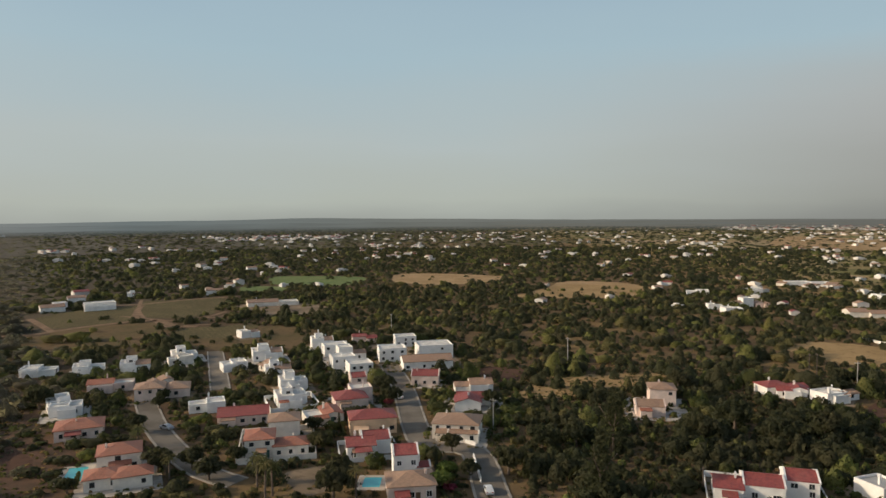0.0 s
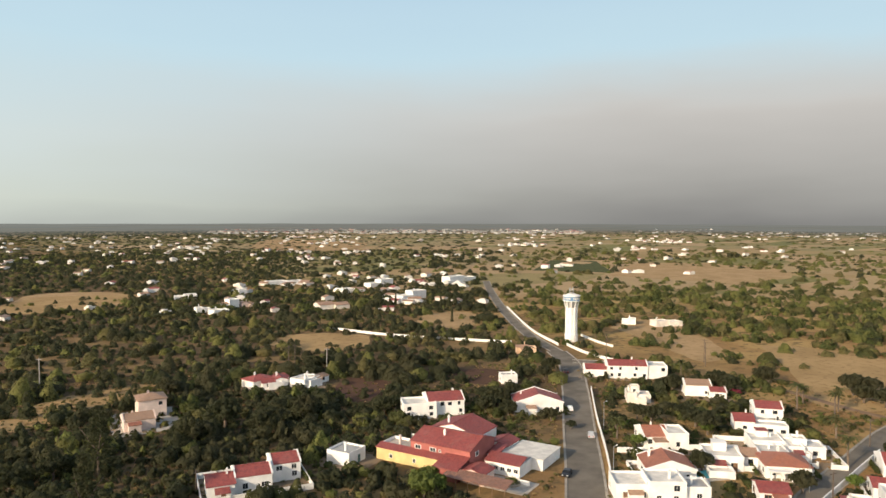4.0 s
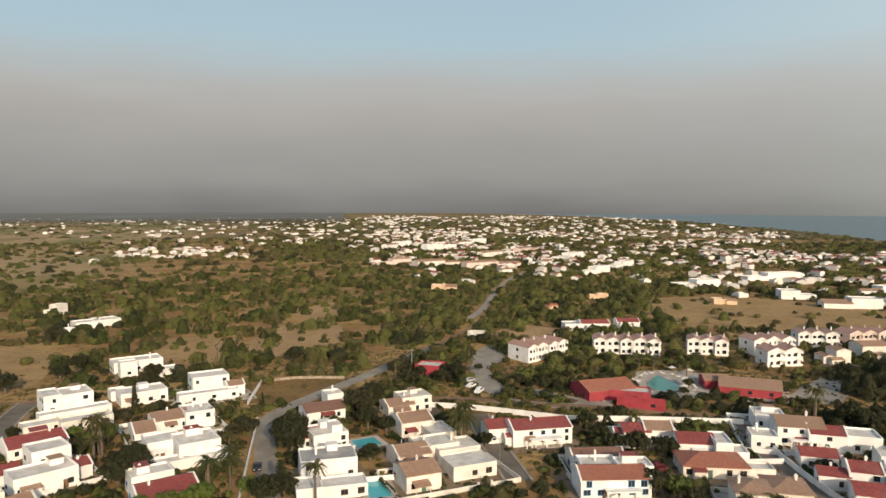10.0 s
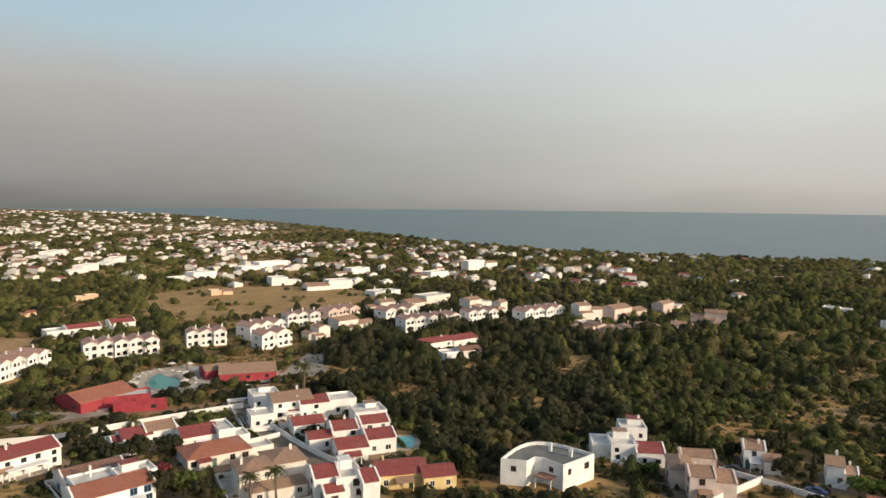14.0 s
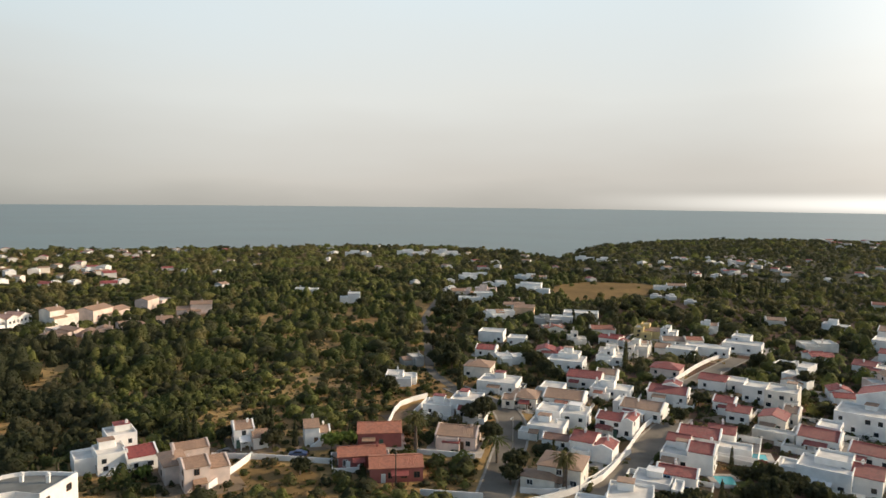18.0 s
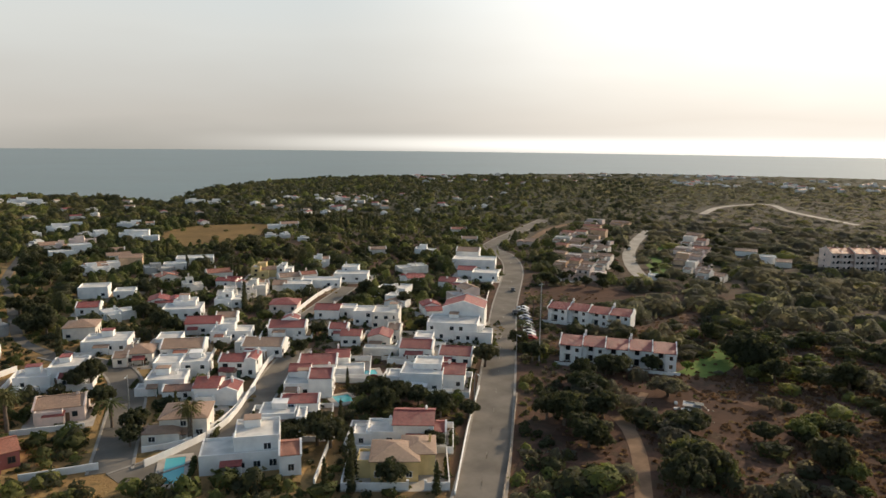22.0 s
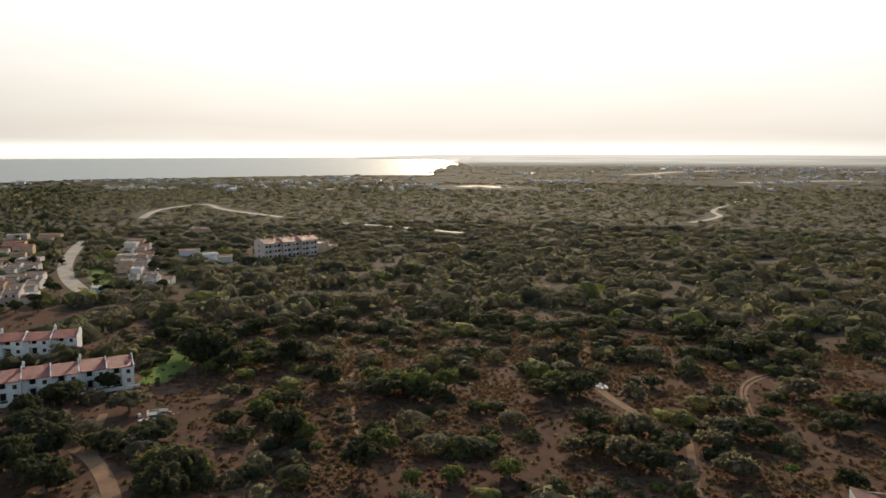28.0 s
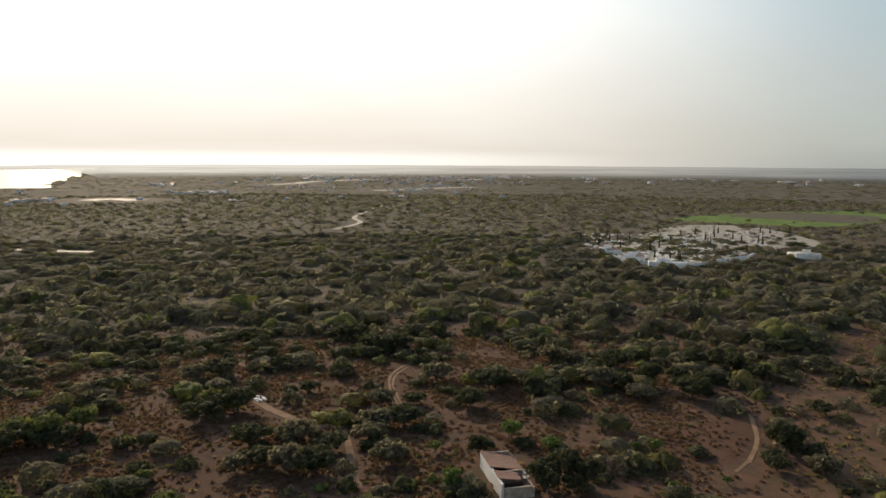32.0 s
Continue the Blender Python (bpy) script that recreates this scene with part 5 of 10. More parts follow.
            for m in (0.35, 0.65, 0.95):
                q.append(cards(rng, 5, 0.32, np.array((0.55, 0.55, 0.2))) + np.array((math.cos(a) * r * m, math.sin(a) * r * m, 1.2 + high * 0.88 * f + 0.15 * m)))
    return leaf_mesh("crown", np.concatenate(q), mat)


def _palm(rng, high, spread, mat):
    q = []
    for k in range(34):
        a, droop = k * 2.39996, rng.uniform(-0.3, 1.0)
        d = np.array((math.cos(a), math.sin(a), 0.0))
        side = np.array((-d[1], d[0], 0.0))
        last = np.array((0, 0, high))
        for m in range(5):
            f = (m + 1) / 5
            nxt = np.array((0, 0, high)) + d * spread * f * (1 - 0.15 * droop) + np.array((0, 0, spread * (0.75 * (1 - droop) * f - 0.75 * f * f)))
            w = 0.34 * (1.15 - f * 0.85)
            w0 = 0.34 * (1.15 - (f - 0.2) * 0.85) if m else 0.1
            sag = np.array((0, 0, -0.22))
            q.append([last, nxt, nxt + side * w + sag * w, last + side * w0 + sag * w0])
            q.append([last, nxt, nxt - side * w + sag * w, last - side * w0 + sag * w0])
            last = nxt
    return leaf_mesh("crown", np.array(q), mat)


def palm_trunk(high):
    def build(bm):
        for k in range(8):
            z = high * k / 8 - (0.3 if k == 0 else 0)
            tube(bm, 0.05 * math.sin(k), 0, z, high * (k + 1) / 8, 0.30 - 0.012 * k, 0.25 - 0.012 * k, 8)
    return mesh_of(build, "trunk", BARK)


TREES = {
    "oak": [(trunk_mesh(2.6, 0.28, 4, k), _broad(_rng, 2.9, 5.4, 520, 0.30, LEAF_DARK)) for k in range(3)],
    "bush": [(trunk_mesh(1.0, 0.22, 4, 50 + k), _broad(_rng, 2.9, 3.2, 420, 0.26, (LEAF_DARK, LEAF_MAQUIS_HAZED, LEAF_DARK)[k])) for k in range(3)],
    "olive": [(trunk_mesh(2.0, 0.24, 4, 9 + k), _broad(_rng, 2.5, 4.2, 420, 0.27, LEAF_OLIVE)) for k in range(3)],
    "fresh": [(trunk_mesh(2.0, 0.2, 3, 20 + k), _broad(_rng, 2.3, 4.4, 420, 0.27, LEAF_BRIGHT)) for k in range(2)],
    "bloom": [(trunk_mesh(1.2, 0.12, 4, 30), _broad(_rng, 2.2, 2.8, 420, 0.22, LEAF_BLOOM))],
    "cypress": [(trunk_mesh(2.0, 0.16, 2, 40), _cypress(_rng, 8.0, LEAF_DARK))],
    "pine": [(trunk_mesh(9.0, 0.3, 3, 41), _norfolk(_rng, 14.0, LEAF_DARK))],
    "palm": [(palm_trunk(7.0), _palm(_rng, 7.0, 2.7, LEAF_PALM)), (palm_trunk(5.0), _palm(_rng, 5.0, 3.2, LEAF_PALM))],
}
TREE_WORDS = {"bush": "broad grey-green evergreen bush", "oak": "dark evergreen oak with a rounded crown", "olive": "grey-green olive tree with a loose crown", "fresh": "bright green garden tree in leaf", "bloom": "crimson bougainvillea in full bloom", "cypress": "tall narrow dark cypress", "pine": "tall tiered dark pine", "palm": "date palm with arching fronds"}
_made = {}


def tree(kind, x, y, size=1.0, n=None):
    """A tree of its kind: built once, then copied."""
    forms = TREES[kind]
    k = int(abs(x * 5 + y * 3)) % len(forms) if n is None else n
    turn = (x * 71 + y * 37) % 360
    m = Matrix.Translation((x, y, floor(x, y) - 0.03)) @ Matrix.Rotation(radians(turn), 4, "Z")
    if (kind, k) not in _made:
        host = new({"bush": "bush", "oak": "oak_tree", "olive": "olive_tree", "fresh": "garden_tree", "cypress": "cypress_tree", "pine": "pine_tree", "palm": "palm_tree", "bloom": "flowering_shrub"}[kind])
        tagged(host, TREE_WORDS[kind] + " on dry ground", {"palm": "palm tree", "bloom": "shrub", "bush": "bush", "oak": "oak", "olive": "olive tree", "cypress": "cypress", "pine": "pine"}.get(kind, "tree"), "scattered trees")
        put("trunk", forms[k][0], host)
        put("crown", forms[k][1], host)
        host.matrix_basis = m
        _made[kind, k] = host
    else:
        host = copy_thing(_made[kind, k], m)
    host.scale = (size, size, size * (0.9 + (turn % 20) / 100))
    mark([(x - 1, y - 1), (x + 1, y - 1), (x + 1, y + 1), (x - 1, y + 1)], 0.0)
    return host

# ---- the plan: fields, roads, houses, single things ----
# fields and bare ground
patch("vine", [(-248.8, 420.2), (-217.9, 381.4), (-203.1, 390.3), (-184.0, 412.3), (-199.9, 446.6), (-210.9, 477.5), (-222.0, 463.9), (-244.4, 449.1)], 0.02)
patch("vine", [(-183.9, 421.3), (-205.7, 477.2), (-186.2, 500.7), (-165.6, 519.5), (-150.5, 454.2), (-152.8, 424.2), (-166.0, 418.0)], 0.02)
patch("brown", [(-204.3, 359.4), (-211.9, 377.4), (-176.6, 399.1), (-164.9, 402.6), (-148.5, 379.9), (-153.9, 350.5), (-175.5, 342.1)], 0.06)
patch("brown", [(-225.8, 350.6), (-203.0, 356.1), (-173.9, 339.0), (-154.0, 344.2), (-148.7, 329.2), (-181.3, 322.3), (-205.0, 317.9)], 0.15)
patch("vine", [(-141.9, 356.5), (-133.9, 375.4), (-106.8, 391.4), (-101.3, 358.0), (-101.6, 338.8), (-130.3, 334.2)], 0.04)
patch("brown", [(-117.7, 320.6), (-132.1, 346.5), (-117.7, 365.1), (-98.0, 383.7), (-69.3, 370.1), (-60.7, 337.4), (-72.1, 319.2), (-92.2, 314.0)], 0.22)
patch("vine", [(-184.4, 425.7), (-171.4, 428.4), (-158.3, 431.2), (-145.3, 433.9), (-150.8, 460.4), (-156.3, 486.9), (-161.8, 513.4), (-180.1, 508.8), (-198.5, 504.1), (-216.8, 499.5), (-206.0, 474.9), (-195.2, 450.3)], 0.02)
patch("vine", [(-138.8, 347.7), (-129.2, 348.0), (-119.5, 348.3), (-109.9, 348.6), (-107.5, 361.8), (-105.0, 374.9), (-102.6, 388.1), (-116.6, 385.2), (-130.5, 382.4), (-144.5, 379.5), (-142.6, 368.9), (-140.7, 358.3)], 0.02)
patch("yard", [(-142.8, 472.5), (-121.2, 490.9), (-79.9, 466.6), (-80.6, 431.7), (-105.1, 424.7), (-130.3, 440.4)], 0.2)
track([(-198.5, 426.0), (-175.3, 413.9), (-154.6, 406.5), (-136.3, 423.6), (-123.0, 443.8), (-102.1, 454.8)], 2.6)
track([(-222.4, 509.2), (-202.1, 457.7), (-182.2, 419.1)], 2.4)
track([(-175.3, 413.9), (-154.7, 384.6), (-142.6, 389.6), (-127.0, 394.2)], 2.2)
patch("green", [(-154.9, 618.4), (-110.2, 600.4), (-78.3, 612.2), (-78.8, 677.4), (-138.7, 695.1), (-170.4, 685.6)], 0.04)
patch("green", [(-162.4, 552.5), (-129.9, 558.2), (-138.9, 593.3), (-172.7, 595.9)], 0.06)
patch("tan", [(-43.8, 619.4), (2.7, 600.9), (48.9, 627.2), (65.5, 664.6), (9, 707.2), (-48.6, 706)], 0.04)
patch("straw", [(50.3, 511.6), (87.8, 498.8), (143.4, 523.1), (170.1, 569.5), (103.6, 588.2)], 0.1)
patch("red", [(11.1, 259.4), (23.5, 250.3), (32.1, 271), (14.6, 276.7)], 0.1)
patch("straw", [(22.7, 231.5), (36.6, 229), (59.9, 239.4), (84.2, 259.6), (68.9, 266.7), (36.2, 252.4)], 0.25)
patch("yard", [(-38, 159.3), (-30.6, 148.8), (-26, 159), (-28.9, 168.2), (-37.8, 164.6)], 0.03)
patch("red", [(-109.6, 168.1), (-100.6, 162.4), (-104.6, 173.8), (-115.8, 182.6), (-117.5, 180.4)], 0.05)
patch("red", [(129.9, 211.5), (125.2, 186.6), (139.2, 193.4), (154.5, 211), (145.1, 223.8)], 0.1)
patch("red", [(172.4, 195.7), (176.1, 181), (188.8, 181.8), (198.9, 194.8), (185, 206.6)], 0.06)
patch("tan", [(250.8, 317.3), (251.1, 285), (278.6, 293.8), (302.4, 326.8), (278, 337.3)], 0.05)
patch("straw", [(151.3, 307.8), (161.4, 277.2), (187.1, 273.7), (202.8, 301.9), (175.7, 324.8)], 0.15)
patch("tan", [(74.8, 536.5), (106.3, 495.8), (152.3, 522.5), (161.1, 596.8), (109.2, 619.3)], 0.06)
patch("tan", [(601, 436.9), (621.3, 338), (721.5, 301.5), (871.6, 406.1), (798, 522)], 0.03)
patch("orchard", [(590.8, 532.6), (600.0, 516.7), (609.2, 500.8), (618.3, 485.0), (627.5, 469.1), (636.7, 453.2), (664.4, 479.3), (692.2, 505.4), (720.0, 531.4), (747.7, 557.5), (775.5, 583.6), (769.8, 594.6), (764.1, 605.6), (758.4, 616.6), (752.7, 627.6), (747.0, 638.6), (715.8, 617.4), (684.5, 596.2), (653.3, 575.0), (622.1, 553.8)], 0.02)
patch("tan", [(576.8, 1239.2), (663.1, 1057.5), (898.6, 1335.9), (824.1, 1637.6)], 0.05)
patch("tan", [(320.9, 231), (304.3, 198.4), (275.1, 151.5), (306.5, 157.7), (359, 212), (357.9, 241.4)], 0.15)
patch("straw", [(277.9, 34.4), (273.3, 16.7), (298.3, 4.7), (335.1, 10.4), (334.4, 36.1)], 0.4)
patch("tan", [(299, 2.5), (279.9, -3.9), (295.5, -21), (313, -41.5), (359.9, -45.1), (358.2, -15.1)], 0.6)
patch("tan", [(635.8, 359.2), (603.6, 304), (686.4, 308.4), (834.1, 380.7), (823.2, 464.3)], 0.03)
patch("straw", [(332.3, 152.9), (282.4, 117), (237.5, 87.4), (269.6, 69.1), (328, 83.8), (345.2, 126.4)], 0.15)
patch("stubble", [(221.1, 0.9), (220.3, -13.3), (230.6, -25.5), (244, -33), (248.1, -5.8)], 0.06)
patch("tan", [(401.5, -23), (370.3, -39.6), (390.9, -56), (438.2, -53.3), (435.3, -34.5)], 0.6)
patch("tan", [(307.9, -112.1), (295.8, -135.8), (313.9, -150.3), (328.8, -131.9)], 0.06)
patch("straw", [(343.7, -216.7), (299.8, -219.9), (281.3, -260), (264.5, -312.9), (309, -359.3), (384.1, -327), (399.9, -265.4)], 0.12)
patch("stubble", [(-136.2, -471.2), (-151.6, -490.9), (-172.0, -499.4), (-212.3, -487.4), (-209.2, -457.8), (-185.3, -425.9), (-148.9, -406.3), (-129.0, -407.6), (-127.0, -430.4)], 0.04)
patch("stubble", [(26, -147.1), (17.3, -141.3), (9, -146.6), (8.9, -157.9), (22.9, -158.6)], 0.3)
patch("straw", [(33, -239.6), (18.8, -231.4), (3.4, -222.7), (0.3, -231), (19.6, -242.1)], 0.15)
patch("red", [(-105.2, -96.2), (-107.9, -83.1), (-127.9, -89.2), (-131.6, -95.2), (-123.3, -102.2)], 0.3)
patch("red", [(-147.1, -113.8), (-132.8, -95.2), (-137.6, -82.1), (-137, -63.4), (-153.5, -66.4), (-156.9, -84.1), (-152.5, -102.5)], 0.14)
patch("red", [(-155.1, -54.2), (-131.2, -42.5), (-134.9, -35.1), (-164.5, -42.5), (-172, -50.6)], 0.2)
patch("red", [(-117, -39.1), (-113.8, -23.5), (-127.1, 2.5), (-155.9, 5.3), (-174.4, 0), (-168.7, -11.3), (-137.8, -13.9), (-132.4, -33.2)], 0.25)
patch("red", [(-177.1, 51.2), (-165.9, 53.3), (-182.8, 62.5), (-199.5, 64.8), (-195.8, 56.2)], 0.1)
patch("red", [(-118.7, 87.1), (-105.3, 99.4), (-110.8, 116.8), (-124.3, 128.7), (-124.7, 107)], 0.25)
patch("red", [(-152.3, 190.8), (-147.4, 204.2), (-178.6, 248.1), (-177.2, 226.5)], 0.1)
patch("lawn", [(-599.7, 478.3), (-539.1, 519.5), (-485.8, 571.7), (-510.9, 693.9), (-603.6, 818.5), (-645.8, 710.7), (-627.8, 563.1)], 0.04)
patch("lawn", [(-163.7, -103.7), (-166.8, -96.8), (-177.3, -95.6), (-202.4, -107), (-202.3, -112.1), (-181.3, -107.5)], 0.02)
patch("lawn", [(-378.1, -262.9), (-388.0, -263.2), (-371.5, -246.2), (-350.4, -235.1), (-352.7, -243.7)], 0.3)
patch("lawn", [(-329.9, -231.3), (-340.7, -230.6), (-314.8, -210.8), (-283.3, -185.8), (-276.2, -186.1), (-292.8, -203.9)], 0.4)
patch("pave", [(230.5, -77.7), (213.1, -76.4), (192.4, -89.1), (187.4, -109.8), (204.2, -100.1), (218.6, -89.5), (239.4, -87.9), (261.9, -101.3), (284.9, -104.9), (277.5, -96), (257.2, -86)], 0)
patch("pave", [(180.9, -167.2), (171.1, -174.6), (179.9, -192.9), (198.7, -202.7), (190.7, -182.2)], 0.1)

# roads, tracks and long walls
track([(-231.2, 359.0), (-218.1, 361.8), (-210.9, 370.1), (-201.1, 386.3), (-181.1, 405.6), (-165.8, 404.8), (-150.2, 385.7), (-137.3, 385.0)], 4.5)
track([(-251.0, 418.1), (-231.9, 395.8), (-210.3, 370.1)], 4)
track([(-181.0, 407.7), (-194.6, 436.2), (-208.9, 477.4)], 4)
track([(-229.0, 478.6), (-211.6, 483.5), (-188.7, 507.4), (-156.9, 526.0)], 3.5)
track([(-165.8, 404.8), (-147.9, 410.3), (-139.6, 443.1)], 3)
road([(354.4, -117.1), (392.0, -138.7), (468.4, -175.7), (537.7, -213.4), (591.4, -249.5)], 4, False, KERB, "pale dusty path up the slope")
road([(117.5, 89.8), (135.6, 104.7), (160, 125.5), (195.8, 155.6), (227.9, 184.2), (245.4, 206)], 8.4)
road([(245.4, 206), (269.5, 245.4), (315.5, 305.7), (384.4, 387.9), (459.8, 473.3)], 5.4)
tree("oak", 181.2, -11.2, 1.7)
tree("oak", 173.9, 25.5, 1.3)
tree("oak", 259.9, 30.7, 1.3)
tree("oak", 211.1, -37.6, 1.4)
tree("pine", 148.2, -6.8, 0.6)
tree("oak", 157.6, 156.5, 1.4)
tree("oak", 150.9, 155.3, 1.3)
tree("oak", 166.9, 158.5, 1.3)
tree("oak", 138.5, 240.9, 1.5)
tree("oak", 145, 240.7, 1.4)
tree("oak", 169.5, 218.9, 1.5)
tree("oak", 155.2, 222, 1.2)
tree("oak", 198.8, 172.7, 1.3)
road([(233.3, 187), (240, 178.3), (238.1, 168.4)], 6)
road([(-22, 280.1), (-14.3, 241.8), (-8.5, 199.4), (-4, 182.1), (7.5, 177.4), (10.7, 145.7)], 7)
road([(-104.2, 313.6), (-79.5, 243.9)], 6)
road([(-99.4, 228.2), (-85.1, 201.5), (-68.7, 177.1), (-57.4, 164), (-48.1, 157.8)], 6)
road([(142.9, 58.4), (162.9, 61.2), (191.6, 63.3), (221.1, 65.4), (240.5, 64.7)], 5.6)
track([(252.7, 108.8), (243.1, 81.8), (240.4, 61.7)], 3.2)
road([(141.4, -4.6), (159.0, -4.7), (178.5, -4.5), (201.4, -5.8), (215.1, -13.9), (224.5, -22.0), (230.5, -27.4), (240.5, -37.0), (257.5, -52.1), (286.5, -77.2)], 5.4, False, CARPARK, "pale dusty lane along a hillside")
track([(286.5, -77.2), (324.6, -107.2)], 3.0, "pale dusty road up a far slope")
road([(191.4, -66.2), (172.9, -62.4), (141.6, -58.7)], 5.5)
road([(212.9, -51.6), (207.7, -66.9), (197.7, -83.2), (185.3, -108.6), (165.3, -138.4)], 3.6, False, PATHDUST, "pale dusty lane behind a long wall")
road([(161.6, -135.2), (134.9, -122.7), (113.2, -115.7), (90.3, -109.2)], 5)
long_wall([(203.7, -49.3), (197.4, -63.5), (178.2, -88.8)], 1.6)
long_wall([(178.2, -88.8), (171.5, -109.6), (161.6, -135.2)], 1.6)
long_wall([(219.7, -0.6), (245.7, -5.5)], 1.4)
long_wall([(245.7, -5.5), (248.3, -17.1), (243.9, -34)], 0.9, "S")
long_wall([(198.9, 329.2), (207.3, 298.1), (221.4, 268.6), (244, 233.2)], 1.3)
long_wall([(337, 326.5), (280.1, 253), (256.8, 214.5)], 1.3)
long_wall([(259.9, 211.9), (250, 191.9), (246.5, 175.8)], 1.3)
long_wall([(286.5, 224.3), (276.6, 205.5), (273.3, 195)], 1.2)
long_wall([(129.4, 91.6), (149.8, 108.7), (173.1, 129.2), (200.1, 151.9)], 1.4)
long_wall([(145.5, 57.1), (173.9, 59), (201.6, 60.9)], 1.7)
long_wall([(141.8, 2.1), (170.4, -0.4), (201.6, -3.2)], 1.5)
long_wall([(30.9, -146.5), (24.5, -164.6)], 1.6)
long_wall([(34.0, -165.5), (22.6, -163.7), (5.4, -159.1)], 1.3)
long_wall([(155.3, -133.3), (135.5, -125.3), (117.1, -119.7), (107.2, -118.1)], 1.5)
long_wall([(-8.1, -183.1), (-12.9, -202.6), (-21.8, -210.6)], 1.5)
long_wall([(151.7, 106.5), (158.2, 100.9)], 1.4)
long_wall([(169.8, 93.4), (177.5, 86.8)], 1.4)
long_wall([(1.3, 188.5), (8.3, 181.4)], 1.2)
long_wall([(7.3, 172.5), (8.3, 156.7)], 1.4)
long_wall([(-14.3, -163.8), (-28.0, -159.2)], 1.3)
long_wall([(-13.2, -140.2), (-25.9, -136.8)], 1.4)
long_wall([(150.3, -23.6), (149.6, -35.5)], 1.3)
long_wall([(172.2, -38.6), (153.9, -34.6)], 1.3)
long_wall([(-85.1, -153.3), (-91.3, -147.5), (-97.5, -141.6)], 1.4)
long_wall([(-105.3, -128.6), (-98.3, -133.1), (-93.7, -139.7)], 1.2)
long_wall([(-55.4, -106.9), (-66.8, -121.2), (-69.1, -122.6)], 1.3)
long_wall([(136.8, -111.7), (133.9, -123.8)], 1.3)
long_wall([(166.0, 96.6), (170.6, 92.7)], 1.5)
road([(-27.2, -134.2), (-35.8, -159.1), (-41.2, -176.5), (-43.2, -194.9), (-38.1, -207.9), (-31.5, -221.9)], 7.2)
road([(-31.5, -221.9), (-27.0, -240.1), (-27.5, -262.0), (-31.5, -305.0), (-34.6, -350.0), (-46.0, -405.0), (-58.6, -456.3), (-69.3, -487.0)], 3.4, False)
road([(-27.2, -130.1), (-35.2, -131.6), (-44.1, -133.3), (-53.6, -139.2), (-63.9, -151.4), (-76.9, -168.4), (-91.8, -184.9)], 6.5)
road([(-103.9, -211.2), (-124.8, -230.8), (-150.2, -253.7)], 6)
long_wall([(-33, -132.6), (-44.4, -137), (-53.8, -143.6), (-64.5, -157.4), (-78.8, -177.9), (-90.5, -188.9)], 1.5)
long_wall([(-105.6, -219.6), (-130.1, -245), (-149.6, -260.2)], 1.5)
long_wall([(-34.3, -139.4), (-42.4, -137.9), (-52.3, -144.2), (-66.7, -159.1)], 1.3)
road([(-73.5, -82.7), (-94.2, -102.4), (-125.4, -133.4), (-178.9, -187.7), (-235.3, -241.3), (-262.2, -275.3), (-280, -307.8), (-341.8, -347.4), (-415, -391.3)], 8.8, dashes=True)
long_wall([(-73.6, -88.7), (-94.8, -110), (-112.9, -127)], 0.8)
long_wall([(-164.1, -183.4), (-199.8, -218.6), (-230.8, -245.4)], 0.8)
road([(-426.8, -299.2), (-394.1, -282.6), (-355.5, -260.1), (-325.8, -240.7), (-300.6, -220.5), (-283.3, -204.3), (-272.9, -193.1)], 7, False, CARPARK, "pale curving estate road")
patch("red", [(-211.3, -205.8), (-231.5, -200.8), (-240.9, -176.2), (-225.9, -162.3), (-204.8, -171.7), (-197, -188.8)], 0.1)
track([(-91.9, -61.6), (-101.5, -69.1), (-113.4, -78.7), (-122.3, -88), (-126.2, -94.5)], 3.2)
track([(-121.5, -86.7), (-132.2, -93.9), (-144.3, -99.6)], 2.0)
tree("oak", -122.7, -95.5, 1.5)
tree("oak", -108, -87.1, 1.4)
tree("oak", -105.1, -63.3, 1.7)
tree("oak", -114.3, -64.3, 1.6)
tree("oak", -121.8, -31.8, 1.6)
tree("oak", -187.3, -68.7, 1.5)
tree("oak", -178.2, -83.5, 1.4)
tree("oak", -169.2, -52.6, 1.5)
tree("oak", -136.3, -52, 1.5)
track([(-305.4, -301.6), (-338.4, -325.0), (-370.1, -344.7), (-400.5, -357.0), (-429.0, -363.7)], 5, "pale dirt road beside a new estate")
road([(-7.7, -191.4), (-13.4, -193.9), (-20, -201.7), (-27.2, -209.2)], 6, False, PATHDUST, "pale dusty lane")
track([(-188.3, 13.2), (-179.4, 16.9), (-170.2, 20.1), (-163.1, 23.9), (-157.9, 27.6), (-154.6, 31.4), (-152.4, 34.1)], 2.2)
track([(-152.4, 34.1), (-144.9, 33.4), (-137.7, 32.4), (-129.1, 31.0), (-122.0, 30.2)], 1.6)
track([(-195.9, 65.2), (-192.5, 60.7), (-186.5, 56.1), (-179.4, 53.4), (-171.1, 51.8), (-162.1, 50.5)], 0.7)
track([(-193.5, 64.4), (-189.7, 60.3), (-184.8, 56.7), (-178.8, 54.3), (-171.3, 52.9), (-163.1, 51.7)], 0.7)
track([(-181.3, -49.2), (-174.4, -49.5), (-168.2, -47.9), (-160.5, -43.9), (-150.3, -41.0), (-141.3, -37.7), (-132.9, -35.7)], 0.8)
track([(-124.3, 128.7), (-113.2, 119.3), (-104.8, 108.5)], 1.0)
road([(-574.6, -346.4), (-641.2, -372.0), (-691.3, -376.6), (-727.9, -361.6), (-675.8, -318.5), (-637.0, -273.0), (-602.9, -227.5)], 7, False, CARPARK, "pale road along a far slope")
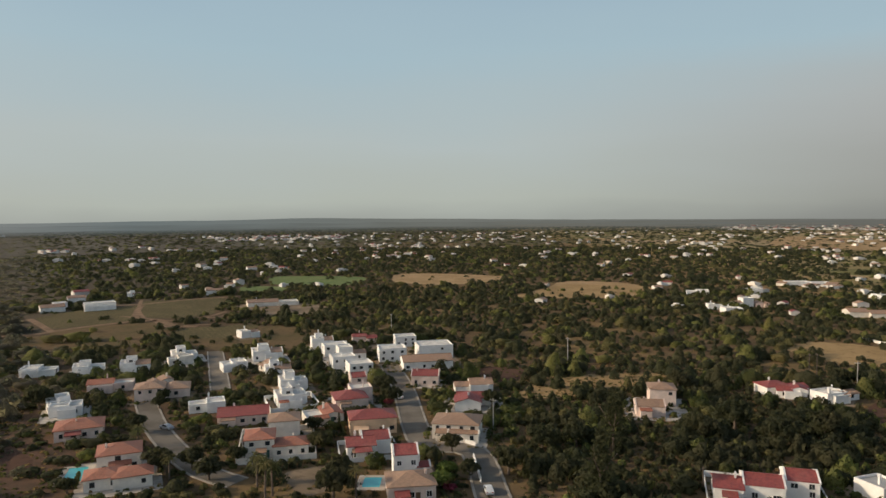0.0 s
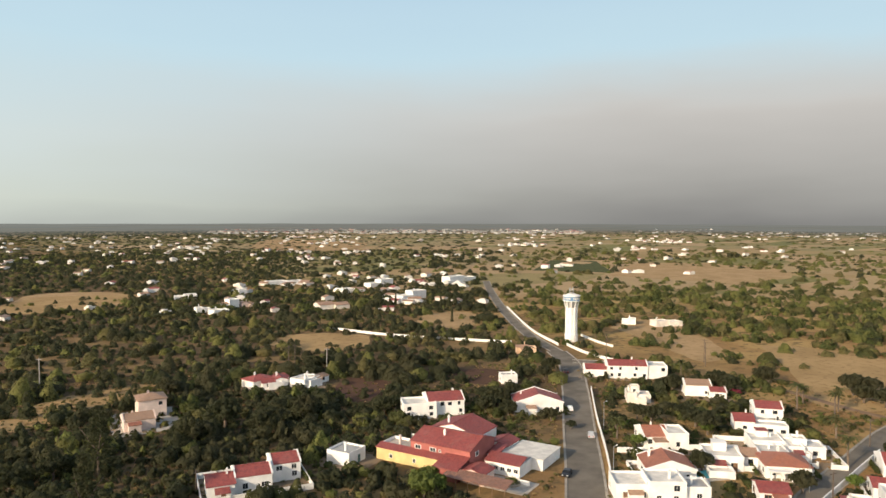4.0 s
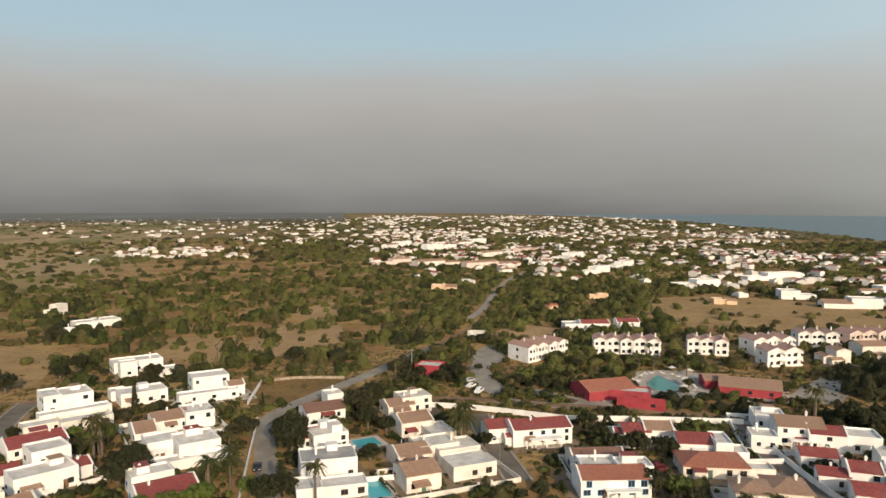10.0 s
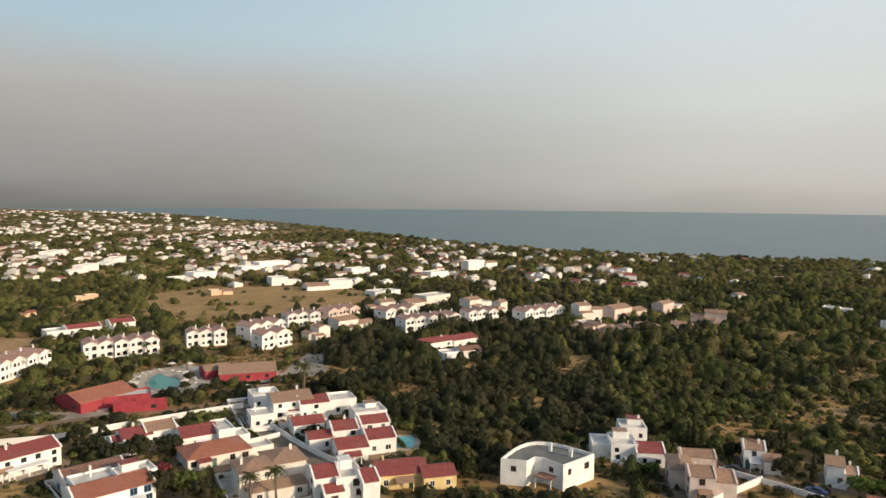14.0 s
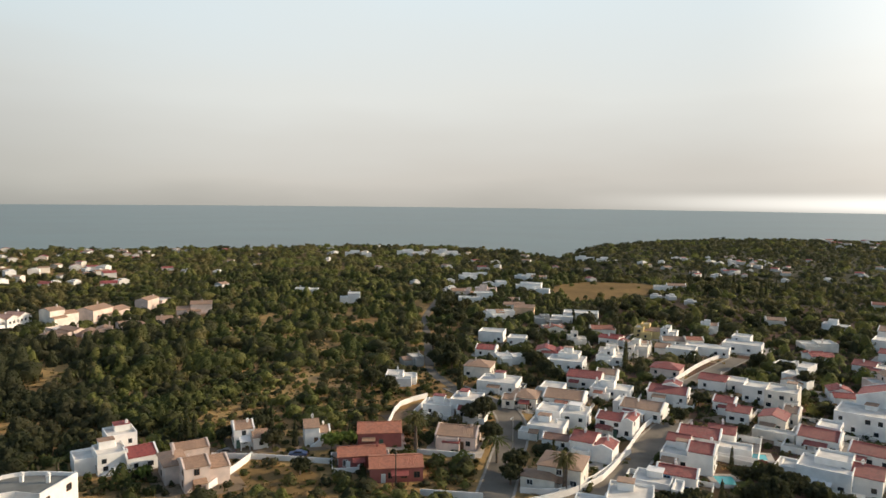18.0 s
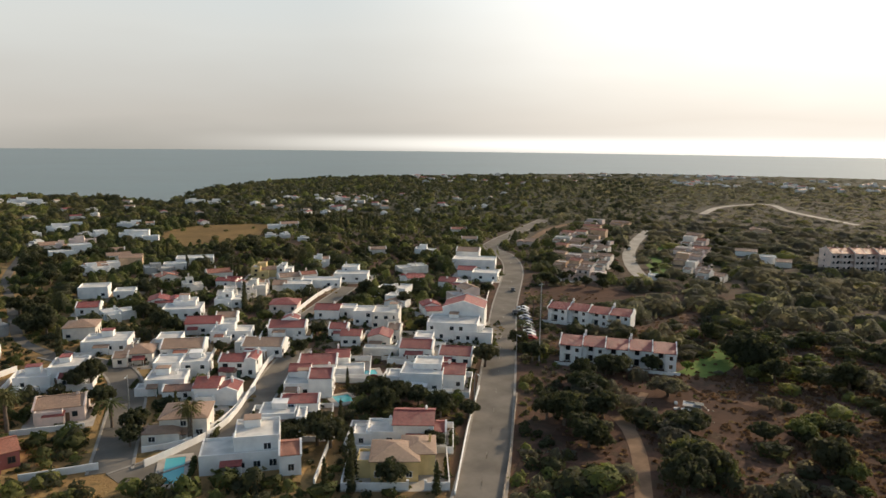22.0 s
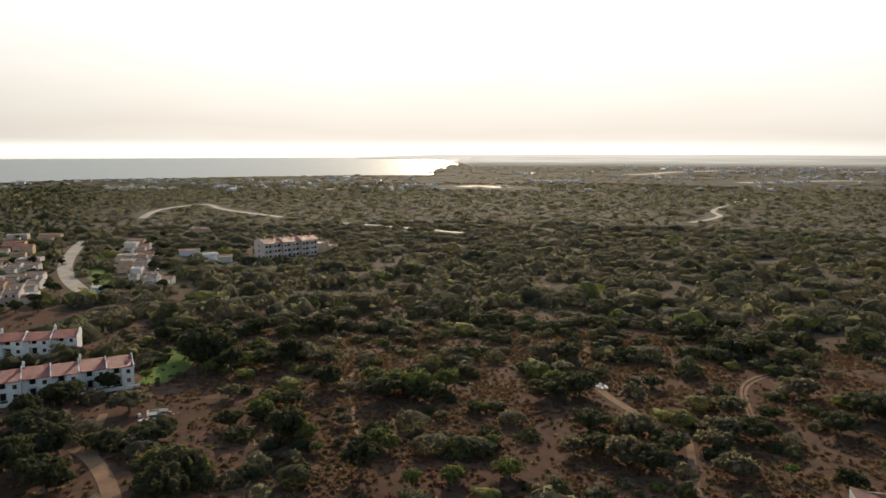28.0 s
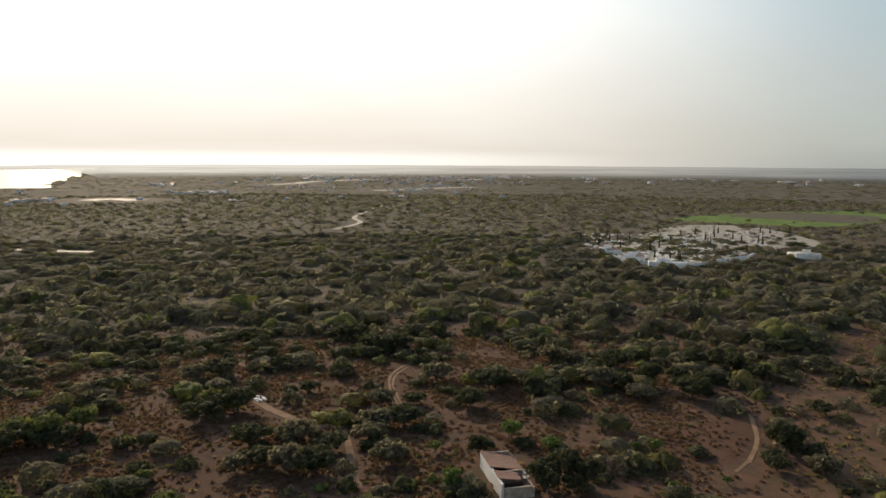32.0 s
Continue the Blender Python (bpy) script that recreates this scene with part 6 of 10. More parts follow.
road([(-564.6, -170.1), (-550.2, -133.3), (-532.8, -97.8), (-516.2, -69.0), (-500.7, -42.1)], 6, False, CARPARK, "pale road along a far slope")
road([(-605.4, 130.6), (-637.2, 154.7), (-670.9, 170.7), (-718.8, 176.2), (-792.5, 207), (-903.8, 261.1)], 5, False, CARPARK, "pale lane far off in the scrub")
FAR_BEDS = [[(-1672.8, 215.5), (-1842.2, 332.7), (-2007.7, 542.7), (-1957, 812.9), (-2020.3, 936)], [(-1297.5, 361.6), (-1380.4, 495.6), (-1448, 643.8)], [(-1102.1, -117.7), (-1139.5, -89.1), (-1080.4, -49.4)]]
for _line in FAR_BEDS:
    road(_line, 34, False, CARPARK, "pale dry river bed far off on the plain")
track([(-486.7, 29.1), (-485.9, 89.8)], 4)
long_wall([(-117, -117.5), (-93.6, -95.3), (-77.2, -80.4)], 0.8, "S")

# houses of several blocks along the lanes and streets
villa(-38.9, -142.8, 150.8, "C", [(0, 9.4, -0, 9, 4.6, "TH"), (-3.1, 7.4, -2.4, 4, 2.6, "TH")])
villa(-51.0, -157.9, 146.1, "W", [(0, 5.4, -0, 8, 4.4, "R"), (5.2, 4.8, 0.1, 7, 3.4, "r"), (0.8, 4.1, -2.1, 3, 2.4, "F")])
villa(-62.8, -173.5, 144.1, "W", [(0, 6.9, -0, 7, 4.4, "R"), (6.9, 2.8, -0.1, 8, 4.8, "r")])
villa(-43.8, -172.1, 151.7, "W", [(0, 9.4, -0, 8, 3.2, "F"), (0.1, 6.6, 8.9, 8, 4.6, "F"), (6.4, 7.2, 10.4, 8, 4.2, "F"), (5.3, 6.9, -5.6, 5, 2.5, "B"), (-2, 4.6, -1.2, 4, 1.6, "F")])
villa(-45.3, -198.7, 155.1, "C", [(0, 7.8, -0, 9, 3.2, "TH"), (-2.2, 3.8, -1.5, 6, 2.7, "T")])
villa(-55.3, -198.4, 152.4, "W", [(0, 11.7, -0, 10, 3, "T"), (-2.7, 7, 6.7, 8, 3.6, "F")])
villa(-74.5, -186.9, 142.3, "W", [(0, 11.6, -0, 9, 3.3, "T"), (-3, 4.6, 3.8, 7, 2.8, "F")])
villa(-89.1, -201.3, 146.1, "W", [(0, 11.6, -0, 9, 3.2, "R"), (3.8, 5.2, 4.3, 6, 4.6, "r")])
villa(-79.9, -161.7, 145.7, "W", [(0, 9.8, -0, 9, 3.5, "R"), (6.5, 6.4, 5.1, 7, 3.8, "R"), (8.7, 8.5, -0.6, 5, 1.9, "F")])
villa(-70.3, -150.6, 145.0, "W", [(0, 6.7, -0, 8, 3, "F"), (0.4, 5, 5.9, 6, 4.6, "R"), (6.1, 5.7, -0.9, 8, 5, "R")])
villa(-57.0, -135.0, 147.1, "W", [(0, 7.7, -0, 7, 3.5, "F"), (4, 8.3, 5, 6, 4.3, "R"), (8.2, 1.9, -2.2, 6, 3.6, "F")])
villa(-40.0, -122.7, 154.0, "W", [(0, 14.6, -0, 8, 3.4, "F"), (6.2, 8.5, 1.7, 9, 5.8, "F"), (14.6, 4, -2.8, 7, 4, "O")])
villa(-64.2, -101.7, 143.7, "Y", [(0, 8.8, -0, 9, 4, "TH"), (5.7, 6.2, 2.6, 8, 4.2, "TH"), (-2.6, 3, 1.6, 5, 3, "F")])
villa(-75.9, -111.6, 140.8, "W", [(0, 8.3, -0, 9, 4.8, "R"), (-5.6, 6.2, -0.1, 7, 2.8, "F"), (6.9, 3.9, 0.2, 6, 3.3, "R"), (-8.3, 3.6, -0.3, 5, 2.4, "F")])
villa(-95.2, -137.1, 136.2, "W", [(0, 10.7, -0, 9, 4.4, "F"), (2.8, 7.2, 4.8, 7, 5.4, "F"), (10.2, 5.8, 3.2, 9, 4, "R"), (-3.9, 4.2, 2.7, 6, 2.4, "F")])
villa(-109.4, -157.9, 136.3, "W", [(0, 9.4, -0, 9, 3.7, "R"), (3.5, 5.3, 6.3, 7, 4.8, "F")])
villa(-115.8, -147.7, 132.9, "W", [(0, 9.2, -0, 9, 3.1, "R")])
villa(-128.1, -169.6, 133.9, "W", [(0, 15.9, -0, 12, 5.4, "F"), (3.4, 13.8, 12, 12, 8, "r"), (8.6, 12, -0.8, 6, 3, "F")])
villa(-121.0, -190.5, 139.6, "C", [(0, 8.9, -0, 10, 5.4, "F"), (5.4, 4, -3, 4, 3.2, "F")])
villa(-118.7, -198.4, 139.1, "W", [(0, 9.8, -0, 8, 4.6, "F"), (-15, 8.5, 7.1, 8, 3.4, "R"), (-6.9, 5.7, 9, 7, 3.2, "F")])
villa(-108.0, -172.4, 137.9, "C", [(0, 6.8, -0, 8, 3.8, "r"), (4.7, 4, 8, 7, 4, "T"), (-0.2, 10.1, -6.5, 4, 1.8, "F")])
villa(-103.9, -189.0, 141.2, "W", [(0, 5.8, -0, 7, 3.3, "R"), (5.1, 5.9, -8, 7, 3.4, "R")])
villa(-103.2, -231.2, 144.0, "P", [(0, 9.9, -0, 9, 3, "RH")])
villa(-122.1, -259.9, 144.8, "W", [(0, 11, -0, 9, 3, "F"), (5.9, 16.7, 8.8, 8, 2.9, "F"), (-4.8, 5.4, 2.7, 8, 2.6, "T")])
villa(-123.8, -296.1, 147.3, "Y", [(0, 11, -0, 9, 4.4, "F")])
villa(-134.2, -291.6, 145.3, "W", [(0, 6.7, -0, 8, 4.2, "F")])
villa(-150.0, -267.3, 140.7, "W", [(0, 14.9, -0, 9, 3.2, "F"), (2, 7.4, 9.8, 7, 4.6, "F")])
villa(-212.8, -261.5, 132.9, "W", [(0, 21.1, -0, 12, 4.6, "F"), (-0.6, 11.8, 19.4, 10, 6, "T")])
villa(-202.4, -234.7, 131.2, "W", [(0, 11.8, -0, 10, 3.2, "F"), (-7.8, 8, 8.6, 8, 3, "R")])
villa(-26.3, -192.3, 158.2, "W", [(0, 8.4, -0, 9, 4.4, "F"), (2.5, 6.2, -2.1, 4, 2.6, "R"), (-7.5, 8.3, -1.6, 7, 2.8, "F")])
villa(-19.5, -167.6, 161.4, "P", [(0, 10.1, -0, 9, 3.2, "T"), (0.5, 5.5, -1.5, 4, 2.6, "F")])
villa(-38.4, -216.8, 153.9, "W", [(0, 12.7, -0, 10, 3, "F"), (0.3, 7.2, 1.5, 4, 2.4, "F")])
villa(-36.9, -234.3, 157.0, "C", [(0, 9.2, -0, 9, 4, "TH")])
villa(-52.4, -293.7, 157.9, "W", [(0, 10.7, -0, 9, 4, "F"), (13.4, 7.7, -5.2, 8, 3, "F")])
villa(-46.2, -265.1, 158.1, "W", [(0, 7.7, -0, 8, 3, "R")])
villa(-68.8, -243.1, 152.2, "W", [(0, 13, -0, 10, 3.2, "F"), (2.9, 7.5, 6.5, 7, 4.4, "F")])
villa(-69.1, -219.4, 150.5, "W", [(0, 10.7, -0, 9, 3.6, "R"), (7.8, 6.8, 9.9, 7, 3, "T")])
villa(-72.6, -206.6, 148.6, "W", [(0, 12, -0, 9, 2.8, "F")])
villa(-89.4, -248.8, 148.2, "W", [(0, 10.2, -0, 9, 3, "F")])
villa(-105.8, -261.0, 145.9, "C", [(0, 8.4, -0, 8, 4.2, "F")])
villa(-0.3, -168.9, 179.9, "V", [(0, 10.8, -0, 9, 3.6, "O")])
villa(4.1, -155.2, -176.5, "V", [(-0, 10.8, 0, 7, 3, "O")])
villa(-2.9, -147.2, -179.1, "V", [(-0, 11.6, 0, 8, 3.2, "O")])
villa(56.4, -156.5, -152.2, "W", [(-0, 6.3, 0, 8, 4.2, "F"), (-4.2, 5, 2.5, 7, 3.2, "F"), (5.7, 6.5, -1.9, 8, 3.4, "R"), (3.3, 6.5, 8, 7, 5.6, "F")])
villa(35.4, -145.5, -156.3, "P", [(-0, 5.2, 0, 7, 5.2, "T"), (-2.9, 4.8, 6, 9, 4.2, "TH"), (4.2, 5.5, 1.6, 8, 3.8, "T"), (1.1, 7.6, 17.1, 6, 3.2, "T")])
villa(29.7, -171.3, -164.2, "W", [(-0, 4.7, 0, 7, 4.6, "T"), (4.2, 3.6, -2.5, 6, 3, "T")])
villa(12.7, -171.3, -171.8, "W", [(-0, 3.5, 0, 7, 4.6, "T"), (3.6, 2.7, 0.7, 6, 2.8, "T")])
villa(156.6, -94.1, -109.0, "W", [(-0, 6.9, 0, 8, 3.2, "R"), (5.6, 7.4, 0.6, 8, 3.6, "T"), (-2.2, 4.1, 1.1, 5, 2.3, "R")])
villa(144.3, -102.1, -113.3, "W", [(-0, 8.7, 0, 9, 3.6, "R"), (8.1, 4, -2.4, 9, 4.4, "F"), (11.6, 4.3, -2.1, 6, 2.2, "F")])
villa(133.0, -95.3, -111.6, "C", [(-0, 14.6, 0, 10, 2.7, "OH"), (13.2, 7.4, 1, 5, 1.8, "F")])
villa(140.6, -71.8, -103.0, "C", [(-0, 12.3, 0, 9, 3.5, "B")])
villa(128.7, -67.4, -103.6, "W", [(-0, 15.1, 0, 9, 4.2, "O"), (1.6, 8.5, 5.4, 7, 4.6, "F"), (9.4, 7.6, 4, 6, 5, "F")])
villa(112.3, -92.7, -117.5, "C", [(-0, 7.5, 0, 8, 5.2, "TH"), (6.8, 8.1, 2.2, 9, 5, "TH"), (1.4, 11.6, -4.6, 5, 2.6, "TH")])
villa(98.3, -100.0, -123.5, "W", [(-0, 5.4, 0, 8, 5, "R"), (4.3, 6.1, -1.5, 9, 4.6, "F"), (9.2, 3.6, -4.2, 8, 4.4, "R"), (1.4, 4.4, -3.3, 5, 3, "R")])
villa(144.6, -131.5, -120.3, "W", [(-0, 11.2, 0, 10, 5.2, "T"), (-3.3, 8.2, 13.5, 8, 3.6, "F"), (-7, 6.4, -4.4, 7, 3.2, "F")])
villa(139.5, -136.6, -122.4, "W", [(-0, 8.7, 0, 8, 4.4, "R"), (8.9, 7.7, 0.6, 8, 4, "F"), (-4.5, 8, -13.8, 7, 3.2, "R")])
villa(116.3, -124.9, -125.0, "W", [(-0, 6.7, 0, 8, 4.6, "R"), (-5.8, 6.1, -0.1, 6, 3.2, "R"), (8.9, 8.8, 12.4, 8, 4.2, "F")])
villa(108.6, -118.6, -125.5, "W", [(-0, 7.2, 0, 8, 3.4, "R"), (7.7, 7.4, 3.1, 8, 3.8, "R"), (8.3, 7.5, 11.4, 7, 5, "R")])
villa(91.4, -112.1, -130.8, "Y", [(-0, 11, 0, 9, 3.2, "R"), (9.5, 7.2, -2.6, 7, 3, "R")])
villa(223.2, 56.5, -65.8, "W", [(0, 5, 0, 10, 5.4, "F"), (4.8, 8.4, -1, 10, 5.2, "F"), (-2.7, 19, -8.5, 5, 2.2, "F")])
villa(203.5, 56.6, -64.5, "C", [(0, 9.3, 0, 6, 2.4, "F"), (8.4, 13.4, -2.7, 6, 2.6, "F")])
villa(272.0, 45.7, -70.5, "W", [(0, 17.1, 0, 9, 3.8, "F"), (1, 5.7, -6.6, 5, 5, "F"), (12.3, 7, -14.4, 6, 2.6, "F")])
villa(226.7, 36.4, -70.9, "W", [(0, 13.7, 0, 9, 3.6, "F"), (-1.3, 4.8, 8.9, 6, 2.6, "F")])
villa(236.1, 16.4, -76.0, "W", [(0, 11.7, 0, 9, 5, "F"), (-6, 18.3, -10.7, 5, 2.6, "F"), (9.4, 5.5, -7.5, 6, 3.4, "T")])
villa(198.4, 23.9, -73.1, "W", [(0, 9.3, 0, 9, 3.2, "T"), (8, 7.9, -1.3, 9, 4.2, "F"), (-5.8, 5.7, -6, 10, 2.6, "T")])
villa(177.1, 22.9, -72.6, "W", [(0, 8.3, 0, 8, 3.8, "F"), (5.8, 9.8, -7, 10, 4.4, "F"), (-1.8, 18.9, -9.9, 5, 1.8, "F")])
villa(160.3, 46.8, -61.7, "W", [(0, 12.7, 0, 8, 4, "F"), (5.6, 8.1, 8.4, 8, 6.2, "F"), (-0.5, 4.4, 9.9, 7, 2.8, "R"), (12.8, 3.7, 3.1, 6, 3, "R")])
villa(185.6, 55.1, -61.5, "W", [(0, 13.5, 0, 10, 2.8, "R")])
villa(145.1, 20.7, -69.9, "W", [(0, 12.1, 0, 9, 3.4, "R"), (0.9, 8.8, 10.2, 6, 4, "F")])
villa(145.7, 49.6, -59.2, "C", [(0, 11.7, 0, 9, 3, "F")])
villa(195.9, -16.7, -78.9, "W", [(0, 11.3, 0, 9, 3, "B"), (9.4, 5.1, 10.8, 6, 4, "F")])
villa(170.7, -16.0, -79.4, "W", [(0, 9.1, 0, 9, 4.2, "F"), (-1.4, 5.9, 4.1, 8, 3, "R"), (5.3, 2.7, 1.6, 5, 5.6, "F")])
villa(152.9, -11.5, -90.3, "W", [(-0, 12.6, 0, 9, 4.6, "G"), (-1.7, 5.4, -10.2, 7, 2.6, "F"), (3.7, 9.6, -9.9, 6, 2.4, "F")])
villa(194.6, -39.8, -81.6, "C", [(0, 8.6, 0, 8, 3.2, "T"), (5.1, 9.3, 1.6, 8, 4.4, "F")])
villa(176.4, -39.6, -82.6, "C", [(0, 9.1, 0, 9, 4, "T"), (5.5, 6.7, -8.3, 10, 2.5, "F")])
villa(154.9, -34.1, -82.4, "C", [(0, 8.6, 0, 9, 3, "T"), (6.4, 10.2, 2.3, 8, 3.4, "F"), (10.1, 10.9, -0.6, 8, 2.9, "F")])
villa(141.4, -32.8, -83.1, "C", [(0, 8.1, 0, 9, 3.8, "T"), (11.9, 10.8, 2, 9, 2.9, "F")])
villa(161.9, -65.5, -94.0, "W", [(-0, 16, 0, 9, 4.4, "R"), (-5.4, 6.9, 3.8, 8, 4, "R"), (-1.7, 3.6, 1.1, 3, 2.4, "R")])
villa(218.9, 158.5, -46.1, "W", [(0, 15, 0, 9, 5, "R"), (14.9, 7.6, 0.6, 8, 4.6, "F"), (-8.3, 9.6, 2, 8, 3, "R")])
villa(194.6, 132.9, -47.7, "C", [(0, 7.8, 0, 7, 3, "F")])
villa(217.8, 125.5, -50.0, "W", [(0, 8.7, 0, 8, 3.8, "T"), (7.3, 5.6, -3.3, 6, 2.6, "R")])
villa(206.0, 95.8, -55.1, "W", [(0, 8, 0, 8, 4.3, "R"), (-7.2, 5.4, -11.6, 8, 3.2, "R"), (-2.3, 9, -13.5, 5, 2.6, "F")])
villa(160.6, 104.2, -41.0, "W", [(0, 7, 0, 10, 2.9, "O"), (5.7, 5.5, -2.2, 8, 4, "F")])
villa(139.7, 89.8, -43.3, "W", [(0, 11.4, 0, 10, 3.1, "o")])
villa(157.7, 84.8, -49.7, "W", [(0, 8.6, 0, 9, 3.2, "F"), (-0.4, 5.8, -5.6, 4, 1.3, "F")])
villa(178.1, 83.4, -50.9, "W", [(0, 8.4, 0, 8, 3, "F"), (-5.4, 4.7, -11.4, 7, 2.7, "T"), (-0.6, 7.3, -10.5, 8, 3.2, "F")])
villa(163.2, 72.9, -49.9, "W", [(0, 10.2, 0, 10, 3.1, "OH")])
villa(180.3, 74.9, -53.4, "W", [(0, 9.3, 0, 8, 3, "F")])
villa(125.0, 88.0, -42.9, "W", [(0, 7.4, 0, 8, 3.4, "F"), (6.9, 7.9, -1.5, 8, 4.6, "F"), (15, 5.3, -0.6, 6, 3.2, "G")])
villa(147.1, 66.8, -51.6, "W", [(0, 6.3, 0, 7, 2.8, "R")])
villa(126.6, 165.7, -29.4, "W", [(0, 10.1, 0, 8, 4.4, "F"), (7.7, 11.6, 2.1, 10, 4.8, "R")])
villa(157.6, 148.8, -38.7, "W", [(0, 15.2, 0, 10, 3.4, "r")])
villa(58.3, 207.9, -9.7, "P", [(0, 8.5, 0, 8, 3, "T"), (5.4, 8.1, 12.2, 8, 5.4, "TH")])
villa(57.4, 145.3, -17.5, "W", [(0, 5.9, 0, 8, 3.2, "R"), (6.1, 8.1, 1.8, 8, 3.7, "R"), (14.8, 6.6, 5.6, 8, 4.2, "R")])
villa(-50.7, 173.0, 12.3, "C", [(0, 7.4, 0, 9, 4.8, "OH"), (7.1, 8.8, -0.9, 7, 3, "OH"), (5.6, 8.3, 12, 8, 5.6, "TH")])
villa(-66.3, 199.9, 14.3, "P", [(0, 14.6, 0, 10, 2.9, "R")])
villa(-26.3, 191.2, 11.8, "O", [(0, 13.1, 0, 9, 4.4, "RH")])
villa(-24.6, 172.4, 12.1, "W", [(0, 7.3, 0, 8, 3.2, "R"), (4.1, 7.3, 2.4, 8, 3.8, "R")])
villa(-11.8, 158.1, 8.3, "W", [(0, 5.8, 0, 8, 6, "R"), (5.1, 3.4, -0.2, 4, 3, "R")])
villa(-12.1, 145.6, 8.7, "P", [(0, 10.3, 0, 9, 3.4, "TH")])
villa(-3.4, 188.2, -9.0, "C", [(0, 12.8, 0, 10, 4.2, "TH"), (4.7, 8.4, -2.7, 3, 2.6, "T")])
villa(-15.8, 270.8, 11.3, "W", [(0, 19.8, 0, 11, 3.4, "T"), (-7.7, 11.4, 17.8, 10, 5.2, "F"), (9.5, 14.8, 20.6, 12, 5.2, "F"), (3.1, 9.8, 49.1, 8, 4.4, "F")])
villa(-43.8, 271.8, 19.1, "W", [(0, 9.3, 0, 9, 4.8, "F"), (3.8, 9, -14.6, 9, 4.8, "F"), (1.4, 10.2, 28.5, 9, 4.4, "F")])
villa(-60.3, 315.8, 16.8, "W", [(0, 9.8, 0, 9, 4.4, "F")])
villa(-80.4, 290.0, 19.5, "W", [(0, 12.4, 0, 10, 3.8, "F")])
villa(-67.9, 261.4, 18.6, "W", [(0, 9.7, 0, 8, 3.2, "F")])
villa(-56.8, 238.6, 19.4, "W", [(0, 9.6, 0, 9, 3.8, "F")])
villa(-53.1, 218.9, 21.6, "W", [(0, 9.7, 0, 10, 3.4, "F")])
villa(-34.2, 216.5, 17.0, "P", [(0, 10.3, 0, 10, 3.2, "RH"), (6.2, 7.2, 8.3, 7, 4, "F")])
villa(-32.6, 241.6, 15.7, "P", [(0, 5.4, 0, 7, 4.4, "R")])
villa(-11.8, 246.5, -3.3, "P", [(0, 9.8, 0, 9, 3.8, "R")])
villa(-106.9, 187.0, 23.8, "P", [(0, 12.2, 0, 10, 3.1, "OH")])
villa(-102.9, 227.7, 18.3, "P", [(0, 9.3, 0, 9, 4.2, "TH"), (8.2, 9, 2.2, 9, 3, "TH")])
villa(-83.2, 163.1, 23.0, "C", [(0, 9.8, 0, 9, 4.4, "OH"), (-2.1, 7.8, -10.8, 7, 2.8, "OH"), (3.9, 8.3, -12.1, 7, 2.8, "OH")])
villa(-127.9, 271.0, 21.3, "W", [(0, 11.1, 0, 9, 3.2, "F")])
villa(-144.9, 267.7, 24.4, "W", [(0, 11.5, 0, 9, 2.6, "F")])
villa(-425.2, -355.8, 109.1, "P", [(0, 13, -0, 6, 2.9, "F"), (5.4, 9, -18, 4, 2.4, "T")])
villa(-431.3, -336.5, 105.7, "O", [(0, 14, -0, 6, 2.9, "T"), (3.4, 9.7, -11.7, 4, 2.4, "T")])
villa(-391.1, -330.1, 112.6, "O", [(0, 12.3, -0, 6, 3.1, "O"), (2.5, 8.5, -11.8, 4, 2.4, "T")])
villa(-351.7, -315.2, 109.9, "P", [(0, 8.4, -0, 6, 2.9, "O"), (1.3, 6.2, -6.2, 4, 2.4, "T")])
villa(-360.1, -310.7, 113.6, "C", [(0, 7.4, -0, 6, 3.1, "O"), (2.5, 5.5, -11.8, 4, 2.4, "T")])
villa(-365.5, -302.7, 112.0, "O", [(0, 10.8, -0, 6, 4.6, "O"), (3.2, 7.5, -13.9, 4, 2.4, "T")])
villa(-327.3, -299.1, 116.4, "C", [(0, 9.8, -0, 6, 2.9, "F"), (2, 6.8, -10.8, 4, 2.4, "T")])
villa(-327.6, -285.6, 112.2, "O", [(0, 9.5, -0, 6, 2.9, "T"), (0.5, 6.8, -4.6, 4, 2.4, "T")])
villa(-332.1, -272.5, 107.3, "P", [(0, 11.3, -0, 6, 3.1, "F"), (-0.7, 7.9, -1.1, 4, 2.4, "T")])
villa(-303.2, -275.8, 115.9, "O", [(0, 6.3, -0, 6, 3.1, "O"), (2.6, 4.7, -12.5, 4, 2.4, "T")])
villa(-306.2, -268.5, 112.2, "P", [(0, 6.7, -0, 6, 2.9, "F"), (1.5, 5, -7.4, 4, 2.4, "T")])
villa(-310.7, -262.3, 108.8, "C", [(0, 6.8, -0, 6, 3.1, "T"), (1.7, 5.1, -7, 4, 2.4, "T")])
villa(-315.8, -255.7, 108.5, "C", [(0, 6.5, -0, 6, 2.9, "T"), (0.9, 4.9, -5.3, 4, 2.4, "T")])
villa(-278.9, -255.8, 116.3, "O", [(0, 6.8, -0, 6, 3.1, "T"), (1.5, 5, -8.3, 4, 2.4, "T")])
villa(-280.2, -247.2, 113.6, "P", [(0, 7.5, -0, 6, 2.9, "F"), (0.2, 4.6, -3.5, 4, 2.4, "T")])
villa(-285.5, -241.2, 109.6, "P", [(0, 7.8, -0, 6, 3.1, "T"), (0.7, 5.6, -4.5, 4, 2.4, "T")])
villa(-291.7, -236.6, 109.3, "C", [(0, 8, -0, 6, 3.1, "T"), (1, 5.7, -5.6, 4, 2.4, "T")])
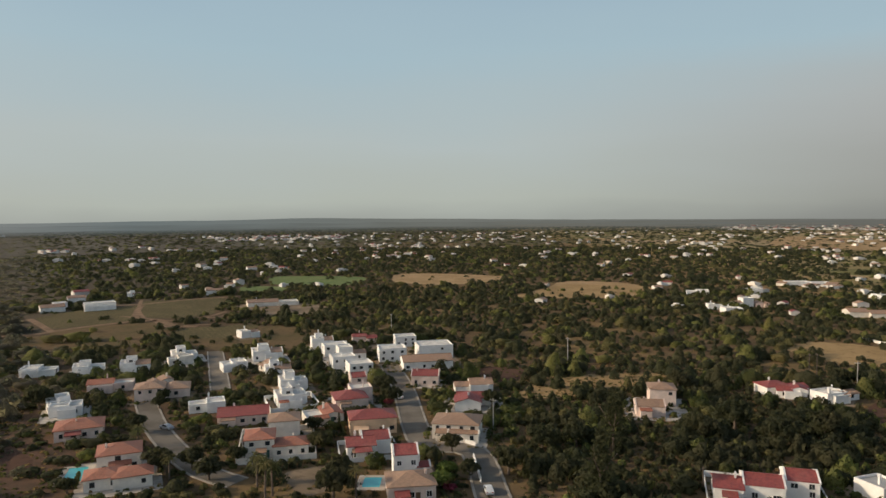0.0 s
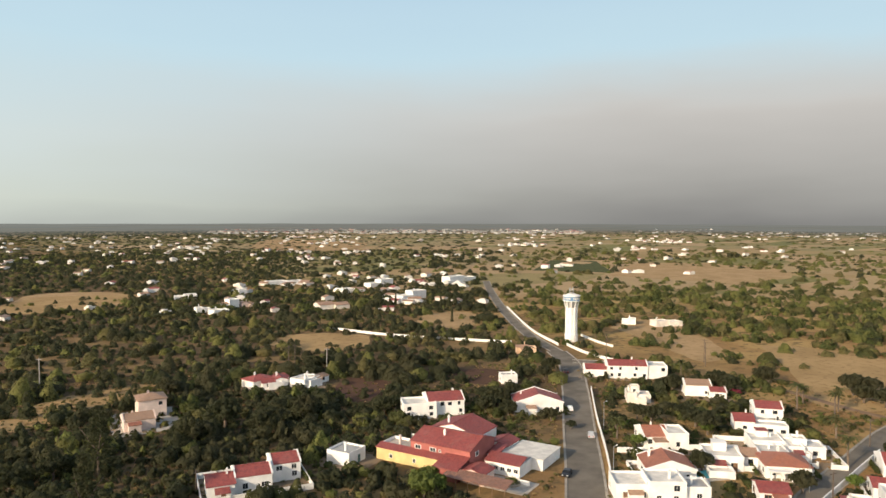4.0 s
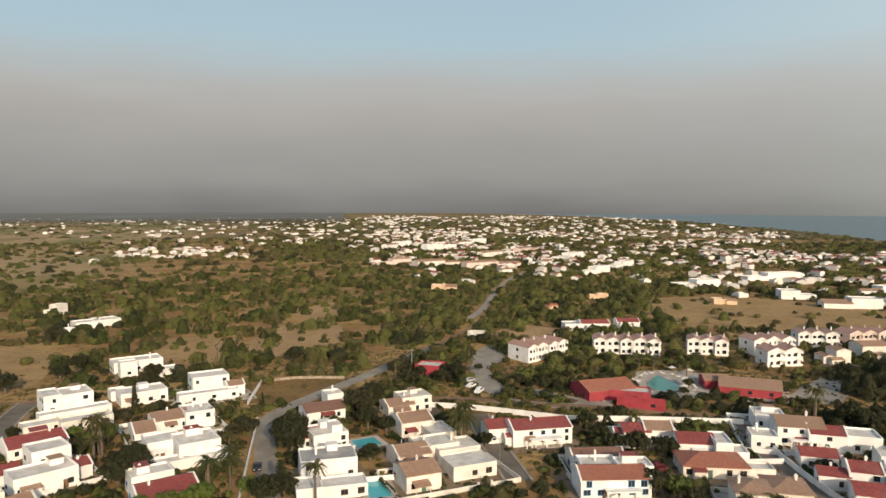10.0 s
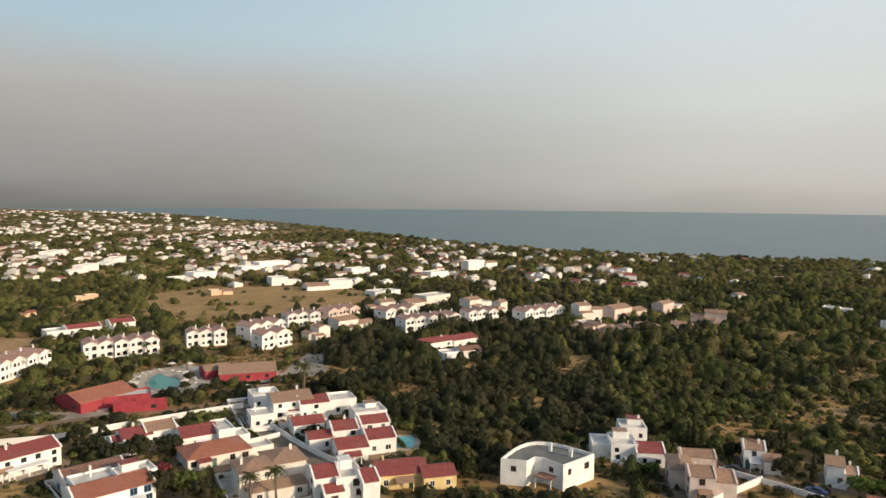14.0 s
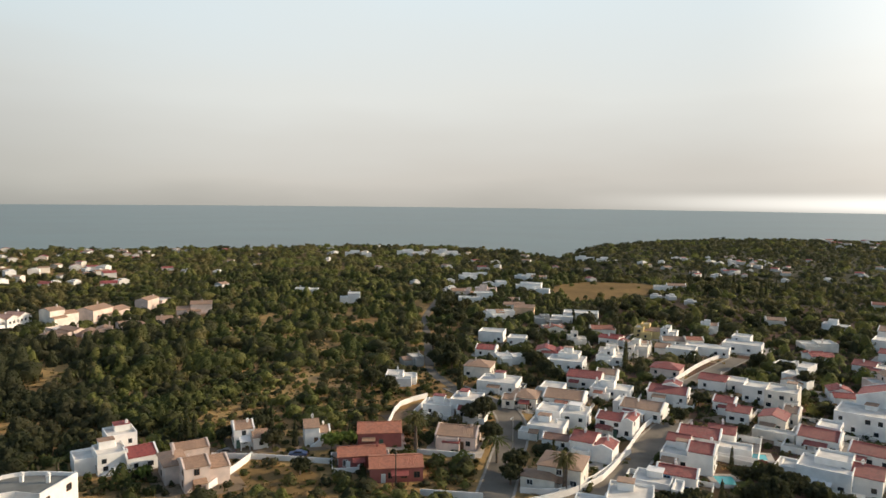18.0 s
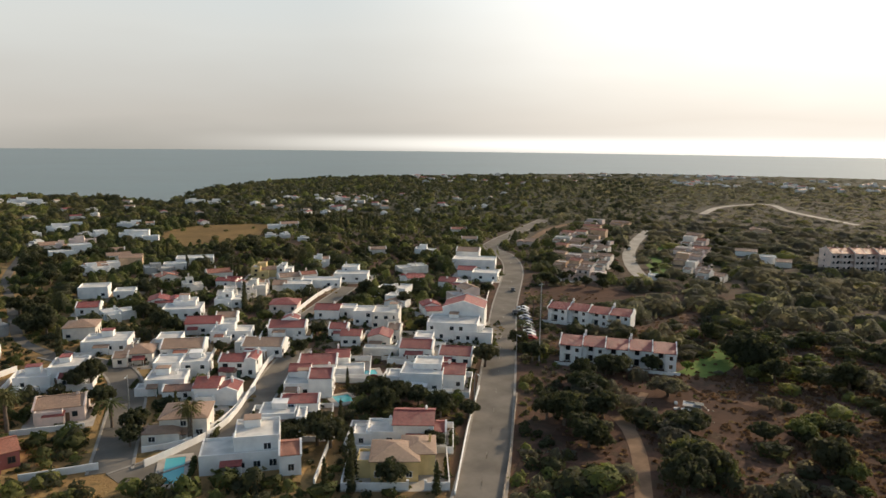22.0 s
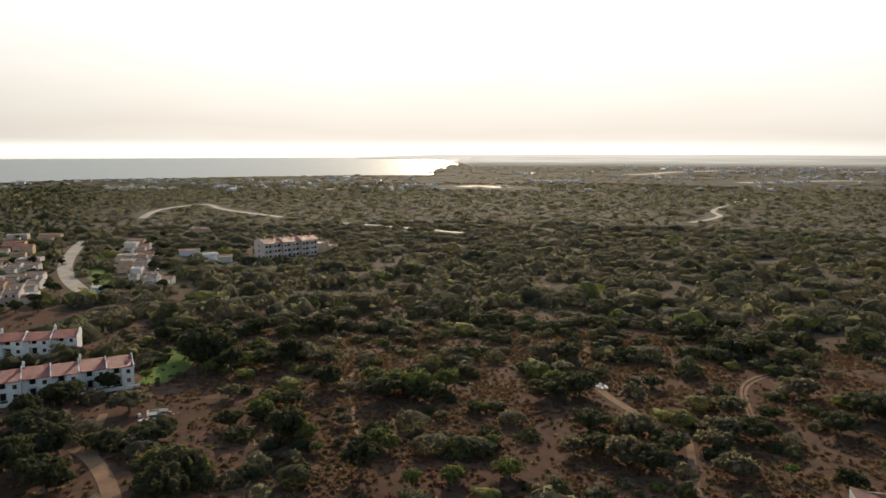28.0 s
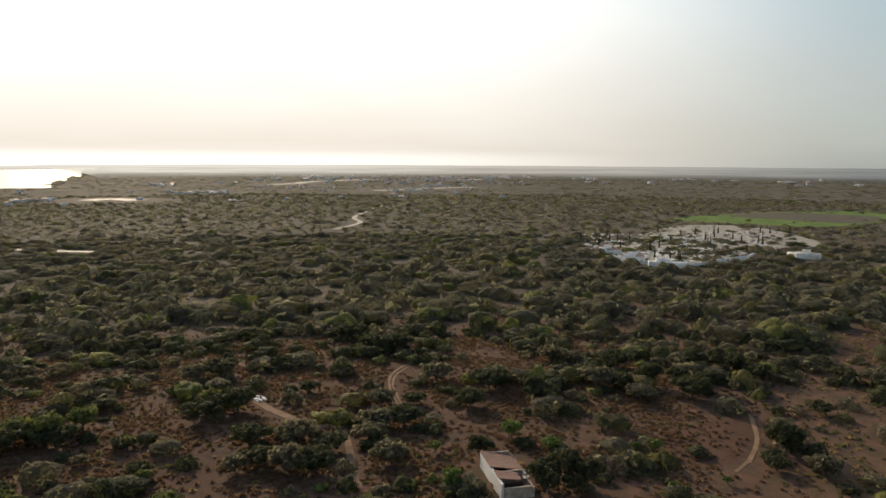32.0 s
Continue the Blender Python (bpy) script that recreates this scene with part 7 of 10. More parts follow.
villa(-257.8, -234.7, 111.5, "O", [(0, 5.6, -0, 6, 2.9, "F"), (0.6, 4.2, -4, 4, 2.4, "T")])
villa(-260.7, -228.1, 109.9, "O", [(0, 5.3, -0, 6, 4.6, "O"), (0.6, 4.1, -3.9, 4, 2.4, "T")])
villa(-264.0, -223.1, 112.6, "C", [(0, 5.9, -0, 6, 3.1, "T"), (0.2, 4.4, -3.4, 4, 2.4, "T")])
villa(-272.7, -220.9, 105.4, "C", [(0, 5.7, -0, 6, 3.1, "T"), (2.6, 4.3, -8.1, 4, 2.4, "T")])
villa(-243.3, -216.4, 113.6, "P", [(0, 5.7, -0, 6, 2.9, "T"), (1.4, 4.2, -6.9, 4, 2.4, "T")])
villa(-244.6, -209.0, 109.7, "P", [(0, 6.1, -0, 6, 4.6, "T"), (0.4, 4.4, -3.2, 4, 2.4, "T")])
villa(-249.0, -204.8, 112.0, "P", [(0, 6, -0, 6, 3.1, "F"), (-0.4, 4.4, -1.5, 4, 2.4, "T")])
villa(-413.8, -260.7, 102.7, "O", [(0, 10.3, -0, 6, 2.9, "T"), (1.4, 7.3, -7.3, 4, 2.4, "T")])
villa(-387.8, -246.1, 101.2, "C", [(0, 6.9, -0, 6, 4.6, "F"), (3.5, 5.2, -11.8, 4, 2.4, "T")])
villa(-392.5, -240.5, 104.3, "P", [(0, 6.8, -0, 6, 2.9, "O"), (2.8, 5.1, -12.6, 4, 2.4, "T")])
villa(-352.2, -228.1, 102.5, "P", [(0, 8.9, -0, 6, 3.1, "F"), (0.5, 6.4, -4.2, 4, 2.4, "T")])
villa(-360.9, -222.5, 99.1, "P", [(0, 9.2, -0, 6, 3.1, "O"), (2.6, 6.5, -8.7, 4, 2.4, "T")])
villa(-325.3, -210.2, 101.4, "O", [(0, 7.1, -0, 6, 4.6, "F"), (2.5, 5.1, -8.9, 4, 2.4, "T")])
villa(-323.9, -201.2, 100.7, "P", [(0, 6.5, -0, 6, 4.6, "T"), (0.2, 4.9, -3, 4, 2.4, "T")])
villa(-303.6, -190.6, 105.4, "C", [(0, 4.9, -0, 6, 4.6, "F"), (1.2, 3.8, -6.9, 4, 2.4, "T")])
villa(-308.3, -187.0, 102.0, "P", [(0, 5.7, -0, 6, 2.9, "T"), (2, 4.3, -8.2, 4, 2.4, "T")])
villa(-284.4, -171.8, 100.1, "C", [(0, 5.1, -0, 6, 4.6, "T"), (-0.2, 3.9, -1.8, 4, 2.4, "T")])
villa(-291.8, -168.8, 101.3, "C", [(0, 5.1, -0, 6, 2.9, "T"), (1.4, 3.8, -6.5, 4, 2.4, "T")])

villa(-258.1, 442.3, 36.3, "W", [(0, 14.1, 0, 10, 3.2, "T"), (9.3, 8.4, 16, 8, 3.6, "F")])
villa(-237.3, 456.6, 33.5, "W", [(0, 19.1, 0, 10, 3.6, "F"), (-1, 18.8, -9.1, 3, 2.6, "F")])
villa(-123.5, 213.5, 34.1, "W", [(0, 6.7, 0, 9, 3, "F"), (2.7, 4, 4.2, 6, 3.8, "F")])
villa(-115.0, 291.3, 25.5, "W", [(0, 10.4, 0, 10, 3, "F")])
villa(-270.0, 496.5, 32.5, "W", [(0, 11.6, 0, 9, 3, "T")])
villa(-238.4, 520.9, 24.6, "W", [(0, 9.8, 0, 9, 3.2, "F")])
villa(-183.6, 535.2, 18.9, "W", [(0, 12.5, 0, 9, 3.4, "T")])
villa(307.7, -151.4, -102.2, "W", [(-0, 13.6, 0, 9, 3, "F"), (7.8, 14.5, -0.1, 8, 3.6, "R")])
villa(301.2, -176.1, -106.3, "W", [(-0, 11.2, 0, 8, 4.4, "R")])

# houses round the northern lanes
house(-118.7, 215.1, 9.2, 10, 25.1, 1, "F", "W")
house(-158.7, 269.6, 12.5, 9, 15.2, 1, "F", "W")
house(-75.2, 217.2, 10.9, 8, 21.5, 1, "F", "W")
house(-39.5, 293.6, 11.6, 9, 20.3, 2, "F", "W")
house(-38.6, 335.3, 11.7, 8, 11.9, 1, "R", "P")
house(114.8, 233.1, 15, 9, 9.2, 1, "RH", "W")
house(128.2, 223.8, 14.6, 8, 19.6, 1, "F", "W")
house(-84.6, 276.7, 9.9, 9, 27.9, 1, "F", "W")
house(-69.9, 275.2, 7.3, 8, 40.3, 1, "T", "C")
house(-102.5, 248.6, 7.7, 8, 36.3, 1, "T", "C")
house(-99.3, 350.9, 9.6, 8, 38.9, 1, "F", "W")
house(-117, 473.6, 33.7, 14, 21.5, 1, "T", "C")
house(-110, 287.3, 10, 8, 30.1, 1, "F", "C")

# houses along the northern road
house(185.6, 179, 6, 5, -32.1, 1, "G", "W", annex=0)
house(115.6, 229, 9.4, 8, -15, 1, "R", "W")
house(128, 222.4, 6.3, 6, -25, 1, "F", "W")
house(94.3, 147.6, 6.9, 7, 20, 1, "G", "W", annex=0)
house(231.2, 211.8, 8.9, 6, -40.3, 1, "T", "O", annex=0)
house(189.6, 515.6, 15.7, 12, -14.1, 1, "F", "W")
house(175.9, 420.3, 11.1, 10, 1.6, 1, "F", "W")
house(193, 446.1, 12.2, 8, 3.9, 2, "F", "W")
house(206.1, 445.5, 9.9, 9, -4, 1, "T", "P")
house(234.6, 524.4, 13.7, 10, -4.6, 1, "F", "W")
house(300.7, 571.4, 33.3, 14, -1.7, 1, "F", "W")
house(310.3, 475, 20.9, 12, -3.7, 1, "F", "W")
house(354.3, 498.5, 26.7, 12, 6.6, 2, "F", "W")
house(318.9, 407.9, 25.3, 12, 3.4, 2, "F", "W")
house(439.7, 488, 42.3, 12, 13, 2, "F", "W")
house(245.3, 400.5, 20.4, 14, -7.1, 1, "T", "C")
house(339.8, 231.9, 7.8, 8, -55.5, 1, "F", "W")
house(350.6, 214.2, 16.1, 9, -26, 1, "F", "C")
house(172, 437.8, 8.9, 8, -4.7, 1, "F", "W")

# houses of the eastern plots
house(428.2, 100.6, 12.1, 7, -34.2, 2, "F", "C")
house(385.6, 72.4, 21.1, 12, -62.1, 1, "F", "W")
house(361.2, 81, 8.4, 6, -60.5, 1, "F", "W")
house(161.8, -244.9, 29.2, 12, -106.3, 1, "R", "W", annex=0)
house(145.5, -229.3, 16.9, 9, -122.6, 1, "B", "W", annex=0)

# the terraced estate on the hillside
house(-269.9, -182.9, 8, 6, 130.3, 1, "F", "W", annex=0)
house(-485.4, -246.3, 13.2, 10, 131.7, 1, "T", "O", annex=0)

# the red hotel and its apartment blocks
terrace_row(257.7, -115.2, 23, 12, -70.1, 4, 2, "Q", "W", "white rendered apartment block with arched balconies and pale pink roof", fronts=True)
terrace_row(255.9, -153.8, 27.1, 11, -114.1, 5, 2, "Q", "W", "white rendered apartment block with arched balconies and pale pink roof", fronts=True)
terrace_row(245.7, -186.1, 16.1, 10, -122, 3, 2, "Q", "W", "white rendered apartment block with arched balconies and pale pink roof", fronts=True)
terrace_row(240.8, -212.1, 20, 10, -92.8, 3, 2, "Q", "W", "white rendered apartment block with arched balconies and pale pink roof", fronts=True)
terrace_row(220.2, -200, 14.8, 9, -102, 2, 2, "Q", "W", "white rendered apartment block with arched balconies and pale pink roof", fronts=True)
terrace_row(246.1, -242.1, 17.1, 9, -113.5, 3, 2, "Q", "W", "white rendered apartment block with arched balconies and pale pink roof", fronts=True)
terrace_row(241.4, -264, 20.4, 10, -99.7, 3, 2, "Q", "P", "pink rendered apartment block with arched balconies and pale roof", fronts=True)
terrace_row(218.2, -282.9, 22.2, 10, -103.5, 3, 2, "Q", "W", "white rendered apartment block with arched balconies and pale pink roof", fronts=True)
terrace_row(191.2, -272.9, 31.1, 10, -113.6, 5, 2, "Q", "W", "white rendered apartment block with arched balconies and pale pink roof", fronts=True)
terrace_row(180.8, -303.2, 17.3, 10, -119.4, 3, 2, "Q", "W", "white rendered apartment block with arched balconies and pale pink roof", fronts=True)
terrace_row(158.2, -326.8, 29.3, 10, -109.8, 4, 2, "Q", "W", "white rendered apartment block with arched balconies and pale pink roof", fronts=True)
house(200.9, -112.5, 17.2, 13, -88, 1, "O", "K", annex=0)
house(193.8, -118.2, 12.9, 7, -121.2, 1, "F", "K", annex=0)
house(183.4, -116, 14.4, 2, -130.7, 1, "F", "K", annex=0)
house(189.5, -160.4, 18.8, 13, -128.1, 1, "T", "K", annex=0)
house(199.3, -154.2, 8.3, 8, -112.2, 1, "T", "K", annex=0)
house(245, -65.9, 9.2, 8, -123.8, 1, "F", "K", annex=0)
for _x, _y, _s in ((238.5, -60.5, 0.9), (239.0, -70.5, 1.0), (249.0, -59.0, 0.9), (234.5, -66.0, 0.75)):
    tree("oak", _x, _y, _s)
house(217.2, -222.9, 10.3, 9, -105.4, 2, "T", "C")
house(218.7, -248.5, 20.9, 10, -101.8, 2, "T", "C")
house(242.3, -299.3, 15.2, 10, -112.4, 2, "T", "C")
house(235.9, -332.3, 32.5, 14, -103.4, 2, "F", "C")
house(205.7, -341.5, 18.2, 10, -101.9, 2, "T", "C")
house(188.4, -337.1, 11.5, 8, -95.3, 2, "T", "C")
house(137.7, -341.3, 14, 10, -122.4, 3, "T", "C")
house(126.2, -364.6, 27.4, 12, -107.2, 2, "T", "P")
house(126.2, -304.6, 10.2, 8, -164, 1, "T", "P")
house(113.1, -317.8, 11.6, 10, -167, 1, "T", "P")
house(102.7, -331.7, 11.8, 10, -147.2, 1, "T", "P")
house(88.5, -342.5, 12.2, 10, -165.5, 1, "T", "P")
house(84.2, -373.2, 17.3, 11, -169, 2, "T", "P")
house(110.9, -397.1, 24.2, 10, -100.3, 2, "T", "P")
house(367, -289.4, 13.7, 10, -110, 1, "F", "O")
house(374.3, -351.7, 21.7, 14, -115.6, 2, "F", "W")
house(332.6, -352.6, 33, 16, -118.1, 2, "F", "W")
house(281.6, -352.5, 22.3, 14, -106.3, 1, "F", "W")
house(484.8, -140.9, 18.3, 12, -109.8, 1, "F", "O")
house(409.3, -225.1, 12.3, 8, -108.8, 1, "F", "O")
house(372.4, -173.9, 7.4, 6, -102.8, 1, "O", "O", annex=0)
house(127.4, -319.9, 18.4, 9, 143.7, 1, "T", "P")

# houses of the southern village
house(-14.9, -229, 10.2, 9, 172, 1, "F", "W")
house(-20.7, -254.3, 7.7, 8, -164.6, 1, "F", "G")
house(3.9, -406.6, 11.5, 9, 178.4, 2, "F", "W")
house(31.7, -448.4, 14.3, 9, 177.4, 1, "F", "W")
house(-57.4, -253, 10.6, 8, -177.5, 1, "F", "W")
house(-172, -203.6, 11.4, 10, 165.3, 2, "T", "P", annex=0)
house(-191.5, -265.7, 14.2, 10, 164.8, 1, "F", "C")
house(-331.1, 378.5, 16.6, 12, 71.2, 1, "F", "W")

# long blocks at the edge of the town
house(700.2, -147.9, 44.5, 12, -67.9, 2, "T", "P", annex=0)
house(675.2, -188.9, 55.1, 12, -67.6, 2, "T", "C", annex=0)
house(648.4, -238, 65.7, 12, -73.7, 2, "T", "P", annex=0)
house(790, -298.4, 77, 12, -52.6, 2, "T", "C", annex=0)
house(844.3, -357.8, 64, 12, -44.3, 2, "T", "P", annex=0)
house(960.7, -209.5, 65.1, 14, -45.1, 3, "F", "W", annex=0)
house(899.7, -254.2, 63.3, 14, -50.8, 3, "F", "W", annex=0)
house(1017.5, -337.3, 82.2, 14, -51.4, 3, "F", "W", annex=0)
house(730.2, -360.1, 65.5, 13, -51.7, 2, "F", "W", annex=0)
house(563, -305, 46.1, 12, -59.1, 2, "F", "W", annex=0)
house(606.6, -358.6, 47.3, 12, -53.2, 2, "F", "W", annex=0)
house(449.8, -329, 36.6, 13, -93.4, 2, "F", "W", annex=0)
house(475.7, -421, 51, 13, -95.2, 2, "F", "W", annex=0)
house(377.2, -425.8, 36.4, 12, -98.3, 2, "F", "W", annex=0)
house(312.4, -445.4, 33, 12, -106.8, 2, "F", "W", annex=0)
house(319.2, -535.9, 36, 12, -101.5, 3, "F", "W", annex=0)

# white terraces, the far hotel and the hillside village
villa(-82.8, -531.5, 171.1, "W", [(0, 10.4, -0, 7, 2.8, "F"), (9.8, 8.2, -0.6, 6, 3.6, "F")])
villa(-91.3, -463.8, 178.9, "W", [(0, 6.2, -0, 6, 3, "F"), (4.2, 7.2, 3.9, 7, 4.4, "F")])
villa(-111.0, -450.8, 158.2, "W", [(0, 11.3, -0, 8, 5.2, "F"), (8, 9.7, -9.9, 6, 3, "F")])
villa(-119.9, -515.7, 171.9, "W", [(0, 11.1, -0, 7, 2.6, "F")])
villa(-86.5, -395.7, 167.7, "C", [(0, 8.1, -0, 7, 2.8, "T")])
villa(-66.5, -349.0, -178.8, "W", [(-0, 9.4, 0, 8, 3, "T"), (6.9, 8.3, 0.8, 7, 3.2, "F")])
villa(-82.7, -357.5, 161.0, "O", [(0, 10.5, -0, 8, 4.4, "T")])
villa(-60.1, -431.6, -179.9, "C", [(-0, 9.2, 0, 8, 3.2, "T")])
villa(-65.8, -419.9, 171.1, "P", [(0, 7.8, -0, 7, 4.6, "F")])
villa(-87.4, -330.8, 169.2, "G", [(0, 13.3, -0, 9, 2.6, "F")])
villa(-105.4, -344.0, 158.0, "W", [(0, 17.6, -0, 10, 3.4, "F"), (-4.9, 11.5, -9.2, 6, 2.6, "F")])
villa(-106.3, -303.2, 166.7, "C", [(0, 11.1, -0, 8, 2.8, "O")])
villa(-159.8, -304.3, 152.3, "W", [(0, 7.7, -0, 7, 4.2, "F")])
villa(-128.3, -275.9, 165.1, "C", [(0, 11.4, -0, 8, 2.8, "T"), (9.2, 7.3, -0.5, 6, 3.6, "O")])
villa(-203.1, -453.3, 160.9, "W", [(0, 9.7, -0, 7, 2.5, "F"), (9.1, 12.6, 5.1, 8, 3, "T")])
villa(-219.6, -678.9, 162.1, "W", [(0, 18.7, -0, 8, 3.2, "F")])
villa(-233.1, -655.3, 160.4, "W", [(0, 20.9, -0, 8, 3, "F")])
villa(-203.4, -321.3, 155.7, "C", [(0, 9.1, -0, 7, 2.8, "T")])
villa(-222.2, -305.9, 136.0, "W", [(0, 11.3, -0, 8, 3.2, "F")])
villa(-75.7, -721.2, 174.0, "W", [(0, 10.7, -0, 8, 3.2, "F")])
villa(-99.2, -721.0, 178.2, "W", [(0, 12.5, -0, 8, 3, "F")])
villa(-89.4, -283.2, 167.5, "C", [(0, 7.9, -0, 8, 2.8, "F")])
villa(-93.5, -257.6, 156.0, "C", [(0, 12.8, -0, 9, 2.6, "F")])
villa(-107.6, -266.0, 164.0, "C", [(0, 10.6, -0, 8, 3.4, "T")])
villa(-372.1, -202.5, 118.6, "W", [(0, 11.4, -0, 7, 2.9, "T")])
villa(-357.7, -181.2, 124.9, "W", [(0, 8.7, -0, 7, 3.4, "F"), (-4.8, 5.4, -1.8, 5, 2.6, "T")])
villa(-354.1, -170.1, 120.7, "C", [(0, 7.3, -0, 7, 2.9, "T")])
villa(-274.1, -327.4, 140.1, "C", [(0, 9.7, -0, 7, 2.8, "T")])
villa(-296.6, -366.0, 141.0, "C", [(0, 10.7, -0, 7, 3, "O")])
tree("cypress", -99.2, -244.1, 1.35)
tree("cypress", -106.0, -327.4, 1.00)
tree("cypress", -103.4, -365.1, 1.10)
tree("cypress", -107.2, -362.5, 1.25)
tree("oak", -76.8, -385.7, 1.30)
tree("cypress", -135.3, -523.1, 0.90)
tree("oak", -261.1, -434.3, 1.28)
tree("cypress", -259.3, -417.8, 1.09)
tree("oak", -282.1, -430.3, 0.95)
tree("cypress", -276.1, -479.0, 1.13)
tree("cypress", -252.0, -497.8, 1.27)
tree("oak", -297.5, -475.9, 0.96)
tree("cypress", -290.8, -484.2, 1.25)
tree("oak", -263.0, -490.9, 1.25)
tree("cypress", -235.4, -429.7, 1.17)
tree("oak", -232.0, -433.8, 1.29)
tree("cypress", -297.2, -459.4, 0.97)
tree("cypress", -266.8, -507.0, 1.14)
tree("cypress", -231.9, -459.7, 1.02)
tree("cypress", -283.7, -447.4, 1.09)
tree("oak", -299.7, -487.3, 0.91)
tree("cypress", -263.1, -422.8, 1.22)
tree("cypress", -254.9, -455.2, 0.92)
tree("cypress", -230.3, -433.6, 1.20)
tree("cypress", -268.0, -410.3, 1.04)
tree("cypress", -254.6, -435.1, 1.20)
tree("cypress", -264.9, -420.2, 1.28)
tree("oak", -250.7, -484.1, 1.27)
tree("cypress", -239.3, -430.6, 1.02)
tree("cypress", -270.9, -490.5, 0.96)
tree("cypress", -253.7, -414.4, 0.92)
tree("cypress", -290.1, -437.5, 0.99)
tree("oak", -149.1, -335.6, 1.13)
tree("oak", -161.3, -382.8, 1.36)
tree("oak", -135.8, -367.1, 1.32)
tree("oak", -134.5, -351.8, 1.37)
tree("oak", -151.3, -336.6, 0.95)
tree("oak", -159.4, -376.7, 1.32)
tree("oak", -146.5, -362.6, 1.40)
tree("oak", -155.0, -322.1, 1.13)
tree("oak", -147.5, -343.0, 1.14)
tree("oak", -147.5, -365.5, 0.97)
tree("oak", -138.0, -333.0, 1.38)
tree("oak", -157.9, -351.6, 1.07)
tree("oak", -142.8, -378.4, 1.29)
tree("oak", -170.7, -352.9, 1.29)
tree("oak", -212.3, -300.0, 1.13)
tree("oak", -229.1, -325.8, 1.15)
tree("oak", -192.4, -336.3, 1.18)
tree("oak", -228.7, -334.7, 1.27)
tree("oak", -210.5, -313.4, 0.81)
tree("oak", -221.7, -344.8, 1.14)
tree("oak", -188.4, -304.0, 1.12)
tree("oak", -232.5, -325.4, 1.12)
tree("oak", -203.8, -292.3, 0.98)
tree("oak", -207.9, -285.5, 1.14)
tree("oak", -211.4, -274.8, 1.06)
tree("oak", -225.5, -353.3, 1.22)
tree("oak", -233.9, -309.1, 1.15)
tree("oak", -207.3, -299.7, 0.89)
tree("oak", -218.5, -307.9, 1.13)
tree("oak", -194.5, -319.6, 1.19)
tree("oak", -94.0, -265.8, 0.61)
tree("oak", -81.8, -294.4, 0.86)
tree("oak", -79.7, -278.3, 0.85)
tree("oak", -76.9, -295.6, 0.69)
tree("oak", -83.5, -318.0, 0.73)
tree("oak", -87.4, -310.2, 0.61)
tree("oak", -102.6, -295.8, 0.96)
tree("oak", -76.5, -300.9, 0.71)
tree("oak", -98.2, -309.3, 0.93)
tree("oak", -98.6, -316.0, 0.85)
tree("oak", -77.6, -289.7, 0.74)
tree("oak", -87.6, -254.9, 0.93)
tree("oak", -84.6, -266.3, 0.86)
tree("oak", -49.9, -383.9, 1.20)
tree("oak", -34.2, -244.7, 1.38)
tree("oak", -49.1, -332.5, 1.35)
tree("oak", -40.7, -400.2, 1.18)
tree("oak", -56.8, -379.6, 1.21)
tree("oak", -55.2, -322.9, 1.12)
tree("oak", -41.4, -351.5, 1.39)
tree("oak", -30.8, -246.7, 1.36)
tree("oak", -51.8, -351.7, 1.39)
tree("oak", -44.5, -322.2, 1.06)
tree("oak", -53.6, -300.9, 1.04)
tree("oak", -53.7, -387.1, 1.21)
tree("oak", -46.8, -347.3, 1.29)
tree("oak", -69.0, -410.7, 1.17)
tree("oak", -29.2, -251.0, 1.29)
tree("oak", -42.5, -356.3, 0.98)
tree("oak", -60.7, -337.6, 1.20)
tree("oak", -38.4, -285.1, 1.20)
tree("oak", -61.4, -382.9, 1.28)
tree("oak", -37.1, -304.9, 1.07)
tree("oak", -37.1, -305.5, 1.13)
tree("oak", -34.1, -272.9, 1.20)
tree("oak", -305.4, -292.1, 0.87)
tree("olive", -288.2, -256.1, 0.81)
tree("oak", -279.1, -257.9, 0.75)
tree("olive", -252.5, -232.0, 0.66)
tree("olive", -324.4, -289.6, 0.83)
tree("oak", -252.9, -240.9, 0.67)
tree("oak", -260.0, -243.0, 0.56)
tree("oak", -282.2, -259.7, 0.63)
tree("oak", -274.5, -259.6, 0.53)
tree("oak", -256.3, -240.6, 0.77)
tree("oak", -261.3, -249.7, 0.90)
tree("oak", -340.3, -307.9, 0.59)
tree("oak", -270.6, -205.4, 0.98)
tree("oak", -335.1, -266.0, 1.07)
tree("oak", -297.3, -235.3, 0.87)
tree("oak", -296.2, -234.2, 0.72)
tree("oak", -323.4, -257.2, 0.73)
tree("oak", -299.9, -239.2, 1.00)
tree("oak", -369.3, -276.5, 0.87)
tree("oak", -300.5, -234.8, 0.90)
tree("oak", -335.8, -249.8, 0.72)
tree("oak", -363.9, -276.4, 0.95)
tree("oak", -272.6, -209.4, 0.92)
tree("oak", -346.2, -264.4, 0.92)
tree("oak", -297.9, -204.2, 0.71)
tree("oak", -360.9, -250.8, 0.65)
tree("oak", -378.6, -250.7, 0.79)
tree("oak", -393.3, -262.3, 0.77)
tree("oak", -377.7, -263.5, 0.74)
tree("oak", -285.2, -195.6, 0.69)
tree("oak", -294.1, -200.4, 0.51)
tree("oak", -400.0, -265.4, 0.56)
tree("oak", -356.4, -199.9, 0.89)
tree("oak", -312.1, -184.1, 1.07)
tree("oak", -450.4, -256.0, 1.05)
tree("oak", -424.2, -248.2, 0.93)
tree("oak", -405.7, -233.2, 0.95)
tree("oak", -328.7, -193.9, 1.06)
tree("oak", -393.0, -223.0, 1.14)
tree("oak", -364.6, -210.4, 1.03)
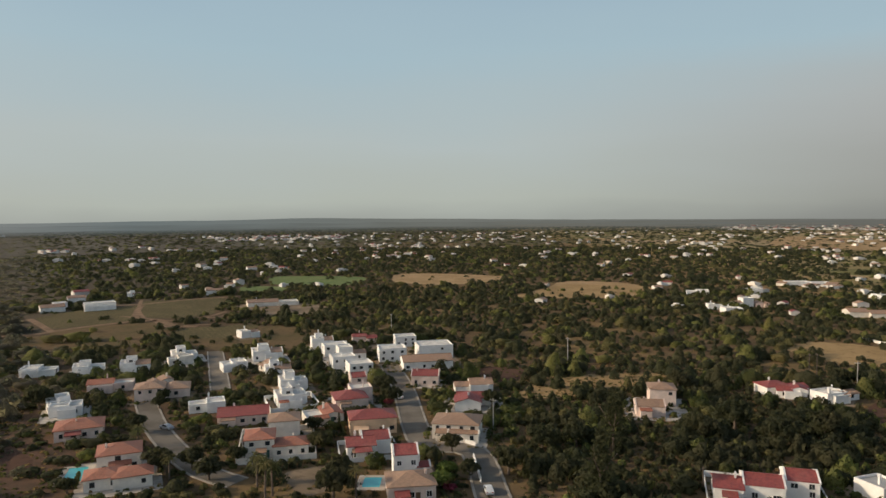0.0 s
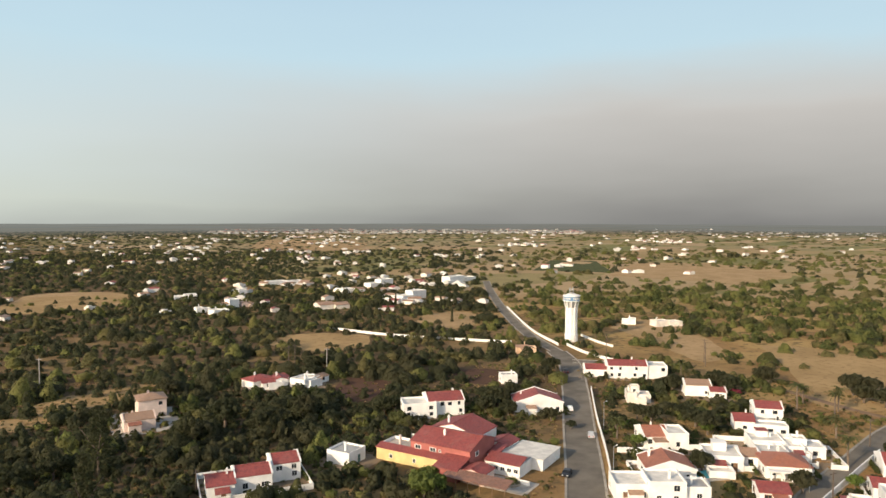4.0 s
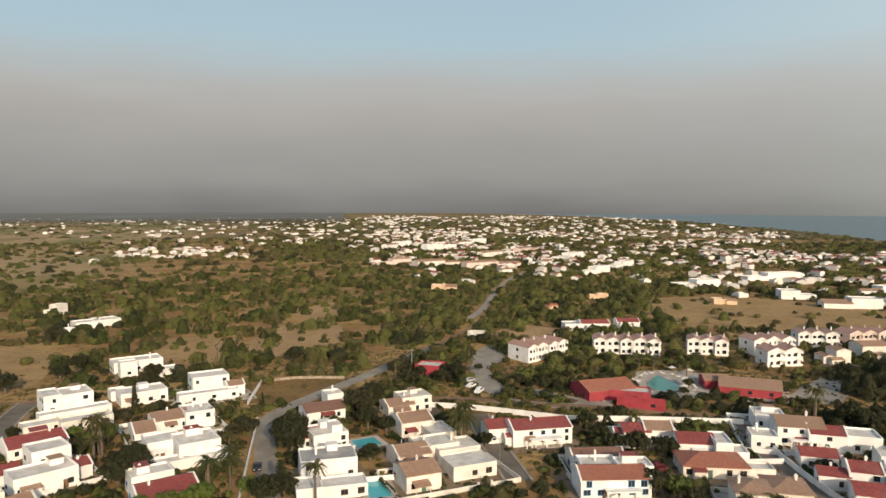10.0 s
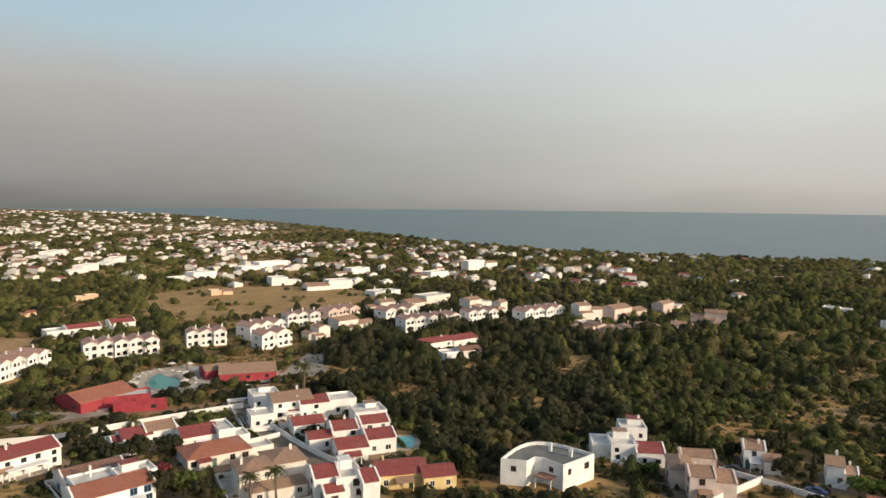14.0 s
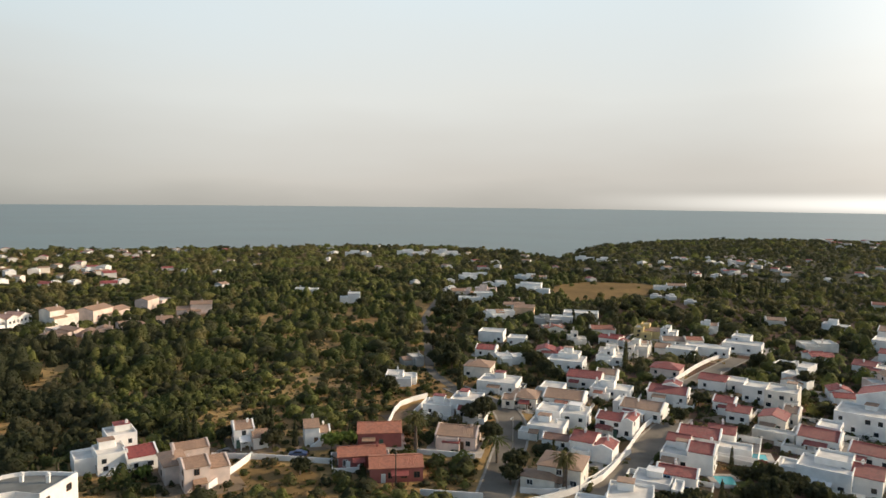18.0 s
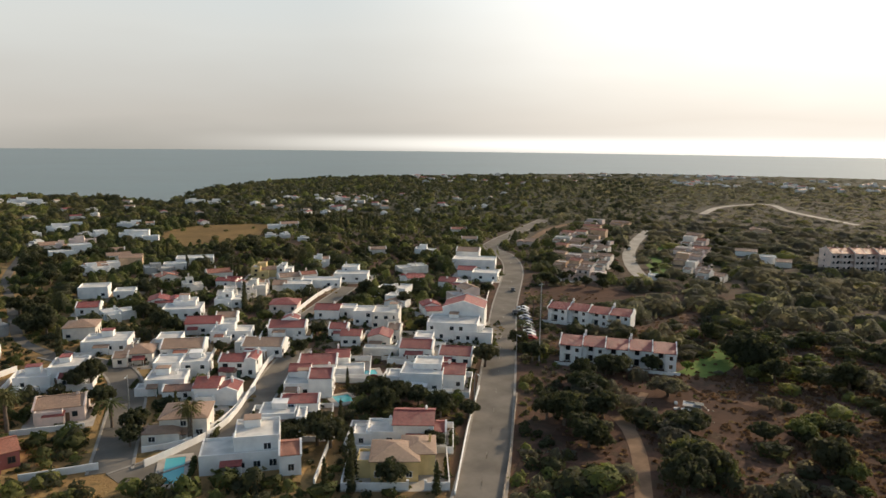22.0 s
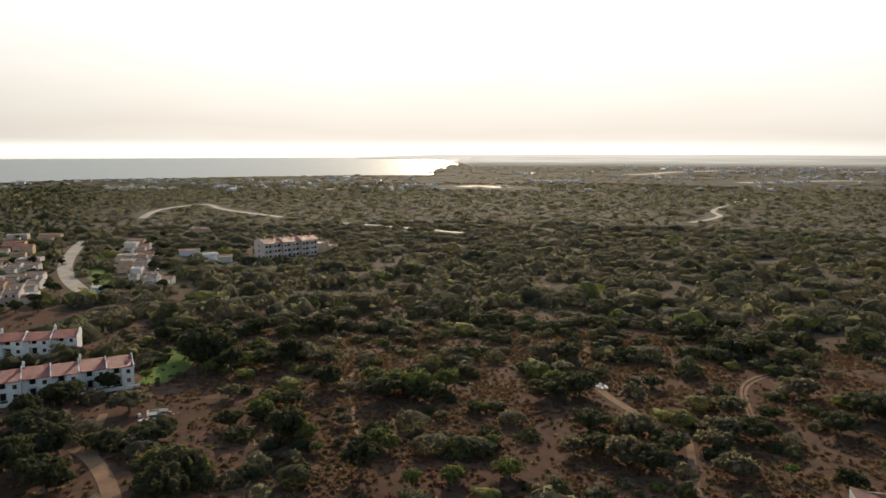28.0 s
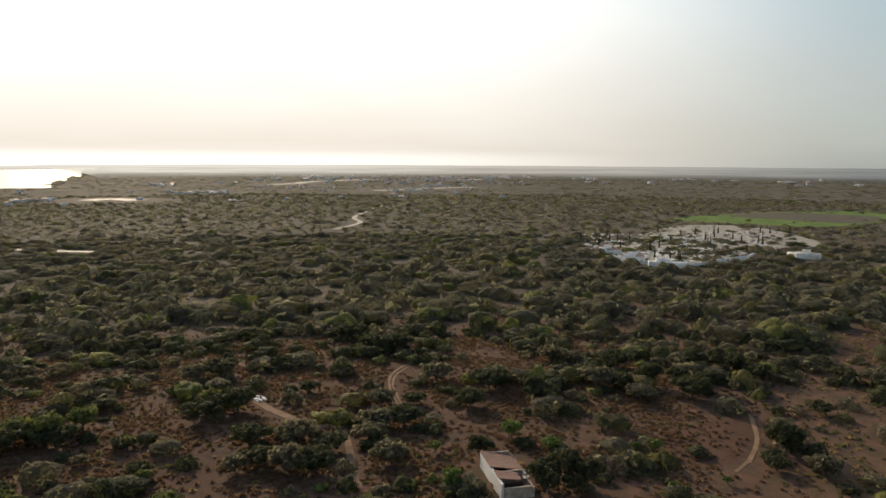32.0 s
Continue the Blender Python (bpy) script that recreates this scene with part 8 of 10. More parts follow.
tree("oak", -398.8, -227.3, 0.84)
tree("oak", -387.9, -215.2, 0.62)
tree("oak", -398.9, -173.4, 0.90)
tree("oak", -360.0, -201.3, 0.96)
tree("oak", -392.0, -184.3, 0.79)
tree("oak", -396.2, -215.9, 0.66)
tree("oak", -385.1, -194.1, 0.95)
tree("oak", -388.1, -208.4, 0.71)
tree("oak", -385.2, -206.2, 0.69)
tree("oak", -429.6, -210.6, 0.97)
tree("oak", -235.8, -186.7, 1.08)
tree("oak", -266.7, -178.3, 1.18)
tree("oak", -223.1, -203.3, 0.92)
tree("oak", -261.4, -174.6, 0.87)
tree("oak", -241.1, -209.9, 0.89)
tree("oak", -225.0, -209.7, 1.19)
tree("oak", -247.5, -196.6, 0.99)
tree("oak", -233.6, -194.1, 1.09)
tree("oak", -234.2, -208.1, 1.07)
tree("oak", -282.3, -162.3, 0.97)
tree("oak", -300.0, -169.3, 0.82)
tree("oak", -275.8, -173.8, 0.82)
tree("oak", -247.4, -177.2, 1.01)
tree("oak", -250.8, -201.0, 0.83)
mark([(-178.4, -60.9), (-189.0, -46.9), (-146.9, -37.4), (-130.0, -25.2), (-114.8, -24.7), (-112.9, -38.6), (-129.4, -41.2), (-134.9, -47.2)], 0.22)
mark([(-156.8, -88.4), (-162.8, -79.1), (-134.2, -65.0), (-131.7, -58.8), (-129.6, -50.9), (-114.5, -59.1), (-125.5, -70.0), (-140.6, -84.3)], 0.12)
mark([(-146.5, -19.3), (-179.4, -12.2), (-190.3, -3.8), (-181.4, 2.5), (-161.7, -2.3), (-148.8, 4.4), (-132.6, 5.4), (-122.4, 0.3), (-115.9, -15.3)], 0.22)
mark([(-220.6, 37.5), (-218.2, 47.0), (-204.4, 56.1), (-198.8, 48.5), (-209.9, 36.8)], 0.3)
mark([(-209.5, 82.1), (-193.8, 94.5), (-171.1, 84.0), (-176.4, 74.4)], 0.4)
mark([(-134.5, 99.8), (-126.4, 130.0), (-91.6, 101.9), (-97.3, 86.6), (-116.1, 97.9)], 0.22)
mark([(-191.7, 236.2), (-184.7, 255.7), (-99.9, 141.8), (-128.3, 161.9)], 0.25)
mark([(-213.1, 82.4), (-210.7, 105.9), (-172.2, 96.6), (-175.4, 75.9)], 0.3)
mark([(-151.8, 61.1), (-141.4, 89.4), (-124.1, 90.0), (-119.0, 65.3), (-132.6, 53.4)], 0.2)
track([(-126.4, 130.0), (-117.3, 122.9), (-111.8, 117.7), (-105.9, 109.7), (-102.5, 102.8)], 0.8)
tree("fresh", -134.8, 68.2, 0.8)
tree("fresh", -125.2, 73.4, 0.72)
tree("fresh", -115.8, 46.7, 0.8)
tree("fresh", -98.9, 97.4, 0.5)
tree("fresh", -118.8, 90.7, 0.5)
tree("fresh", -99.6, 85.4, 0.6)
tree("oak", -107.9, 63.0, 1.0)
tree("oak", -106.2, 67.7, 0.9)
tree("oak", -153.8, 147.2, 0.8)
tree("oak", -151.6, 153.2, 0.9)
tree("oak", -157.6, 142.6, 0.8)
tree("oak", -105.5, 120.1, 0.85)
tree("oak", -141.6, 125.6, 0.8)
tree("oak", -165.6, 80.8, 0.8)
tree("oak", -155.2, 109.0, 0.8)
tree("oak", -180.4, -93.2, 1.35)
tree("oak", -183.0, -92.0, 1.3)
tree("oak", -212.2, -111.4, 1.0)
tree("oak", -207.0, -120.0, 1.0)
patch("brown", [(243.1, -88.8), (242.8, -93.7), (221.6, -93.2), (213.7, -90.7), (215.3, -85.4), (229.2, -85.4)], 0.9, "planted island in a car park")
patch("brown", [(211.6, -82.3), (206.2, -90.0), (198.6, -100.6), (194.3, -98.4), (200.0, -85.7), (206.2, -80.3)], 0.9, "planted strip beside a car park")
tree("palm", 224.1, -146.7, 0.8)
tree("oak", 222.2, -153.7, 0.7)
tree("palm", 213.9, -153.7, 0.8)
tree("oak", 192.0, -137.0, 0.7)
tree("oak", 190.7, -131.1, 0.6)
tree("oak", 200.0, -144.5, 0.7)
tree("oak", 223.2, -137.2, 0.8)
tree("palm", 230.2, -144.5, 0.9)
tree("oak", 221.3, -109.9, 0.8)
tree("oak", 208.7, -100.1, 0.7)
tree("oak", 217.2, -98.5, 0.8)
tree("oak", 213.6, -92.3, 0.6)
tree("palm", 246.3, -77.8, 0.8)
tree("oak", 241.8, -83.6, 0.6)
tree("oak", 248.1, -118.8, 0.9)
tree("oak", 235.5, -121.0, 0.9)
tree("oak", 238.7, -135.1, 0.9)
tree("oak", 236.6, -142.3, 0.9)
tree("palm", 237.6, -153.3, 0.9)
tree("oak", 238.5, -164.4, 1.0)
villa(-60.0, -402.3, 176.5, "W", [(0, 12.6, -0, 7, 3, "F"), (10.6, 11, 12.1, 6, 4.2, "F")])
villa(-75.5, -438.1, 165.2, "P", [(0, 13.7, -0, 7, 4, "F")])
villa(-63.6, -343.6, 177.5, "W", [(0, 12.5, -0, 7, 3.2, "F")])
villa(-104.7, -448.8, 166.9, "W", [(0, 15.1, -0, 8, 4, "F")])
villa(-76.4, -512.3, 177.5, "W", [(0, 15.2, -0, 8, 3.4, "F")])
villa(-123.5, -510.6, 166.4, "W", [(0, 18.9, -0, 8, 3.4, "F")])
villa(-81.5, -376.4, 171.8, "W", [(0, 11.4, -0, 7, 3, "T")])
villa(12.2, -722.0, -179.0, "W", [(-0, 27.3, 0, 9, 4, "F")])
villa(-42.9, -741.1, 179.7, "W", [(0, 30.4, -0, 9, 4, "F")])
villa(-83.2, -749.7, 173.7, "W", [(0, 25.9, -0, 9, 4, "F")])
tree("bush", -220.2, -91.9, 2.00)
tree("bush", -225.3, -71.7, 2.00)
tree("bush", -183.9, -74.5, 2.00)
tree("bush", -187.2, -58.5, 2.00)
tree("bush", -154.6, -62.2, 1.43)
tree("bush", -155.6, -57.6, 1.42)
tree("bush", -145.8, -60.7, 1.25)
tree("bush", -137.5, -51.7, 1.49)
tree("bush", -141.2, -66.9, 1.24)
tree("bush", -158.8, -74.9, 1.13)
tree("bush", -163.0, -37.0, 1.89)
tree("bush", -167.8, -31.6, 1.81)
tree("bush", -162.9, -25.8, 1.64)
tree("bush", -178.4, -43.6, 1.17)
tree("bush", -188.1, -19.8, 1.20)
tree("bush", -156.9, -12.4, 1.02)
tree("bush", -138.3, -32.6, 1.35)
tree("bush", -146.9, -94.7, 1.85)
tree("bush", -131.4, -79.2, 1.97)
tree("bush", -151.4, -20.1, 0.78)
tree("bush", -142.4, -8.8, 1.04)
tree("bush", -148.3, -46.8, 0.45)
tree("bush", -152.6, -44.4, 0.58)
tree("bush", -134.6, -39.8, 0.52)
tree("bush", -145.5, -42.0, 0.88)
tree("bush", -184.5, -18.9, 1.24)
tree("bush", -158.5, -13.1, 0.95)
tree("bush", -170.4, 4.9, 2.00)
tree("bush", -172.9, 12.3, 1.89)
tree("bush", -137.7, 8.9, 1.20)
tree("bush", -150.7, 13.1, 1.68)
tree("bush", -138.7, 14.2, 1.33)
tree("bush", -147.5, 23.3, 1.91)
tree("bush", -134.7, 19.0, 1.76)
tree("bush", -132.5, 23.7, 1.75)
tree("bush", -140.9, 28.9, 1.49)
tree("bush", -126.3, -4.0, 1.23)
tree("bush", -123.1, -13.8, 0.99)
tree("bush", -149.3, 41.4, 1.71)
tree("bush", -163.8, 46.5, 1.58)
tree("bush", -143.7, 38.0, 1.53)
tree("bush", -161.9, 54.6, 1.16)
tree("bush", -150.2, 48.3, 1.74)
tree("bush", -177.8, 66.7, 2.00)
tree("bush", -155.8, 67.8, 1.71)
tree("bush", -166.7, 77.9, 1.99)
tree("bush", -131.3, 39.2, 1.54)
tree("bush", -179.3, 26.1, 0.92)
tree("bush", -180.3, 31.2, 1.08)
tree("bush", -189.3, 42.9, 0.98)
tree("bush", -212.7, 66.8, 2.00)
tree("bush", -214.9, 58.9, 2.00)
tree("bush", -231.4, 53.9, 1.94)
tree("bush", -205.7, 27.7, 1.38)
tree("bush", -201.9, 10.3, 2.00)
tree("bush", -200.0, 2.7, 1.66)
tree("bush", -149.3, -113.2, 2.00)
tree("bush", -133.1, -109.4, 2.00)
tree("bush", -117.5, -100.1, 2.00)
tree("bush", -116.9, -90.5, 0.89)
tree("bush", -109.9, -86.1, 1.21)
tree("bush", -127.6, -79.9, 1.42)
tree("bush", -115.1, -69.2, 1.86)
tree("bush", -115.0, -63.9, 1.49)
tree("bush", -169.9, 81.6, 1.69)
tree("bush", -153.8, 86.6, 1.79)
tree("bush", -158.0, 106.7, 2.00)
tree("bush", -144.3, 111.0, 1.64)
tree("bush", -141.2, 125.4, 2.00)
tree("bush", -170.0, 122.3, 1.86)
tree("bush", -159.6, 152.7, 2.00)
tree("bush", -182.7, 107.1, 1.88)
tree("bush", -108.7, 122.5, 1.67)
tree("bush", -138.3, 175.8, 1.49)
tree("bush", -147.0, 153.7, 1.65)
tree("bush", -100.3, 111.2, 1.04)
tree("bush", -95.4, 118.6, 1.40)
tree("bush", -132.5, 180.5, 1.49)
tree("bush", -120.4, 146.4, 1.28)
white_row(-159.0, -119.7, 32.0, 9, 126.1, 5, 5.4)
white_row(-187.2, -152.9, 29.0, 8, 114.2, 4, 5.0)
terrace_row(-383, -141.6, 34.4, 14, 136.1, 6, 3, "O", "P", "pink three-storey hillside hotel with balconies")
house(-404.2, -127.5, 16.4, 12, 153.4, 2, "F", "O", annex=0)
house(-302.3, -297.8, 13.8, 10, 132.5, 1, "T", "P")


# pools
pool(-88.6, 163.4, 4.4, 10, 16.8)
pool(-16.8, 157.2, 4.1, 6, -1.2)
pool(175.7, -30.0, 6.5, 6, -78)
pool(145.8, -27.3, 4.6, 9, -92)
pool(104.9, -138.9, 5.6, 8, -147.8)
pool(-37, -127.8, 3.7, 11, 158.6)
pool(-81.3, -140.9, 4.2, 5, 170.4)
pool(-95.8, -154, 6, 4, 157.4)
patch("deck", [(210.8, -128), (225.2, -140.2), (220.5, -157.4), (205.2, -163.6), (190.4, -151.8), (189.6, -131.9), (197.6, -122.6)], 0.0)
LAGOON = [(209.3, -134.8), (215.2, -140.8), (216.8, -144.4), (210.8, -143.3), (206.8, -144.1), (199.8, -140.9), (196.7, -136.1), (198.8, -132.4), (203.3, -131.9)]
PARASOLS = [(214.7, -155.4), (204.6, -146.6), (206, -151.6), (206.3, -128.4), (220.2, -151.9), (207.5, -155.4), (199.3, -152.8), (196.3, -140.1), (204.4, -158.9)]
pool(154.1, 83.5, 5.4, 5, -25.3)

# poles and lamps
pole(47.5, 263.7, 14.2, wood=False)
pole(141.9, 267, 6.6)
pole(142.5, 236.7, 9.8, wood=False)
pole(-27.1, 357.7, 10.3, wood=False)
pole(14, 196.2, 9, wood=False)
pole(57.7, 152.3, 5.1)
pole(243.5, 177.1, 11.9)
pole(282.4, 226.6, 9.8, wood=False)
pole(147.9, 245, 8.2)
pole(140.3, 258.5, 8.3)
pole(265.9, 9.7, 9.3)
pole(266.2, 144.6, 10.5)
pole(153.6, 54.7, 9.2)
pole(274.5, 149.7, 9.9)
pole(-8.4, -145.5, 7.5)
pole(207.3, 65, 7.7)
pole(-140.7, -132.8, 23.2, wood=False)
pole(253.7, 241.3, 10.1)
pole(50.2, 279.3, 11.1)
pole(248.2, -59.6, 8.4, wood=False)
street_lamp(165.4, 120.9, 10)
street_lamp(134.9, 95.7, 10)
street_lamp(-104.4, -119.1, 80)
street_lamp(-135.9, -137.2, 80)
street_lamp(147.1, -56.2, 30)
street_lamp(162.3, 62.7, 20)
street_lamp(156.1, -134, 20)
street_lamp(-38.6, -165.4, 60)

# cars
car(173.3, 139.7, -138.4, "white")
car(156.7, 118.8, -139.3, "silver")
car(128.8, 104.6, 27.8, "black")
car(214.4, 175, -138.1, "black")
car(134.9, 114.7, 63.6, "white")
car(137.8, 116.7, 59.9, "silver")
car(-80.7, 198.7, -28.1, "silver")
car(-14.9, 230.6, -78, "white")
car(9.7, 151.1, -84.6, "white")
car(212.7, -73.8, -40.1, "white", van=True)
car(220.6, -73.7, -52.9, "white")
car(227.6, -75.4, -61.1, "silver")
car(197.9, -111.3, -111.3, "white", van=True)
car(164.5, -2.4, -5.5, "black")
car(155, 56.7, 4.7, "black")
car(31, -167.4, 174.6, "black")
car(13.8, -164.7, 174.6, "blue")
car(-181.9, -180.7, 111.8, "white", group="parked car row")
car(-178.8, -177.3, 112.2, "silver", group="parked car row")
car(-175.9, -174, 112.5, "black", group="parked car row")
car(-173, -170.7, 112.9, "white", group="parked car row")
car(-170.3, -167.6, 113.3, "blue", group="parked car row")
car(-167.6, -164.6, 113.6, "silver", group="parked car row")
car(-165, -161.7, 114, "white", group="parked car row")
car(-162.5, -158.9, 114.3, "black", group="parked car row")
car(-160.1, -156.1, 114.7, "silver", group="parked car row")
car(-157.7, -153.5, 115, "white", group="parked car row")
car(-155.5, -150.9, 115.3, "red", group="parked car row")
car(-201.4, -206.5, -131.1, "black")
car(-174.6, -177.6, -131.5, "black")
car(-338.5, -250.1, 34, "white")

# single trees
tree("oak", 176.0, -10.6, 1.8)
tree("oak", 161.9, 26.9, 1.5)
tree("oak", 143.7, -3.6, 1.4)
tree("oak", 147.0, -7.4, 1.2)
tree("fresh", 144.4, 9.3, 1.6)
tree("fresh", 144.8, 15.3, 1.4)
tree("fresh", 143.4, 21.0, 1.3)
tree("fresh", 148.6, -0.3, 1.2)
tree("palm", 154.5, 3.5, 1.2)
tree("palm", 184.0, 36.0, 1.3)
tree("palm", 183.9, 34.2, 1.3)
tree("oak", 183.3, 39.3, 1.1)
tree("fresh", 193.9, 34.4, 1.3)
tree("fresh", 191.6, 38.4, 1.1)
tree("fresh", 199.0, 43.3, 1.0)
tree("bloom", 145.9, 34.4, 1.2)
tree("bloom", 146.2, 29.8, 1.2)
tree("cypress", 223.7, 32.1, 1.0)
tree("oak", 246.4, 31.5, 1.3)
tree("fresh", 232.0, 21.4, 0.9)
tree("oak", 188.5, 2.7, 1.0)
tree("oak", 189.3, -0.8, 1.1)
tree("oak", 199.8, -32.4, 1.7)
tree("fresh", 200.7, -27.9, 0.9)
tree("palm", 166.9, -53.1, 1.6)
tree("oak", 164.2, -58.9, 0.8)
tree("oak", 182.4, -36.7, 1.0)
tree("oak", 162.3, -28.6, 1.0)
tree("palm", 141.4, -13.5, 1.1)
tree("oak", 227.5, -53.7, 1.2)
tree("oak", 232.3, -72.6, 1.3)
tree("oak", 226.8, -65.1, 1.1)
tree("oak", 253.9, 75.3, 1.5)
tree("oak", 266.2, 89.4, 1.6)
tree("oak", 254.3, 81.9, 1.4)
tree("oak", 256.3, 114.4, 1.4)
tree("palm", 237.9, 94.7, 1.1)
tree("palm", 230.1, 82.1, 1.0)
tree("oak", 239.8, 125.8, 1.4)
tree("oak", 232.2, 116.5, 1.3)
tree("oak", 278.7, 58.0, 1.5)
tree("oak", 269.2, 62.6, 1.3)
tree("olive", 276.3, 17.3, 1.6)
tree("olive", 275.1, -0.8, 1.6)
tree("oak", 274.0, -18.8, 1.3)
tree("fresh", 123.2, -87.0, 1.5)
tree("oak", 126.7, -83.6, 1.4)
tree("oak", 116.1, -86.6, 1.1)
tree("oak", 148.0, -92.8, 1.3)
tree("oak", 151.3, -88.5, 1.1)
tree("oak", 145.2, -98.9, 1.2)
tree("bloom", 136.8, -91.1, 1.2)
tree("palm", 103.7, -94.7, 1.0)
tree("palm", 105.6, -89.8, 1.0)
tree("oak", 160.2, -88.9, 1.1)
tree("oak", 169.1, -89.9, 1.1)
tree("palm", 156.1, -154.7, 1.3)
tree("oak", 150.5, -162.0, 1.6)
tree("oak", 142.3, -161.0, 1.5)
tree("palm", 168.5, -54.5, 1.5)
tree("palm", 239.3, -78.2, 1.2)
tree("palm", 250.3, -67.4, 1.2)
tree("oak", 218.0, -90.1, 1.0)
tree("oak", 172.3, -144.3, 0.9)
tree("oak", 161.7, -219.1, 1.6)
tree("oak", 150.8, -215.3, 1.5)
tree("oak", 138.1, -178.1, 1.5)
tree("oak", -64.0, -121.7, 1.5)
tree("oak", -65.5, -118.9, 1.4)
tree("cypress", -59.3, -100.4, 1.0)
tree("cypress", -71.0, -90.7, 0.9)
tree("cypress", -56.0, -104.1, 0.8)
tree("palm", -44.1, -138.8, 1.1)
tree("oak", -61.4, -128.6, 0.9)
tree("oak", -93.4, -118.2, 1.3)
tree("oak", -93.4, -126.6, 1.2)
tree("oak", -90.0, -130.8, 1.2)
tree("oak", -98.1, -113.8, 1.0)
tree("oak", -88.9, -178.7, 1.0)
tree("oak", -65.0, -230.6, 1.4)
tree("oak", -65.7, -221.6, 1.3)
tree("oak", -64.5, -249.1, 1.3)
tree("cypress", -96.3, -237.6, 1.1)
tree("cypress", -114.0, -290.6, 1.0)
tree("cypress", -161.0, -232.6, 1.0)
tree("oak", -147.5, -236.5, 1.3)
tree("oak", -151.8, -227.0, 1.3)
tree("oak", -161.6, -218.0, 1.2)
tree("oak", -149.0, -211.6, 1.2)
tree("oak", -187.9, -207.9, 1.2)
tree("oak", -131.6, -222.8, 1.0)
tree("oak", -88.7, -136.0, 1.2)
tree("oak", -84.1, -138.5, 1.0)
tree("oak", -139.2, -134.0, 1.3)
tree("oak", -146.1, -146.8, 1.2)
tree("palm", -177.4, -171.1, 1.0)
tree("palm", -182.1, -171.3, 1.0)
tree("palm", -201.6, -271.7, 0.9)
tree("palm", -211.7, -266.7, 0.9)
tree("oak", -186.3, -95.5, 2.2)
tree("oak", -185.3, -90.5, 1.9)
tree("oak", -202.4, -116.3, 1.3)
tree("oak", -35.2, -187.2, 1.4)
tree("oak", -31.5, -185.8, 1.2)
tree("oak", -33.6, -169.2, 1.2)
tree("palm", -14.3, -163.8, 1.4)
tree("fresh", 1.8, -169.7, 1.2)
tree("fresh", 6.0, -167.4, 1.3)
tree("cypress", -32.7, -213.8, 1.3)
tree("oak", 25.9, -182.8, 1.1)
tree("oak", 20.3, -169.9, 1.1)
tree("oak", 33.0, -176.7, 0.9)
tree("oak", -36.0, -150.1, 1.2)
tree("oak", -33.2, -143.6, 1.0)
tree("oak", -9.9, -216.3, 1.2)
tree("oak", -4.9, -223.6, 1.3)
tree("oak", -35.2, -258.2, 1.6)
tree("oak", -31.0, -278.7, 1.6)
tree("oak", -67.2, -253.2, 1.2)
tree("oak", -84.9, -270.5, 1.2)
tree("oak", -60.8, -214.5, 1.0)
tree("oak", -71.0, -194.1, 0.8)
tree("cypress", -117.4, -302.2, 1.2)
tree("oak", 12.5, -153.5, 0.9)
tree("palm", 161.4, 113.4, 1.0)
tree("fresh", 159.4, 105.2, 1.0)
tree("oak", 183.5, 98.6, 1.4)
tree("oak", 187.7, 104.7, 1.3)
tree("oak", 191.6, 110.3, 1.2)
tree("oak", 181.7, 115.7, 1.3)
tree("oak", 181.6, 120.4, 1.1)
tree("oak", 234.6, 118.3, 1.4)
tree("oak", 232.7, 122.0, 1.3)
tree("oak", 219.3, 131.3, 1.4)
tree("palm", 242.0, 141.3, 1.2)
tree("oak", 156.1, 85.2, 1.1)
tree("palm", 208.1, 73.7, 1.2)
tree("palm", 229.1, 93.0, 1.2)
tree("oak", 160.4, 63.4, 1.1)
tree("fresh", 93.6, 115.5, 1.6)
tree("fresh", 96.7, 115.3, 1.4)
tree("oak", 158.8, 158.0, 1.6)
tree("oak", 158.9, 163.3, 1.3)
tree("oak", 125.5, 174.5, 1.3)
tree("oak", 130.5, 175.2, 1.2)
tree("oak", 263.0, 88.1, 1.6)
tree("oak", 267.5, 84.2, 1.5)
tree("oak", 255.3, 115.9, 1.4)
tree("oak", 209.8, 178.8, 1.4)
tree("cypress", 288.3, 386.8, 1.2)
tree("cypress", 276.4, 377.3, 1.2)
tree("cypress", 302.7, 355.2, 1.2)
tree("cypress", 307.1, 351.5, 1.1)
tree("cypress", 217.9, 331.1, 1.2)
tree("palm", -82.5, 184.1, 1.0)
tree("oak", -69.3, 165.0, 1.4)
tree("oak", -24.2, 147.5, 1.5)
tree("oak", -24.1, 157.0, 1.3)
tree("oak", -33.8, 180.2, 1.1)
tree("fresh", 0.4, 159.9, 1.2)
tree("fresh", -1.0, 152.6, 1.2)
tree("oak", -37.1, 194.5, 1.1)
tree("palm", -39.0, 147.8, 1.1)
tree("palm", -38.1, 150.2, 1.0)
tree("oak", -91.5, 220.0, 1.0)
tree("oak", -20.6, 235.9, 1.6)
tree("oak", -17.3, 223.1, 1.4)
tree("oak", -88.4, 195.8, 1.3)
tree("oak", -129.9, 219.9, 1.6)
tree("oak", -136.1, 229.4, 1.4)
tree("oak", -93.8, 229.5, 0.9)
tree("oak", -55.3, 159.7, 1.3)
tree("oak", -61.9, 167.1, 1.2)
tree("oak", -51.9, 170.7, 1.0)
tree("oak", 1.9, 177.6, 1.1)
tree("oak", 5.6, 158.4, 1.0)
tree("oak", -51.8, 279.2, 1.0)
tree("oak", -37.2, 242.6, 1.0)
tree("pine", 43.6, 176.6, 1.3)
tree("oak", 69.3, 184.9, 1.8)
tree("oak", 82.5, 194.4, 1.8)
tree("oak", 88.3, 179.9, 1.8)
tree("oak", 102.5, 184.1, 1.8)
